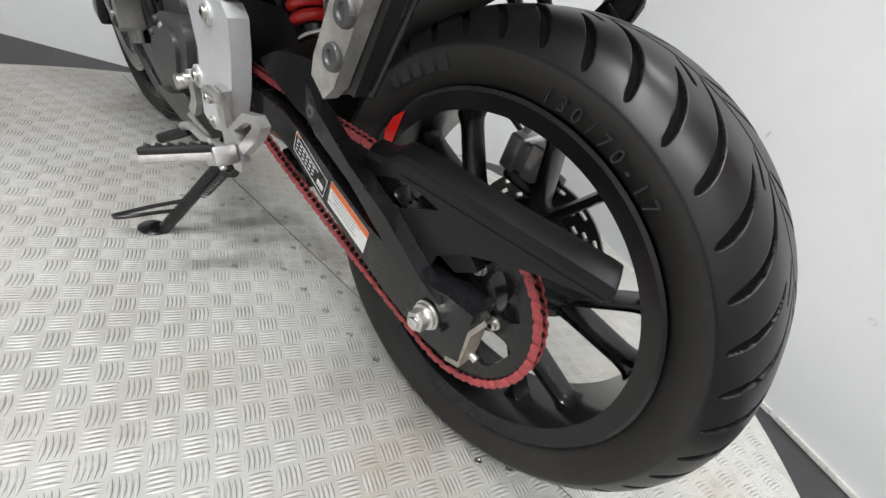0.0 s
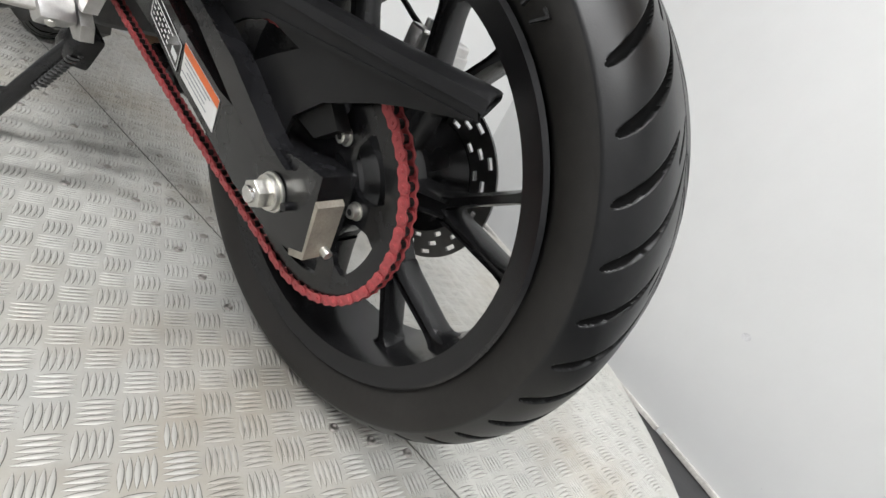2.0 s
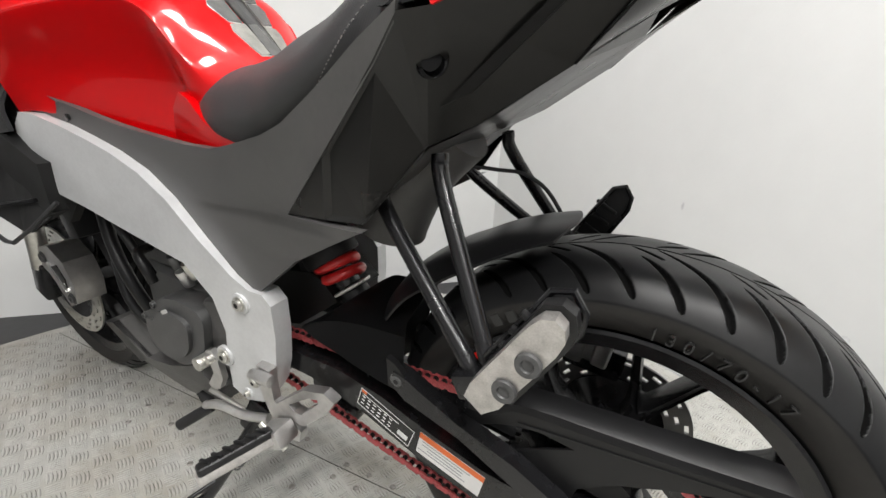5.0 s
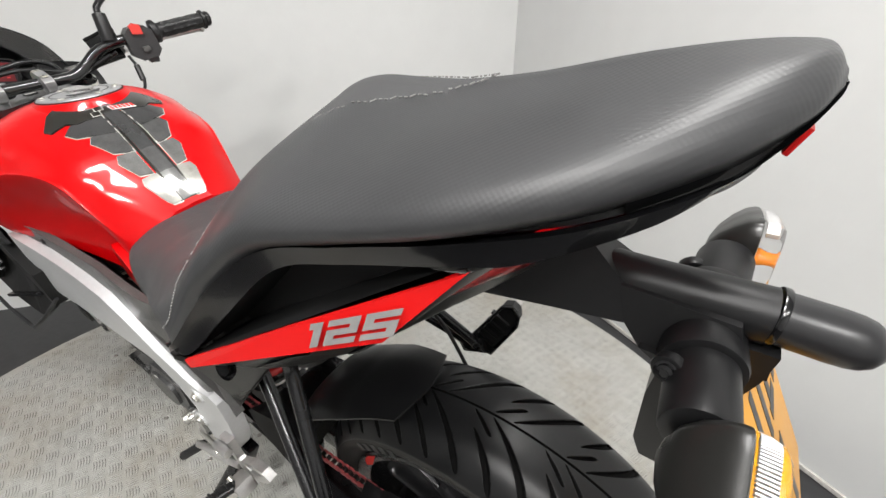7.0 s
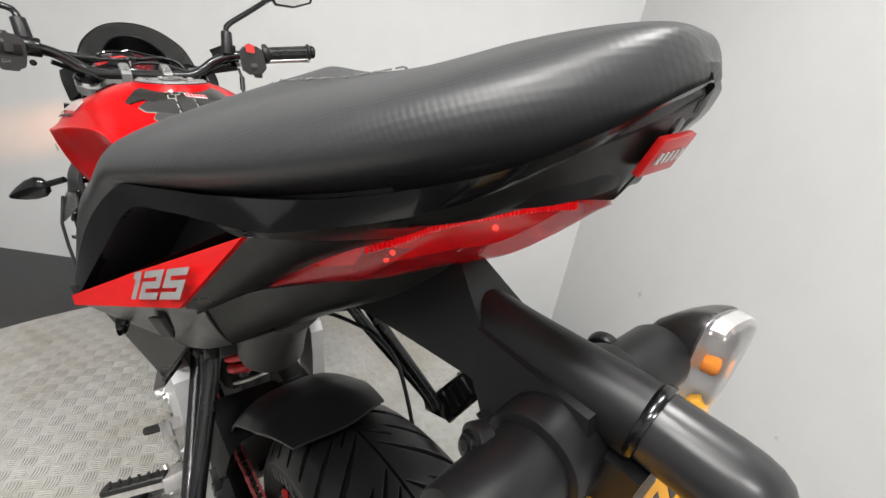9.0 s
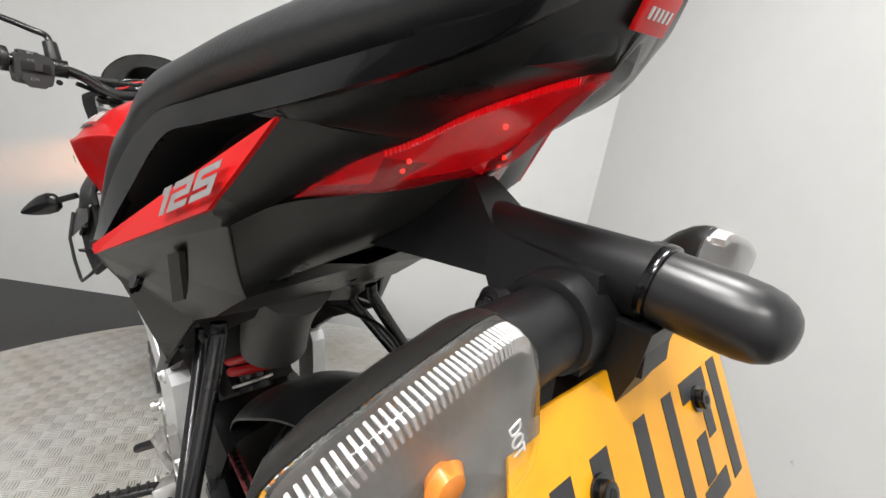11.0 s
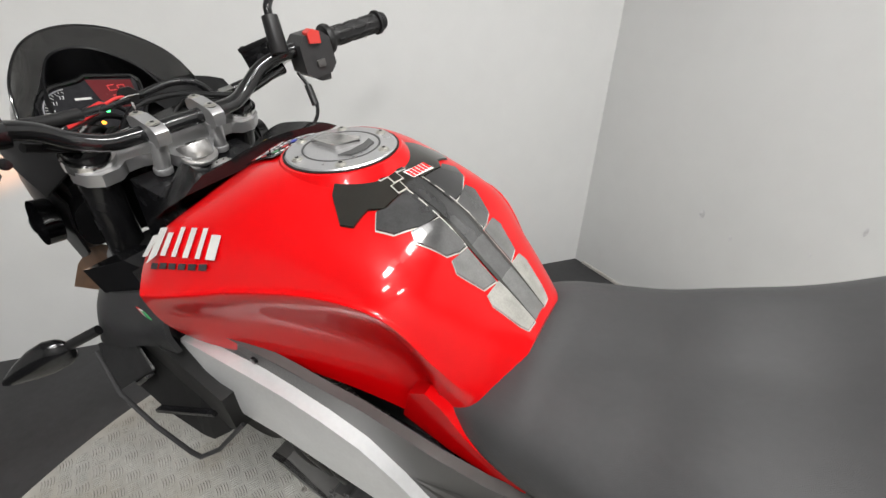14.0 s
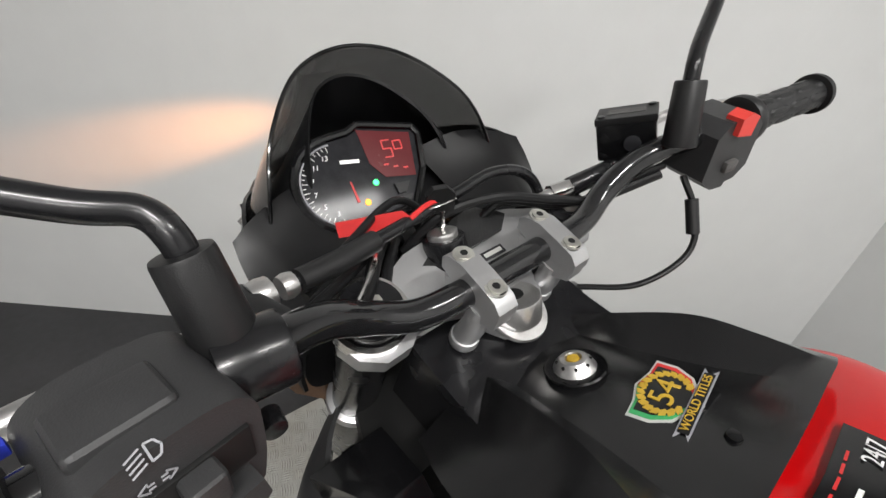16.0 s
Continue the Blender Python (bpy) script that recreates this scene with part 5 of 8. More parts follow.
def sticker_bar(x, y, w, h, material):
    drape([(x - w / 2, y - h / 2), (x + w / 2, y - h / 2), (x + w / 2, y + h / 2), (x - w / 2, y + h / 2)], 0.0034, material, "print_bar", stk, 0.0003)


for k in range(6):
    sticker_bar(-0.8385, -0.036 + 0.0115 * k, 0.0012, 0.0085, TAG_RED)
for k in range(4):
    sticker_bar(-0.8310, -0.036 + 0.0110 * k, 0.0019, 0.0080, WHITE_INK)
    sticker_bar(-0.8265, -0.036 + 0.0090 * k, 0.0014, 0.0060, WHITE_INK)
for k in range(10):
    sticker_bar(-0.8160, -0.027 + 0.0068 * k, 0.0040, 0.0030, WHITE_INK)
sticker_bar(-0.8160, -0.039, 0.006, 0.004, TAG_RED)
for k, mm in enumerate((GREEN_INK, RED_STRIPE, BLUE, INK, WHITE_INK)):
    sticker_bar(-0.8050, -0.030 + 0.0135 * k, 0.0058, 0.0058, mm)
for k in range(5):
    sticker_bar(-0.7945, -0.036 + 0.0075 * k, 0.0034, 0.0042, WHITE_INK)
sticker_bar(-0.7950, 0.018, 0.0045, 0.024, TAG_RED)
p_, q_ = V(-0.830, 0.032, tank_at(-0.830, 0.032) + 0.0044), V(-0.820, 0.032, tank_at(-0.820, 0.032) + 0.0044)
part("print_words", moved(text_bm("24/7", 0.0115, 0.0002), basis(p_, (0, 1, -0.12), p_ - q_)), WHITE_INK, stk, smooth=False)

# black plastic cover in front of the tank, with two ridges
COVER_BLACK = mat("semi_gloss_black_cover", (0.009, 0.009, 0.0095), 0.17, spec=0.6, var=0.15, scale=25, bump=0.08, bscale=900)
COVER = [
    (-1.03, [(0.112, 0.832), (0.080, 0.849), (0.050, 0.866), (0.035, 0.861), (0.018, 0.864), (0, 0.865)]),
    (-0.985, [(0.124, 0.853), (0.093, 0.874), (0.061, 0.898), (0.042, 0.879), (0.02, 0.882), (0, 0.883)]),
    (-0.938, [(0.128, 0.877), (0.101, 0.900), (0.072, 0.927), (0.047, 0.899), (0.022, 0.903), (0, 0.904)]),
    (-0.90, [(0.1235, 0.900), (0.103, 0.915), (0.080, 0.9345), (0.054, 0.916), (0.026, 0.920), (0, 0.921)]),
    (-0.857, [(0.115, 0.9225), (0.104, 0.929), (0.091, 0.9350), (0.066, 0.937), (0.033, 0.942), (0, 0.944)]),
]
cover = part("tank_cover", bevel(loft_bm(COVER, 26, facets=True), 0.0045, 4, 18), COVER_BLACK, bike, "matt black plastic cover with two ridges ahead of the tank")
part("bolt_seat", moved(lathe_bm([(0.0235, 0.0002), (0.0225, 0.0013), (0.0175, 0.0010), (0.0150, 0.0004), (0, 0.0004)], 36, "z"), basis((-0.975, -0.004, 0.8900), (1, 0, 0.45), (0, 1, 0))), BLACK_GLOSS, cover)
part("cover_bolt", moved(lathe_bm([(0.0165, 0.0), (0.0145, 0.004), (0.0100, 0.0085), (0.0065, 0.0090), (0.0055, 0.006), (0, 0.006)], 28, "z"), basis((-0.975, -0.004, 0.8900), (1, 0, 0.45), (0, 1, 0))), ALU, cover, "small silver cover bolt")
for k in range(8):
    a = math.pi * k / 4
    part("bolt_hole", moved(cyl_bm((0.0118 * math.cos(a), 0.0118 * math.sin(a), 0.0050), (0.0125 * math.cos(a), 0.0125 * math.sin(a), 0.0068), 0.0013, 10, 0), basis((-0.975, -0.004, 0.8900), (1, 0, 0.45), (0, 1, 0))), SCOOP, cover, smooth=False)
part("cover_bolt_core", moved(lathe_bm([(0.0055, 0.006), (0.0045, 0.0085), (0, 0.0085)], 16, "z"), basis((-0.975, -0.004, 0.8900), (1, 0, 0.45), (0, 1, 0))), GOLD, cover)
part("cover_rivet", cyl_bm((-0.878, -0.008, 0.926), (-0.879, -0.008, 0.9345), 0.0042, 14, 0.001), BLACK_GLOSS, cover)
crest = basis((-0.918, 0.004, 0.9150), (-0.15, 1, 0.06), (-1, -0.15, -0.42)) @ Matrix.Scale(1.15, 4)
SHIELD = [(-0.023, 0.012), (-0.012, 0.0125), (0.0, 0.016), (0.012, 0.0125), (0.023, 0.012), (0.0225, 0.0), (0.017, -0.010), (0.0, -0.020), (-0.017, -0.010), (-0.0225, 0.0)]


def shield(share, lift, side=0):
    pts = [(x * share, y * share) for x, y in SHIELD]
    if side:
        pts = [(x, y) for x, y in pts if x * side >= 0]
    return moved(prism_bm(pts, -0.0004, 0.0004, 0), crest @ Matrix.Translation((0, 0, lift)) @ FLAT)


cr = part("crest_decal", shield(1.0, 0), SILVER_INK, cover, "silver-edged shield crest with gold laurel and ribbon", smooth=False)
part("crest_stripe", shield(0.91, 0.0004, -1), GREEN_INK, cr, smooth=False)
part("crest_stripe", shield(0.91, 0.0004, 1), TAG_RED, cr, smooth=False)
part("crest_field", shield(0.78, 0.0008), BLACK_GLOSS, cr, smooth=False)
part("ribbon", moved(prism_bm([(-0.026, -0.020), (-0.020, -0.0165), (-0.026, -0.013), (0.026, -0.013), (0.021, -0.0165), (0.026, -0.020)], -0.0004, 0.0004, 0), crest @ Matrix.Translation((0, 0, 0.0012)) @ FLAT), INK, cr, smooth=False)
part("ribbon_field", moved(prism_bm([(-0.0225, -0.0192), (-0.0225, -0.0138), (0.0225, -0.0138), (0.0225, -0.0192)], -0.0004, 0.0004, 0), crest @ Matrix.Translation((0, 0, 0.0014)) @ FLAT), BLACK_GLOSS, cr, smooth=False)
for k in range(18):
    a = radians(-60 + 300 * k / 17)
    part("laurel", moved(prism_bm([(0, -0.0010), (0.0030, -0.0020), (0.0056, 0), (0.0030, 0.0020), (0, 0.0010)], -0.0003, 0.0003, 0), crest @ Matrix.Translation((0.0128 * math.cos(a), -0.001 + 0.0105 * math.sin(a), 0.0014)) @ Matrix.Rotation(a + (0.9 if a < radians(90) else -0.9) + 0.0, 4, "Z") @ FLAT), GOLD, cr, smooth=False)
part("crest_number", moved(text_bm("54", 0.0185, 0.0004), crest @ Matrix.Translation((0, -0.001, 0.0016))), GOLD, cr, smooth=False)
part("crest_words", moved(text_bm("WORLD TITLES", 0.0060, 0.0003), crest @ Matrix.Translation((0, -0.0165, 0.0020))), GOLD, cr, smooth=False)

# ---- seat ----
SEAT = [
    (-0.552, [(0.098, 0.705), (0.103, 0.735), (0.092, 0.760), (0.05, 0.772), (0, 0.775)]),
    (-0.50, [(0.112, 0.702), (0.121, 0.735), (0.108, 0.773), (0.062, 0.794), (0, 0.797)]),
    (-0.46, [(0.121, 0.708), (0.13, 0.738), (0.118, 0.7765), (0.072, 0.7974), (0, 0.798)]),
    (-0.40, [(0.129, 0.723), (0.14, 0.747), (0.13, 0.782), (0.082, 0.808), (0, 0.806)]),
    (-0.351, [(0.137, 0.737), (0.152, 0.758), (0.143, 0.7908), (0.092, 0.8243), (0, 0.819)]),
    (-0.28, [(0.157, 0.772), (0.166, 0.788), (0.158, 0.8133), (0.104, 0.8441), (0, 0.835)]),
    (-0.22, [(0.176, 0.806), (0.176, 0.824), (0.163, 0.8485), (0.105, 0.8794), (0, 0.876)]),
    (-0.175, [(0.186, 0.831), (0.18, 0.85), (0.162, 0.879), (0.095, 0.9168), (0, 0.927)]),
    (-0.125, [(0.168, 0.886), (0.170, 0.902), (0.155, 0.923), (0.096, 0.958), (0, 0.981)]),
    (-0.098, [(0.156, 0.910), (0.160, 0.925), (0.146, 0.944), (0.093, 0.973), (0, 1.000)]),
    (-0.06, [(0.143, 0.936), (0.150, 0.948), (0.138, 0.965), (0.088, 0.984), (0, 1.0095)]),
    (0.0, [(0.126, 0.949), (0.139, 0.960), (0.129, 0.975), (0.080, 0.991), (0, 1.009)]),
    (0.06, [(0.106, 0.959), (0.124, 0.971), (0.114, 0.987), (0.068, 1.002), (0, 1.016)]),
    (0.12, [(0.080, 0.973), (0.096, 0.985), (0.088, 1.001), (0.052, 1.014), (0, 1.028)]),
    (0.165, [(0.047, 0.988), (0.062, 1.000), (0.056, 1.014), (0.034, 1.026), (0, 1.034)]),
    (0.190, [(0.021, 1.003), (0.032, 1.012), (0.028, 1.023), (0.016, 1.031), (0, 1.033)]),
    (0.199, [(0.006, 1.014), (0.010, 1.018), (0.008, 1.021), (0.004, 1.023), (0, 1.023)]),
]
sb = loft_bm(SEAT, 200, 32)
STITCH = [(-0.290, 0.02), (-0.260, 0.12), (-0.230, 0.20), (-0.192, 0.26), (-0.167, 0.33), (-0.152, 0.42), (-0.147, 0.50), (-0.1465, 0.61), (-0.146, 0.72), (-0.138, 0.78), (-0.115, 0.83), (-0.083, 0.88), (-0.042, 0.905), (-0.008, 0.93), (0.025, 0.97), (0.035, 1.0)]
sb.faces.ensure_lookup_table()
for n, f in enumerate(sb.faces):
    k = n % 63
    share = (k + 0.5) / 31 if k < 31 else (62 - k - 0.5) / 31
    x = f.calc_center_median().x
    edge = float(np.interp(x, [p[0] for p in STITCH], [p[1] for p in STITCH], left=-1, right=2))
    f.material_index = 1 if share < edge and k < 62 else 0
seat = part("seat", sb, [SEAT_PLAIN, SEAT_GRAIN], bike, "stepped black vinyl dual seat with grey stitching")


def seat_at(x, f):
    """A point on the left half of the seat, f from 0 at the lower edge to 1 on the middle line."""
    xs = [s[0] for s in SEAT]
    half = [(float(np.interp(x, xs, [s[1][j][0] for s in SEAT])), float(np.interp(x, xs, [s[1][j][1] for s in SEAT]))) for j in range(5)]
    return spline([(x, -a, c) for a, c in half], 100)[int(round(f * 99))]


for path, n in ((STITCH, 110),):
    line = spline([(a, f, 0) for a, f in path], n * 2)
    for sgn in (-1, 1):
        for k in range(0, n * 2 - 1, 2):
            p0, p1 = seat_at(line[k].x, min(1, line[k].y)), seat_at(line[k + 1].x, min(1, line[k + 1].y))
            nrm = V(0, -0.6, 0.8)
            q0, q1 = p0 + nrm * 0.0009, p1 + nrm * 0.0009
            if sgn > 0:
                q0.y, q1.y = -q0.y, -q1.y
            if (q1 - q0).length < 1e-4:
                continue
            part("stitch", tube_bm([q0, q1], 0.0006, 5), THREAD, seat)



# ---- tail ----
F_, C_, T_ = (-0.150, 0.188, 0.824), (0.018, 0.132, 0.888), (0.074, 0.108, 0.945)
BAND_LOW = [(-0.172, 0.188, 0.826), (-0.148, 0.184, 0.834), (-0.10, 0.163, 0.881), (-0.05, 0.143, 0.925), (0.0, 0.129, 0.937), (0.074, 0.112, 0.949), (0.105, 0.101, 0.956), (0.15, 0.070, 0.972), (0.178, 0.038, 0.992), (0.193, 0.016, 1.008), (0.197, 0.004, 1.0135)]
BAND_TOP = [(-0.190, 0.188, 0.826), (-0.175, 0.187, 0.833), (-0.113, 0.167, 0.897), (-0.06, 0.146, 0.937), (0.0, 0.131, 0.950), (0.06, 0.115, 0.960), (0.12, 0.093, 0.972), (0.165, 0.062, 0.987), (0.187, 0.036, 1.002), (0.198, 0.016, 1.0135), (0.201, 0.004, 1.018)]


def ruled(name, ra, rb, material, parent, thick=0.004, label="", m=4, smooth=True):
    """A thin skin between two lines of points, on both sides of the machine."""
    ra, rb = [Vector(p) for p in ra], [Vector(p) for p in rb]
    n = len(ra)
    for sgn in (-1, 1):
        b = bmesh.new()
        lay = []
        for t in (0, 1):
            lay.append([[b.verts.new((c.x, sgn * max(c.y - t * thick, 0.0005), c.z)) for c in (p.lerp(q, k / m) for k in range(m + 1))] for p, q in zip(ra, rb)])
        for rows in lay:
            for r0, r1 in zip(rows, rows[1:]):
                for k in range(m):
                    b.faces.new((r0[k], r0[k + 1], r1[k + 1], r1[k]))
        for k in (0, m):
            for i in range(n - 1):
                b.faces.new((lay[0][i][k], lay[0][i + 1][k], lay[1][i + 1][k], lay[1][i][k]))
        for i in (0, n - 1):
            for k in range(m):
                b.faces.new((lay[0][i][k], lay[0][i][k + 1], lay[1][i][k + 1], lay[1][i][k]))
        part(name, b, material, parent, label, smooth=smooth)


def facet(name, pts, material, parent, thick=0.004, label="", lift=0.0):
    """A flat-faced moulding cut to an outline in space, on both sides of the machine."""
    for sgn in (-1, 1):
        b = bmesh.new()
        a = [b.verts.new((x, sgn * max(y + lift, 0.0005), z)) for x, y, z in pts]
        c = [b.verts.new((x, sgn * max(y + lift - thick, 0.0003), z)) for x, y, z in pts]
        n = len(pts)
        f0, f1 = b.faces.new(a), b.faces.new(c[::-1])
        for i in range(n):
            b.faces.new((a[i], c[i], c[(i + 1) % n], a[(i + 1) % n]))
        bmesh.ops.triangulate(b, faces=[f0, f1])
        part(name, b, material, parent, label, smooth=False)


def along(p, q, n):
    return [Vector(p).lerp(Vector(q), i / (n - 1)) for i in range(n)]


tail = part("tail_unit", prism_bm([(-0.36, 0.67), (-0.29, 0.735), (-0.17, 0.83), (-0.10, 0.88), (0.0, 0.91), (0.07, 0.925), (0.085, 0.922), (0.03, 0.88), (-0.057, 0.82), (-0.13, 0.77), (-0.20, 0.72)], -0.05, 0.05, 0.01), BLACK_MATT, bike, "black tail unit with a red stripe and number")
TAIL_SATIN = mat("satin_tail_plastic", (0.013, 0.0128, 0.012), 0.30, var=0.12, scale=18, bump=0.05, bscale=1200, spec=0.42)
STRIPE_C, SEAM_T, SEAM_B = (0.0262, 0.1325, 0.8925), (0.010, 0.122, 0.877), (-0.070, 0.0965, 0.790)
LENS_TOP = [(0.0405, 0.0905, 0.9000), (0.066, 0.070, 0.9205), (0.094, 0.046, 0.9365), (0.1155, 0.032, 0.9500), (0.1365, 0.021, 0.9598), (0.158, 0.010, 0.9682), (0.1765, 0.0008, 0.9725)]
LENS_LOW = [(0.0405, 0.0900, 0.8985), (0.058, 0.067, 0.9010), (0.078, 0.043, 0.9055), (0.101, 0.010, 0.9150), (0.128, 0.002, 0.9285), (0.153, 0.0008, 0.9485), (0.1762, 0.0005, 0.9705)]


def shell(name, rows, nu, nv, thick, material, parent, label="", swell=0.0):
    """A smooth moulded skin through rows of points, swelling outwards between them, on both sides of the machine."""
    for sgn in (-1, 1):
        rails = [spline(r, nu) for r in rows]
        b = bmesh.new()
        lay = [[], []]
        for i in range(nu):
            col = spline([r[i] for r in rails], nv)
            for t in (0, 1):
                ring = []
                for k, p in enumerate(col):
                    out = swell * math.sin(math.pi * k / (nv - 1)) - t * thick
                    ring.append(b.verts.new((p.x, sgn * max(p.y + out * 0.8, 0.0004), p.z - out * 0.6)))
                lay[t].append(ring)
        for g in lay:
            for a, c in zip(g, g[1:]):
                for k in range(nv - 1):
                    b.faces.new((a[k], a[k + 1], c[k + 1], c[k]))
        for i in range(nu - 1):
            for k in (0, nv - 1):
                b.faces.new((lay[0][i][k], lay[0][i + 1][k], lay[1][i + 1][k], lay[1][i][k]))
        for k in range(nv - 1):
            for i in (0, nu - 1):
                b.faces.new((lay[0][i][k], lay[0][i][k + 1], lay[1][i][k + 1], lay[1][i][k]))
        part(name, b, material, parent, label)


facet("lower_panel", [(-0.172, 0.192, 0.822), F_, STRIPE_C, SEAM_T, SEAM_B, (-0.144, 0.1095, 0.7430), (-0.190, 0.121, 0.722), (-0.25, 0.150, 0.645), (-0.31, 0.141, 0.638), (-0.374, 0.133, 0.634), (-0.29, 0.155, 0.713), (-0.20, 0.184, 0.793)], TAIL_SATIN, tail, label="satin dark grey lower tail panel")
shell("under_panel", [[SEAM_T, (0.030, 0.100, 0.892), *LENS_LOW[1:4]], [(-0.035, 0.104, 0.826), (-0.005, 0.085, 0.846), (0.02, 0.062, 0.860), (0.045, 0.040, 0.873), (0.07, 0.012, 0.886)],
                      [SEAM_B, (-0.050, 0.072, 0.806), (-0.02, 0.050, 0.828), (0.015, 0.030, 0.848), (0.045, 0.003, 0.865)]], 24, 12, 0.003, TAIL_SATIN, tail, "satin black underside of the tail", swell=0.004)
facet("under_slot", [(-0.048, 0.066, 0.834), (-0.020, 0.050, 0.850), (0.020, 0.034, 0.862), (0.018, 0.032, 0.856), (-0.030, 0.052, 0.834)], SCOOP, tail, 0.004, lift=0.006)
facet("belly_panel", [SEAM_B, (-0.02, 0.048, 0.828), (-0.03, 0.003, 0.815), (-0.16, 0.003, 0.735), (-0.24, 0.003, 0.69), (-0.25, 0.10, 0.665), (-0.190, 0.119, 0.720), (-0.144, 0.1075, 0.742)], TAIL_SATIN, tail, 0.003)
shell("flank_panel", [[(0.074, 0.1085, 0.946), (0.050, 0.120, 0.919), STRIPE_C, (0.018, 0.127, 0.884)], [(0.094, 0.0465, 0.9368), (0.068, 0.069, 0.9215), (0.0405, 0.0908, 0.9003), SEAM_T]], 20, 10, 0.003, TAIL_SATIN, tail, "satin black tail flank", swell=0.003)
shell("rear_cowl", [[(0.055, 0.1165, 0.945), (0.086, 0.107, 0.9515), (0.118, 0.090, 0.962), (0.152, 0.067, 0.9745), (0.178, 0.037, 0.9925), (0.192, 0.015, 1.0080), (0.196, 0.0006, 1.0135)],
                    [(0.072, 0.109, 0.9455), (0.094, 0.084, 0.9465), (0.120, 0.066, 0.956), (0.148, 0.046, 0.9655), (0.170, 0.026, 0.9780), (0.184, 0.011, 0.9900), (0.1885, 0.0005, 0.9940)],
                    [(0.076, 0.1065, 0.9455), *LENS_TOP[2:]] + [(0.1772, 0.0003, 0.9728)]], 40, 18, 0.003, TAIL_SATIN, tail, "smooth satin black tail cowl", swell=0.0025)
for sgn in (-1, 1):
    part("panel_gap", tube_bm([(x, sgn * y, z) for x, y, z in ((0.073, 0.1105, 0.9465), (0.080, 0.096, 0.9440), (0.088, 0.072, 0.9405), (0.0945, 0.047, 0.9375))], 0.0011, 6, 20), SCOOP, tail)
    part("panel_gap", tube_bm([(x, sgn * y, z) for x, y, z in (SEAM_T, (-0.002, 0.1185, 0.861), (-0.040, 0.107, 0.820), SEAM_B)], 0.0011, 6, 20), SCOOP, tail)
facet("panel_slit", [(-0.0644, 0.1472, 0.8408), (-0.0486, 0.1418, 0.8468), (-0.1414, 0.1325, 0.7694), (-0.167, 0.1392, 0.7578)], SCOOP, tail, 0.004, lift=0.0012)
part("panel_grommet", moved(lathe_bm([(0.013, 0), (0.012, 0.003), (0.009, 0.003), (0.008, -0.002), (0, -0.002)], 24, "z"), basis((-0.159, -0.1660, 0.791), (1, 0.3, 0.35), (0.3, 0.45, 0.9)) @ Matrix.Rotation(math.pi, 4, "X")), BLACK_GLOSS, tail)
n_ = 30
inner_low = [(p.x + 0.004, p.y * 0.70, p.z + 0.004) for p in along(F_, T_, n_)]
inner_top = [(p.x, p.y * 0.72, p.z - 0.002) for p in spline(BAND_LOW[1:6], n_)]
ruled("recess_floor", [(p.x, p.y, p.z + 0.006) for p in along(F_, T_, n_)], inner_low, SCOOP, tail)
ruled("recess", inner_low, inner_top, SCOOP, tail)
ruled("recess_roof", inner_top, spline(BAND_LOW[1:6], n_), SCOOP, tail)
ruled("band", spline(BAND_LOW, 60), spline(BAND_TOP, 60), BLACK_GLOSS, tail, 0.006, "gloss black band below the seat")
ruled("seat_base", [(p.x, p.y - 0.012, p.z - 0.002) for p in spline(BAND_TOP, 60)], [(p.x - 0.004, p.y - 0.014, p.z + 0.007) for p in spline(BAND_TOP, 60)], SCOOP, tail)
facet("red_stripe", [(-0.146, 0.187, 0.824), (0.020, 0.1335, 0.8895), STRIPE_C, T_, (-0.040, 0.148, 0.888), (-0.150, 0.187, 0.831)], RED_STRIPE, tail, 0.003, "red stripe decal with silver number", lift=0.003)
# tail end and badge
part("tail_end", loft_bm([(0.135, [(0.064, 0.968), (0.074, 0.976), (0.072, 0.987), (0, 0.987)]), (0.165, [(0.036, 0.972), (0.048, 0.984), (0.046, 1.000), (0, 1.003)]), (0.179, [(0.016, 0.978), (0.026, 0.994), (0.024, 1.012), (0, 1.016)]), (0.1835, [(0.008, 0.986), (0.015, 0.998), (0.013, 1.012), (0, 1.018)])], 20, 14), BLACK_MATT, tail)
bm_ = basis((0.1905, 0.0015, 0.9940), (0.0, 1, 0.03), (0.40, 0, 0.92))
bd = part("tail_badge", box_bm((0.026, 0.0150, 0.003), bm_ @ Matrix.Translation((0, 0, 0.001)), 0.0007), RED_STRIPE, tail, "small red enamel badge")
for k in range(5):
    part("badge_mark", box_bm((0.0018, 0.0045, 0.0006), bm_ @ Matrix.Translation((-0.008 + 0.004 * k, 0, 0.0029)), 0), SILVER_INK, bd, smooth=False)
# tail lamp: a clear red lens over a lit reflector
LENS_SKIN = mat("clear_red_lens", (0.62, 0.004, 0.008), 0.05, var=0.05, scale=30, coat=1.0, rvar=0.02, alpha=0.40)
shell("lamp_reflector", [[(x - 0.004, max(y - 0.008, 0.0006), z) for x, y, z in LENS_TOP], [(x - 0.006, max(y - 0.010, 0.0005), z + 0.005) for x, y, z in LENS_LOW]], 30, 8, 0.002, LENS_RED, tail, "lit red reflector of the tail lamp")
shell("tail_lamp", [LENS_TOP, LENS_LOW], 40, 14, 0.0015, LENS_SKIN, tail, "clear red tail lamp lens", swell=0.0025)
ribs = spline(LENS_TOP, 84)[22:76]
for k, p in enumerate(ribs):
    for sgn in (-1, 1):
        part("lens_rib", box_bm((0.0010, 0.0016, 0.0032), Matrix.Translation((p.x, sgn * (p.y + 0.0002), p.z - 0.0024)), 0), LENS_RED, tail, smooth=False)
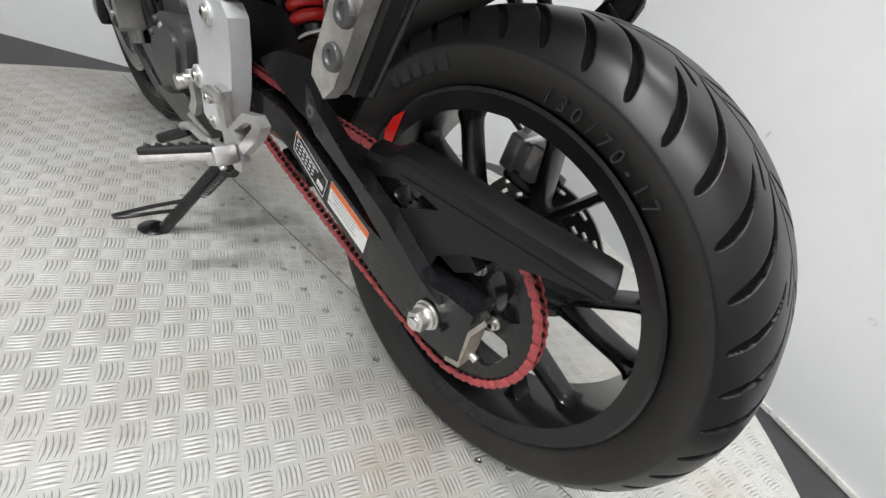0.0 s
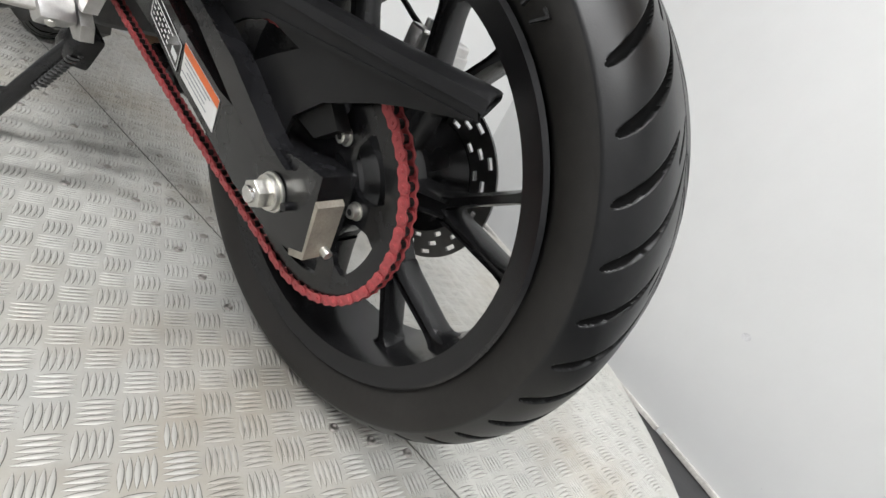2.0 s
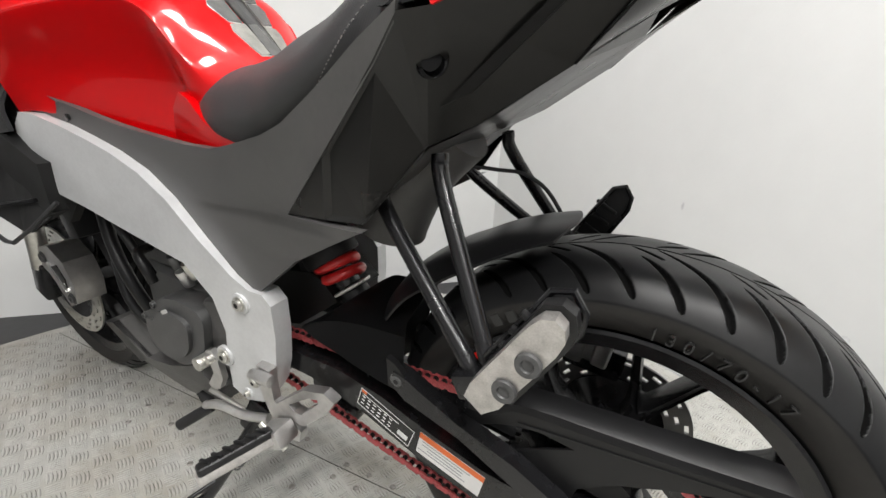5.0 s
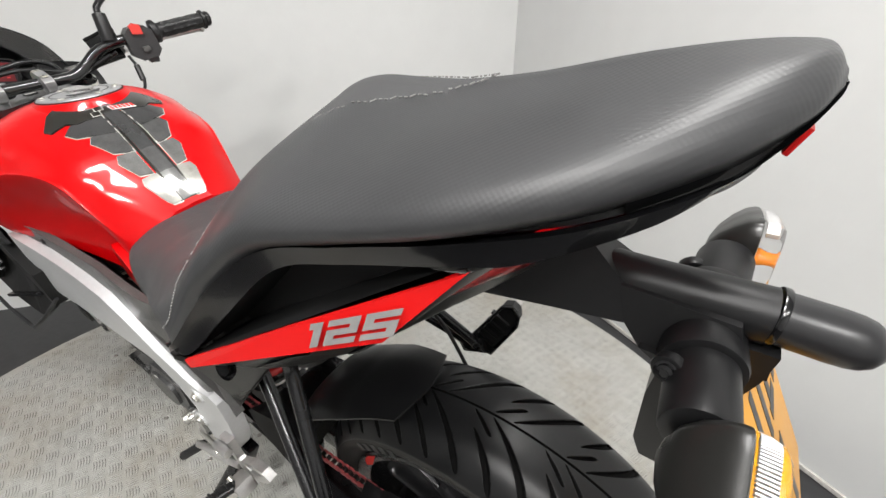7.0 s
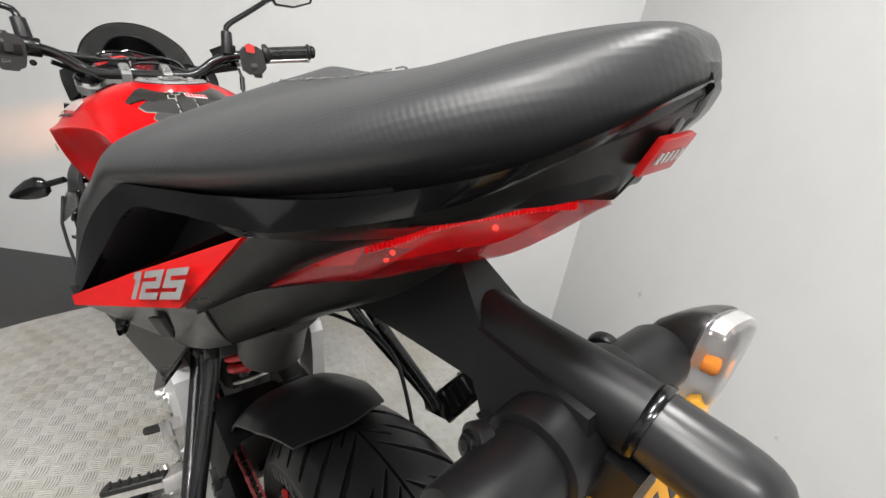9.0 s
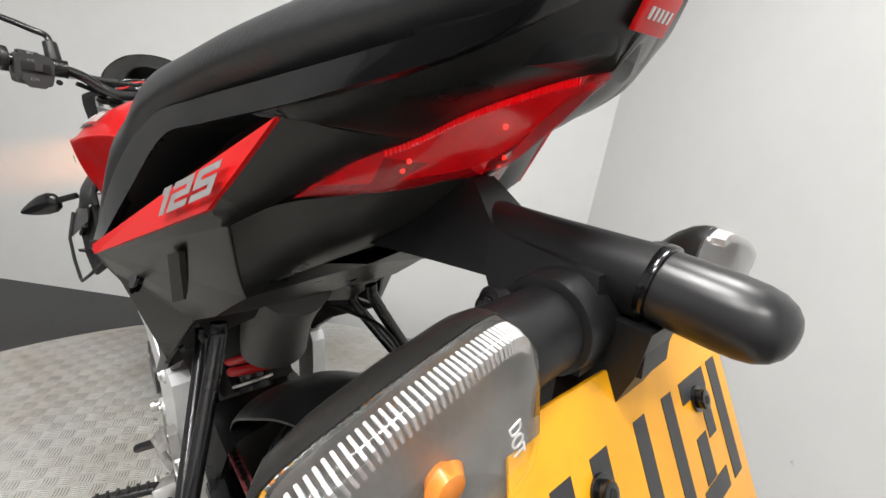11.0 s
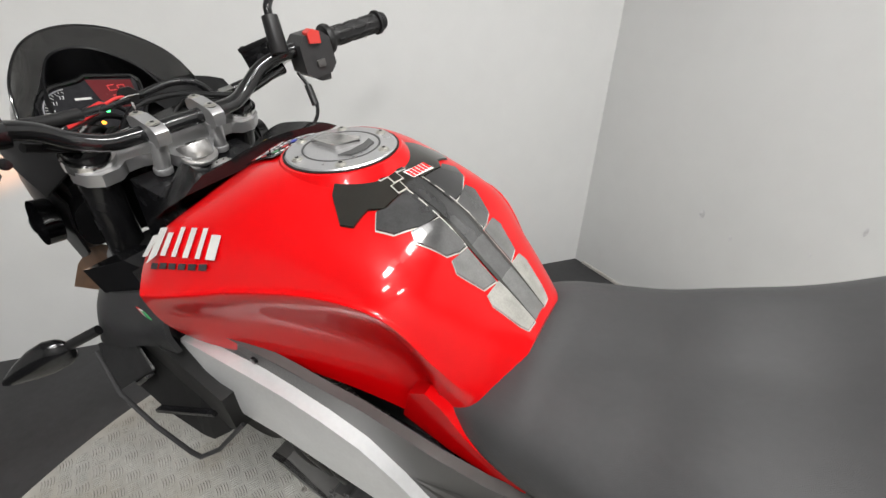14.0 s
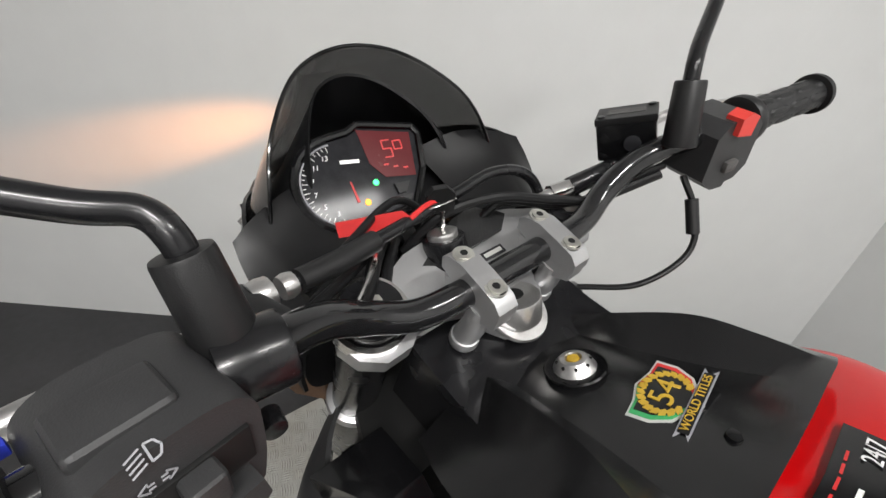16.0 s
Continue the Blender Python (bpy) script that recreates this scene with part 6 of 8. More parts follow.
for sgn in (-1, 1):
    for bx, by, bz in ((0.0850, 0.0410, 0.9235), (0.0800, 0.0420, 0.9175), (0.128, 0.010, 0.9460)):
        part("tail_bulb", lathe_bm([(0.0, -0.0018), (0.0013, -0.001), (0.0018, 0), (0.0013, 0.001), (0, 0.0018)], 12, "y", (bx, sgn * by, bz)), LENS_HOT, tail)

# ---- number plate holder, plate lamp, indicators ----
BEAM = [(0.1056, 0.916), (0.1324, 0.8940), (0.1395, 0.8690), (0.088, 0.8635), (0.024, 0.8560), (-0.040, 0.838), (-0.050, 0.850), (0.020, 0.885), (0.070, 0.905)]
CAP_BLACK = mat("smooth_black_end_cap", (0.016, 0.016, 0.017), 0.30, var=0.08, scale=30, spec=0.5, rvar=0.05)
holder = part("plate_holder", prism_bm(BEAM, lambda x, z: -0.009 - max(0, 0.916 - z) * 0.40, lambda x, z: 0.009 + max(0, 0.916 - z) * 0.40, 0.002), BLACK_MATT, bike, "black plastic number plate holder")
part("lamp_tube", tube_bm([(0.118, 0, 0.8860), (0.150, 0, 0.8850), (0.214, 0.002, 0.8840)], 0.0180, 40, 12), BLACK_MATT, holder)
part("tube_collar", cyl_bm((0.2135, 0.002, 0.8850), (0.2180, 0.002, 0.8845), 0.0186, 40, 0.0012), BLACK_GLOSS, holder)
part("tube_cap", moved(lathe_bm([(0.0, 0.0), (0.0166, 0.0), (0.0165, 0.026), (0.0159, 0.034), (0.0146, 0.0395), (0.0120, 0.0440), (0.0082, 0.0470), (0.0040, 0.0484), (0.0, 0.0487)], 48, "x"), basis((0.2180, 0.002, 0.8845), (1, 0.01, -0.085), (0, 1, 0))), CAP_BLACK, holder)
part("saddle", prism_bm([(0.132, 0.893), (0.200, 0.888), (0.206, 0.868), (0.206, 0.846), (0.190, 0.842), (0.168, 0.852), (0.152, 0.856), (0.139, 0.870)], lambda x, z: -0.020 - max(0, 0.893 - z) * 0.32, lambda x, z: 0.020 + max(0, 0.893 - z) * 0.32, 0.005, segs=3), BLACK_MATT, holder)
part("lower_body", prism_bm([(0.190, 0.870), (0.224, 0.868), (0.221, 0.845), (0.206, 0.80), (0.205, 0.74), (0.200, 0.70), (0.190, 0.72), (0.186, 0.79)], -0.015, 0.015, 0.006), BLACK_MATT, holder)
part("flap", prism_bm([(0.152, 0.860), (0.1666, 0.850), (0.1630, 0.820), (0.1639, 0.769), (0.171, 0.751), (0.190, 0.7495), (0.196, 0.800), (0.196, 0.856)], -0.036, 0.036, 0.006), BLACK_MATT, holder)
part("collar_tab", prism_bm([(0.2125, 0.868), (0.222, 0.866), (0.2235, 0.846), (0.2140, 0.843)], -0.013, 0.013, 0.002), BLACK_MATT, holder)
pm = basis((0.2545, 0.009, 0.7500), (0, 1, -0.05), (-0.46, 0, 0.89))
plate = part("number_plate", box_bm((0.216, 0.205, 0.003), pm, 0.001), PLATE_YELLOW, holder, "yellow rear number plate with dark characters")
for k, (dx, dy, w, h) in enumerate(((-0.078, 0.038, 0.014, 0.072), (-0.050, 0.038, 0.014, 0.072), (-0.012, 0.038, 0.012, 0.072), (0.020, 0.038, 0.012, 0.072), (0.055, 0.068, 0.036, 0.012), (0.066, 0.050, 0.012, 0.030), (0.050, 0.028, 0.014, 0.026), (0.055, 0.008, 0.036, 0.012), (0.088, 0.038, 0.014, 0.072), (-0.06, -0.055, 0.014, 0.072), (-0.01, -0.055, 0.014, 0.072), (0.04, -0.055, 0.014, 0.072))):
    part("plate_bar", box_bm((w, h, 0.0003), pm @ Matrix.Translation((dx, dy, 0.0017)), 0), PLATE_BLACK, plate, smooth=False)
for dx, dy, mm_ in ((0.055, 0.060, BLACK_GLOSS), (-0.055, 0.060, BLACK_GLOSS), (-0.004, -0.02, AMBER)):
    bolt("plate_bolt", pm @ V(dx, dy, 0.0018), pm.to_3x3() @ V(0, 0, 1), mm_, plate, 0.0055, 0.006)


def closed_line(pts, n):
    """n points on a smooth closed curve through pts."""
    wrap = spline(pts[-2:] + pts + pts[:2], (len(pts) + 3) * 12 + 1)
    ring = wrap[24:24 + len(pts) * 12]
    return [ring[int(i * len(ring) / n)] for i in range(n)]


IND_LINE = [(0.168, 0.871, 0), (0.142, 0.884, 0), (0.120, 0.8905, 0), (0.102, 0.8950, 0), (0.094, 0.8940, 0), (0.0865, 0.885, 0), (0.082, 0.866, 0), (0.0785, 0.845, 0), (0.082, 0.834, 0), (0.093, 0.827, 0), (0.118, 0.829, 0), (0.148, 0.848, 0)]
IND_MID = V(0.114, 0.860, 0)


def indicator_rings(steps):
    """A body of rings that follow the lens outline; each step: (x, share of the outline, shift outwards)."""
    b = bmesh.new()
    rings = []
    for x, share, shift in steps:
        rings.append([b.verts.new((x, -(IND_MID.x + (p.x - IND_MID.x) * share + shift), IND_MID.y + (p.y - IND_MID.y) * share)) for p in closed_line(IND_LINE, 60)])
    for r0, r1 in zip(rings, rings[1:]):
        for k in range(len(r0)):
            b.faces.new((r0[k], r0[(k + 1) % len(r0)], r1[(k + 1) % len(r0)], r1[k]))
    b.faces.new(rings[0])
    b.faces.new(rings[-1][::-1])
    return b


for sgn in (-1, 1):
    flip = (lambda q: q) if sgn < 0 else (lambda q: moved(mirrored(q), Matrix.Translation((-0.002, -0.004, 0.001))))
    stalk = part("indicator_mount", flip(cyl_bm((0.186, -0.015, 0.862), (0.191, -0.086, 0.864), 0.0195, 36, 0.003)), BLACK_MATT, holder)
    part("mount_ear", flip(cyl_bm((0.172, -0.050, 0.870), (0.170, -0.0575, 0.871), 0.0095, 24, 0.0015)), BLACK_MATT, stalk)
    part("mount_bolt", flip(hexbolt_bm((0.170, -0.0575, 0.871), (-0.2, -0.8, 0.3), 0.005, 0.004)), [BLACK_GLOSS, SCOOP], stalk)
    part("mount_collar", flip(cyl_bm((0.184, -0.008, 0.863), (0.1872, -0.040, 0.8635), 0.0240, 40, 0.004)), BLACK_MATT, stalk)
    ind = part("rear_indicator", flip(indicator_rings([(0.207, 1.0, 0), (0.204, 1.0, 0), (0.198, 0.945, -0.001), (0.190, 0.79, -0.004), (0.182, 0.55, -0.007), (0.177, 0.28, -0.009), (0.1755, 0.07, -0.010)])), TAIL_SATIN, bike, "black rear indicator with a clear ribbed lens")
    part("indicator_reflector", flip(indicator_rings([(0.2065, 0.80, 0), (0.2078, 0.93, 0)])), REFLECTOR, ind)
    o = part("lens", flip(indicator_rings([(0.2072, 0.985, 0), (0.2140, 0.975, 0), (0.2190, 0.93, 0), (0.2220, 0.82, 0), (0.2232, 0.55, 0)])), LENS_CLEAR, ind, "clear lens")
    o.visible_shadow = False
    part("bulb", flip(lathe_bm([(0.0, -0.007), (0.005, -0.0055), (0.0072, 0.0), (0.005, 0.0055), (0.0, 0.007)], 20, "x", (0.2120, -0.122, 0.8550))), AMBER, ind, "amber bulb")
    edge = spline([(0.162, 0.8705, 0), (0.140, 0.8810, 0), (0.118, 0.8875, 0), (0.100, 0.8918, 0), (0.093, 0.8900, 0)], 44)
    for k in range(43):
        d = (edge[k + 1] - edge[k]).normalized()
        part("lens_rib", flip(moved(box_bm((0.008, 0.0011, 0.0050), None, 0.0004), basis((0.2135, -edge[k].x, edge[k].y - 0.0020), (1, 0, 0), (0, -d.x, d.y)))), LENS_RIB, ind, smooth=False)
    if sgn < 0:
        part("lens_mark", moved(text_bm("DOT", 0.0072, 0.0002), basis((0.2235, -0.100, 0.862), (0, 0.34, -0.94), (0, 0.94, 0.34))), WHITE_INK, ind, smooth=False)
# the number on the stripe, in slanted block figures
NUMBER_GREY = mat("grey_number_print", (0.26, 0.255, 0.25), 0.4, 0.2, var=0.12, scale=90)


def block_digit(bars, x0, m, slant=0.55):
    b = None
    for u0, v0, u1, v1 in bars:
        q = prism_bm([(x0 + u0 + slant * v0, v0), (x0 + u1 + slant * v0, v0), (x0 + u1 + slant * v1, v1), (x0 + u0 + slant * v1, v1)], -0.0003, 0.0003, 0)
        b = merge(b, q)
    return moved(b, m @ Matrix.Scale(0.0158, 4) @ Matrix(((1.60, 0, 0, 0), (0, 0, 1, 0), (0, 20, 0, 0), (0, 0, 0, 1))))


numm = basis((-0.0265, -0.1530, 0.8775), (0.891, 0.282, 0.355), (-0.41, 0.165, 0.90)) @ Matrix.Translation((0, 0, 0.0022))
ONE = [(0.16, 0, 0.44, 1), (0.0, 0.74, 0.16, 1)]
TWO = [(0, 0.76, 1, 1), (0.72, 0.60, 1, 0.76), (0, 0.38, 1, 0.62), (0, 0.24, 0.28, 0.38), (0, 0, 1, 0.24)]
FIVE = [(0, 0.76, 1, 1), (0, 0.62, 0.28, 0.76), (0, 0.38, 1, 0.62), (0.72, 0.24, 1, 0.38), (0, 0, 1, 0.24)]
for bars, x0 in ((ONE, 0.0), (TWO, 0.62), (FIVE, 1.78)):
    part("number_decal", block_digit(bars, x0, numm), NUMBER_GREY, tail, "silver slanted figure of the number 125", smooth=False)
# seam across the front of the raised pillion seat
seam_pts = [seat_at(-0.205, f) for f in (0.68, 0.75, 0.82, 0.88, 0.94, 1.0)]
seam_pts = [p + V(-0.0006, 0, 0.0006) for p in seam_pts] + [V(p.x - 0.0006, -p.y, p.z + 0.0006) for p in seam_pts[-2::-1]]
for d in (0.0, 0.003):
    part("seat_seam", tube_bm([p + V(d, 0, d * 1.2) for p in seam_pts], 0.0005, 6, 40), SEAT_PLAIN, seat)


# ---- front end ----
def both(name, make, material, parent, label="", smooth=True):
    """A part and its mirror image on the far side."""
    return [part(name, make(), material, parent, label, smooth), part(name, mirrored(make()), material, parent, label, smooth)]


RAKE = V(-0.347, 0, -0.938)
FORK_TOP = V(-1.083, -0.112, 0.930)


def fork_at(z, y=-0.112):
    k = (z - FORK_TOP.z) / RAKE.z
    p = FORK_TOP + RAKE * k
    return V(p.x, y, z)


# top yoke
yoke_m = basis((-1.070, 0, 0.908), (0, 1, 0), (-1, 0, 0.42))
yoke_half = [(0.0, -0.050), (0.018, -0.046), (0.030, -0.030), (0.036, -0.012), (0.062, -0.004), (0.082, -0.004), (0.096, -0.014), (0.118, -0.015), (0.134, -0.004), (0.141, 0.014), (0.135, 0.032), (0.118, 0.043), (0.096, 0.040), (0.080, 0.046), (0.058, 0.056), (0.030, 0.060)]
yoke_out = yoke_half + [(-u, v) for u, v in yoke_half[::-1] if u > 0]
YOKE = mat("cast_yoke_aluminium", (0.45, 0.45, 0.455), 0.34, 0.75, var=0.04, scale=30, rvar=0.03)
yoke = part("top_yoke", moved(prism_bm(yoke_out, -0.012, 0.008, 0.003, segs=2), yoke_m @ FLAT), YOKE, bike, "cast silver top yoke holding forks and handlebar")
for s in (-1, 1):
    c = V(FORK_TOP.x, s * 0.112, FORK_TOP.z)
    part("fork_cap", cyl_bm(c + RAKE * 0.010, c - RAKE * 0.006, 0.0235, 36, 0.003), ALU, yoke)
    part("fork_cap_ring", moved(lathe_bm([(0.026, -0.012), (0.030, -0.012), (0.030, 0.003), (0.026, 0.003)], 40, "z", closed=True), basis(c, (0, 1, 0), (-0.907, 0, 0.42))), CHROME, yoke)
    part("fork_cap_nut", cyl_bm(c, c - RAKE * 0.013, 0.011, 6, 0.001), ZINC, yoke)
part("stem_nut", cyl_bm((-1.0385, 0, 0.890), (-1.0440, 0, 0.9120), 0.0225, 40, 0.003), ALU, yoke)
part("stem_washer", moved(lathe_bm([(0.011, 0), (0.026, 0), (0.027, 0.003), (0.026, 0.0055), (0.011, 0.0055)], 40, "z", closed=True), basis((-1.0385, 0, 0.894), (0, 1, 0), (-0.907, 0, 0.42))), ALU, yoke)
part("stem_bore", cyl_bm((-1.0438, 0, 0.9110), (-1.0442, 0, 0.9128), 0.0080, 24, 0), SCOOP, yoke)

# handlebar clamps
for s in (-1, 1):
    cy = s * 0.0415 - 0.0025
    cl = part("handlebar_clamp", prism_bm([(-1.071, 0.946), (-1.070, 0.936), (-1.058, 0.929), (-1.030, 0.924), (-1.017, 0.928), (-1.015, 0.937), (-1.026, 0.937), (-1.062, 0.944)], cy - 0.0086, cy + 0.0086, 0.003, segs=3), YOKE, bike, "silver two-bolt handlebar clamp")
    part("clamp_post", tube_bm([(-1.050, cy * 1.10, 0.892), (-1.042, cy * 1.05, 0.910), (-1.036, cy, 0.932)], 0.0105, 24, 8), YOKE, cl)
    part("post_foot", cyl_bm((-1.0515, cy * 1.10, 0.884), (-1.0490, cy * 1.10, 0.894), 0.0125, 28, 0.003), YOKE, cl)
    part("clamp_cap", prism_bm([(-1.0735, 0.951), (-1.0725, 0.961), (-1.066, 0.9650), (-1.052, 0.9655), (-1.032, 0.9590), (-1.018, 0.9535), (-1.0125, 0.946), (-1.014, 0.937), (-1.024, 0.9375), (-1.062, 0.9445)], s * 0.0415 - 0.0025 - 0.0092, s * 0.0415 - 0.0025 + 0.0092, 0.0035, segs=3), YOKE, cl)
    for x, z in ((-1.0600, 0.9650), (-1.0265, 0.9565)):
        part("bolt_recess", cyl_bm((x, s * 0.0415 - 0.0025, z - 0.002), (x + 0.0002, s * 0.0415 - 0.0025, z + 0.0009), 0.0078, 24, 0.0004), BLACK_SATIN, cl)
        bolt("clamp_bolt", (x, s * 0.0415 - 0.0025, z), (0.16, 0, 1), ZINC, cl, 0.0062, 0.0028)

# handlebar
BAR = mat("black_lacquered_bar", (0.012, 0.012, 0.013), 0.16, 0.2, var=0.1, scale=40, coat=0.6)
half_bar = [(-1.047, 0, 0.943), (-1.047, 0.06, 0.943), (-1.050, 0.095, 0.945), (-1.055, 0.125, 0.958), (-1.050, 0.155, 0.980), (-1.040, 0.185, 0.992), (-1.028, 0.215, 0.998), (-1.010, 0.29, 1.006), (-0.987, 0.389, 1.016)]
full_bar = [(x, -y, z) for x, y, z in half_bar[::-1]] + half_bar[1:]
hb = part("handlebar", tube_bm(full_bar, 0.0112, 20, 120), BAR, bike, "glossy black tubular handlebar")


def on_bar(y, s):
    ys = [p[1] for p in half_bar]
    return V(float(np.interp(y, ys, [p[0] for p in half_bar])), s * y, float(np.interp(y, ys, [p[2] for p in half_bar])))


def knurl_grip(s):
    p0, p1 = on_bar(0.282, s), on_bar(0.394, s)
    ax = (p1 - p0).normalized()
    up = (V(0, 0, 1) - ax * ax.z).normalized()
    sd = ax.cross(up)
    b = bmesh.new()
    rings = []
    n, m = 150, 80
    for i in range(n):
        f = i / (n - 1)
        ring = []
        for k in range(m):
            a = 2 * math.pi * k / m
            r = 0.0158
            if f < 0.05:
                r = 0.0195 - 0.002 * f / 0.05
            elif f > 0.93:
                r = 0.0205 if f < 0.985 else 0.017
            elif 0.12 < f < 0.90:
                # long lens-shaped ridges, staggered round the grip
                row = (a / (2 * math.pi) * 8) % 8
                along_ = (f * 3.6 + 0.5 * (int(row) % 2) + 0.25 * row / 8) % 1.0 - 0.5
                e = (along_ / 0.42) ** 2 + ((row % 1.0 - 0.5) / 0.30) ** 2
                r += 0.0011 * max(0.0, min(1.0, (1.15 - e) / 0.3))
            ring.append(b.verts.new(p0 + ax * ((p1 - p0).length * f) + (up * math.cos(a) + sd * math.sin(a)) * r))
        rings.append(ring)
    for r0, r1 in zip(rings, rings[1:]):
        for k in range(m):
            b.faces.new((r0[k], r0[(k + 1) % m], r1[(k + 1) % m], r1[k]))
    b.faces.new(rings[0][::-1])
    b.faces.new(rings[-1])
    return b


for s in (-1, 1):
    g = part("grip", knurl_grip(s), RUBBER_GRIP, hb, "black ribbed rubber grip")
    e0, e1 = on_bar(0.392, s), on_bar(0.402, s)
    part("bar_end", cyl_bm(e0, e0 + (e1 - e0) * 1.2, 0.0165, 28, 0.003), BLACK_SATIN, g)
    part("grip_flange", cyl_bm(on_bar(0.272, s), on_bar(0.284, s), 0.0245, 32, 0.004), RUBBER_GRIP, g)


# switch housings
def switch_bm(s, lo, hi, wide, tall, drop):
    """A rounded housing round the bar."""
    p0, p1 = on_bar(lo, s), on_bar(hi, s)
    ax = (p1 - p0).normalized()
    back = V(1, 0, 0) - ax * ax.x
    back.normalize()
    m = Matrix((ax, back, ax.cross(back) * (1 if ax.cross(back).z > 0 else -1))).transposed().to_4x4()
    m.translation = (p0 + p1) / 2 + V(0, 0, drop)
    return m, (p1 - p0).length


m, L = switch_bm(-1, 0.208, 0.270, 0, 0, -0.010)
sw = part("switch_housing", moved(prism_bm([(p.x, p.y) for p in closed_line([(-0.031, 0.008, 0), (-0.029, 0.020, 0), (-0.020, 0.028, 0), (0.0, 0.030, 0), (0.018, 0.028, 0), (0.029, 0.019, 0), (0.031, 0.0, 0), (0.029, -0.022, 0), (0.022, -0.034, 0), (-0.020, -0.035, 0), (-0.029, -0.020, 0)], 44)], -0.026, 0.026, 0.009, segs=4), m), SWITCH, bike, "dark grey switch housing with horn and lamp buttons")
part("lamp_rocker", moved(box_bm((0.034, 0.026, 0.010), Matrix.Translation((0.006, 0.002, 0.028)), 0.004, 3), m), SWITCH, sw)
part("button_slot", moved(box_bm((0.046, 0.004, 0.020), Matrix.Translation((-0.002, 0.0262, 0.001)), 0.001), m), SCOOP, sw)
part("turn_button", moved(box_bm((0.014, 0.014, 0.016), Matrix.Translation((-0.004, 0.031, 0.002)), 0.003, 3), m), SWITCH, sw, "grey turn signal button")
part("horn_button", moved(prism_bm([(-0.022, -0.014), (0.022, -0.014), (0.024, -0.026), (0.010, -0.040), (-0.012, -0.040), (-0.024, -0.026)], 0.022, 0.036, 0.003), m), SWITCH, sw, "grey horn button")


def symbol_line(pts, mm, width=0.0011):
    b = None
    for (x0, y0), (x1, y1) in zip(pts, pts[1:]):
        d = math.hypot(x1 - x0, y1 - y0)
        b = merge(b, moved(box_bm((d, width, 0.0005), None, 0), mm @ Matrix.Translation(((x0 + x1) / 2, (y0 + y1) / 2, 0)) @ Matrix.Rotation(math.atan2(y1 - y0, x1 - x0), 4, "Z")))
    return b


# printed pictograms, facing back and up
fs = m @ Matrix.Translation((0.006, 0.0262, 0.0294)) @ Matrix.Rotation(radians(-45), 4, "X") @ Matrix.Rotation(radians(180), 4, "Z") @ Matrix.Scale(0.9, 4)
bb = symbol_line([(0.001, 0.0035), (0.004, 0.003), (0.0055, 0), (0.004, -0.003), (0.001, -0.0035), (0.001, 0.0035)], fs, 0.0008)
for k in range(4):
    bb = merge(bb, symbol_line([(-0.0005, 0.003 - 0.002 * k), (-0.006, 0.001 - 0.002 * k)], fs, 0.0007))
part("lamp_symbol", bb, INK, sw, smooth=False)
fs2 = m @ Matrix.Translation((0.006, 0.0268, 0.0145)) @ Matrix.Rotation(radians(-90), 4, "X") @ Matrix.Rotation(radians(180), 4, "Z")
bb = None
for q in (-1, 1):
    bb = merge(bb, symbol_line([(q * 0.001, 0.001), (q * 0.003, 0.001), (q * 0.003, 0.0025), (q * 0.006, 0), (q * 0.003, -0.0025), (q * 0.003, -0.001), (q * 0.001, -0.001)], fs2, 0.0005))
part("turn_symbol", bb, INK, sw, smooth=False)
fs3 = m @ Matrix.Translation((0.004, 0.0366, -0.022)) @ Matrix.Rotation(radians(-90), 4, "X")
part("horn_symbol", symbol_line([(-0.006, 0.0015), (-0.001, 0.0015), (0.005, 0.003), (0.005, -0.003), (-0.001, -0.0015), (-0.006, -0.0015), (-0.006, 0.0015)], fs3, 0.0007), INK, sw, smooth=False)
part("blue_button", moved(box_bm((0.005, 0.005, 0.006), Matrix.Translation((0.033, -0.020, 0.018)), 0.001), m), BLUE, sw, "small blue switch tip")
pc = on_bar(0.195, -1)
part("lever_perch", moved(cyl_bm((-0.016, 0, 0), (0.016, 0, 0), 0.019, 28, 0.003), basis(pc, (0, -1, 0.12), (1, 0, 0))), BLACK_SATIN, sw)
part("perch_bolt", cyl_bm(pc + V(0.008, -0.004, -0.030), pc + V(0.020, -0.004, -0.030), 0.006, 16, 0.001), BLACK_SATIN, sw)
part("perch_arm", box_bm((0.05, 0.03, 0.016), pose(pc.x - 0.030, pc.y + 0.008, pc.z - 0.008, 0, 0, 20), 0.004), BLACK_SATIN, sw)

# clutch lever and cable
lev = part("clutch_lever", tube_bm([(-1.080, -0.205, 0.978), (-1.078, -0.25, 0.984), (-1.068, -0.30, 0.990), (-1.040, -0.375, 1.000), (-1.030, -0.40, 1.003)], 0.0068, 14, 30), ALU, bike, "silver clutch lever ahead of the grip")
part("lever_tip", lathe_bm([(0, -0.009), (0.006, -0.007), (0.009, 0), (0.006, 0.007), (0, 0.009)], 20, "y", at=(-1.030, -0.40, 1.003)), BLACK_SATIN, lev)
part("cable_adjuster", moved(lathe_bm([(0, -0.006), (0.010, -0.006), (0.011, 0), (0.010, 0.006), (0, 0.006)], 12, "x"), basis((-1.085, -0.176, 0.985), (-0.2, 1, -0.1), (1, 0, 0))), ALU, lev, "knurled silver cable adjuster")
part("cable_lock_ring", moved(lathe_bm([(0, -0.0045), (0.0075, -0.0045), (0.0085, 0), (0.0075, 0.0045), (0, 0.0045)], 14, "x"), basis((-1.088, -0.160, 0.982), (-0.2, 1, -0.1), (1, 0, 0))), ALU, lev)
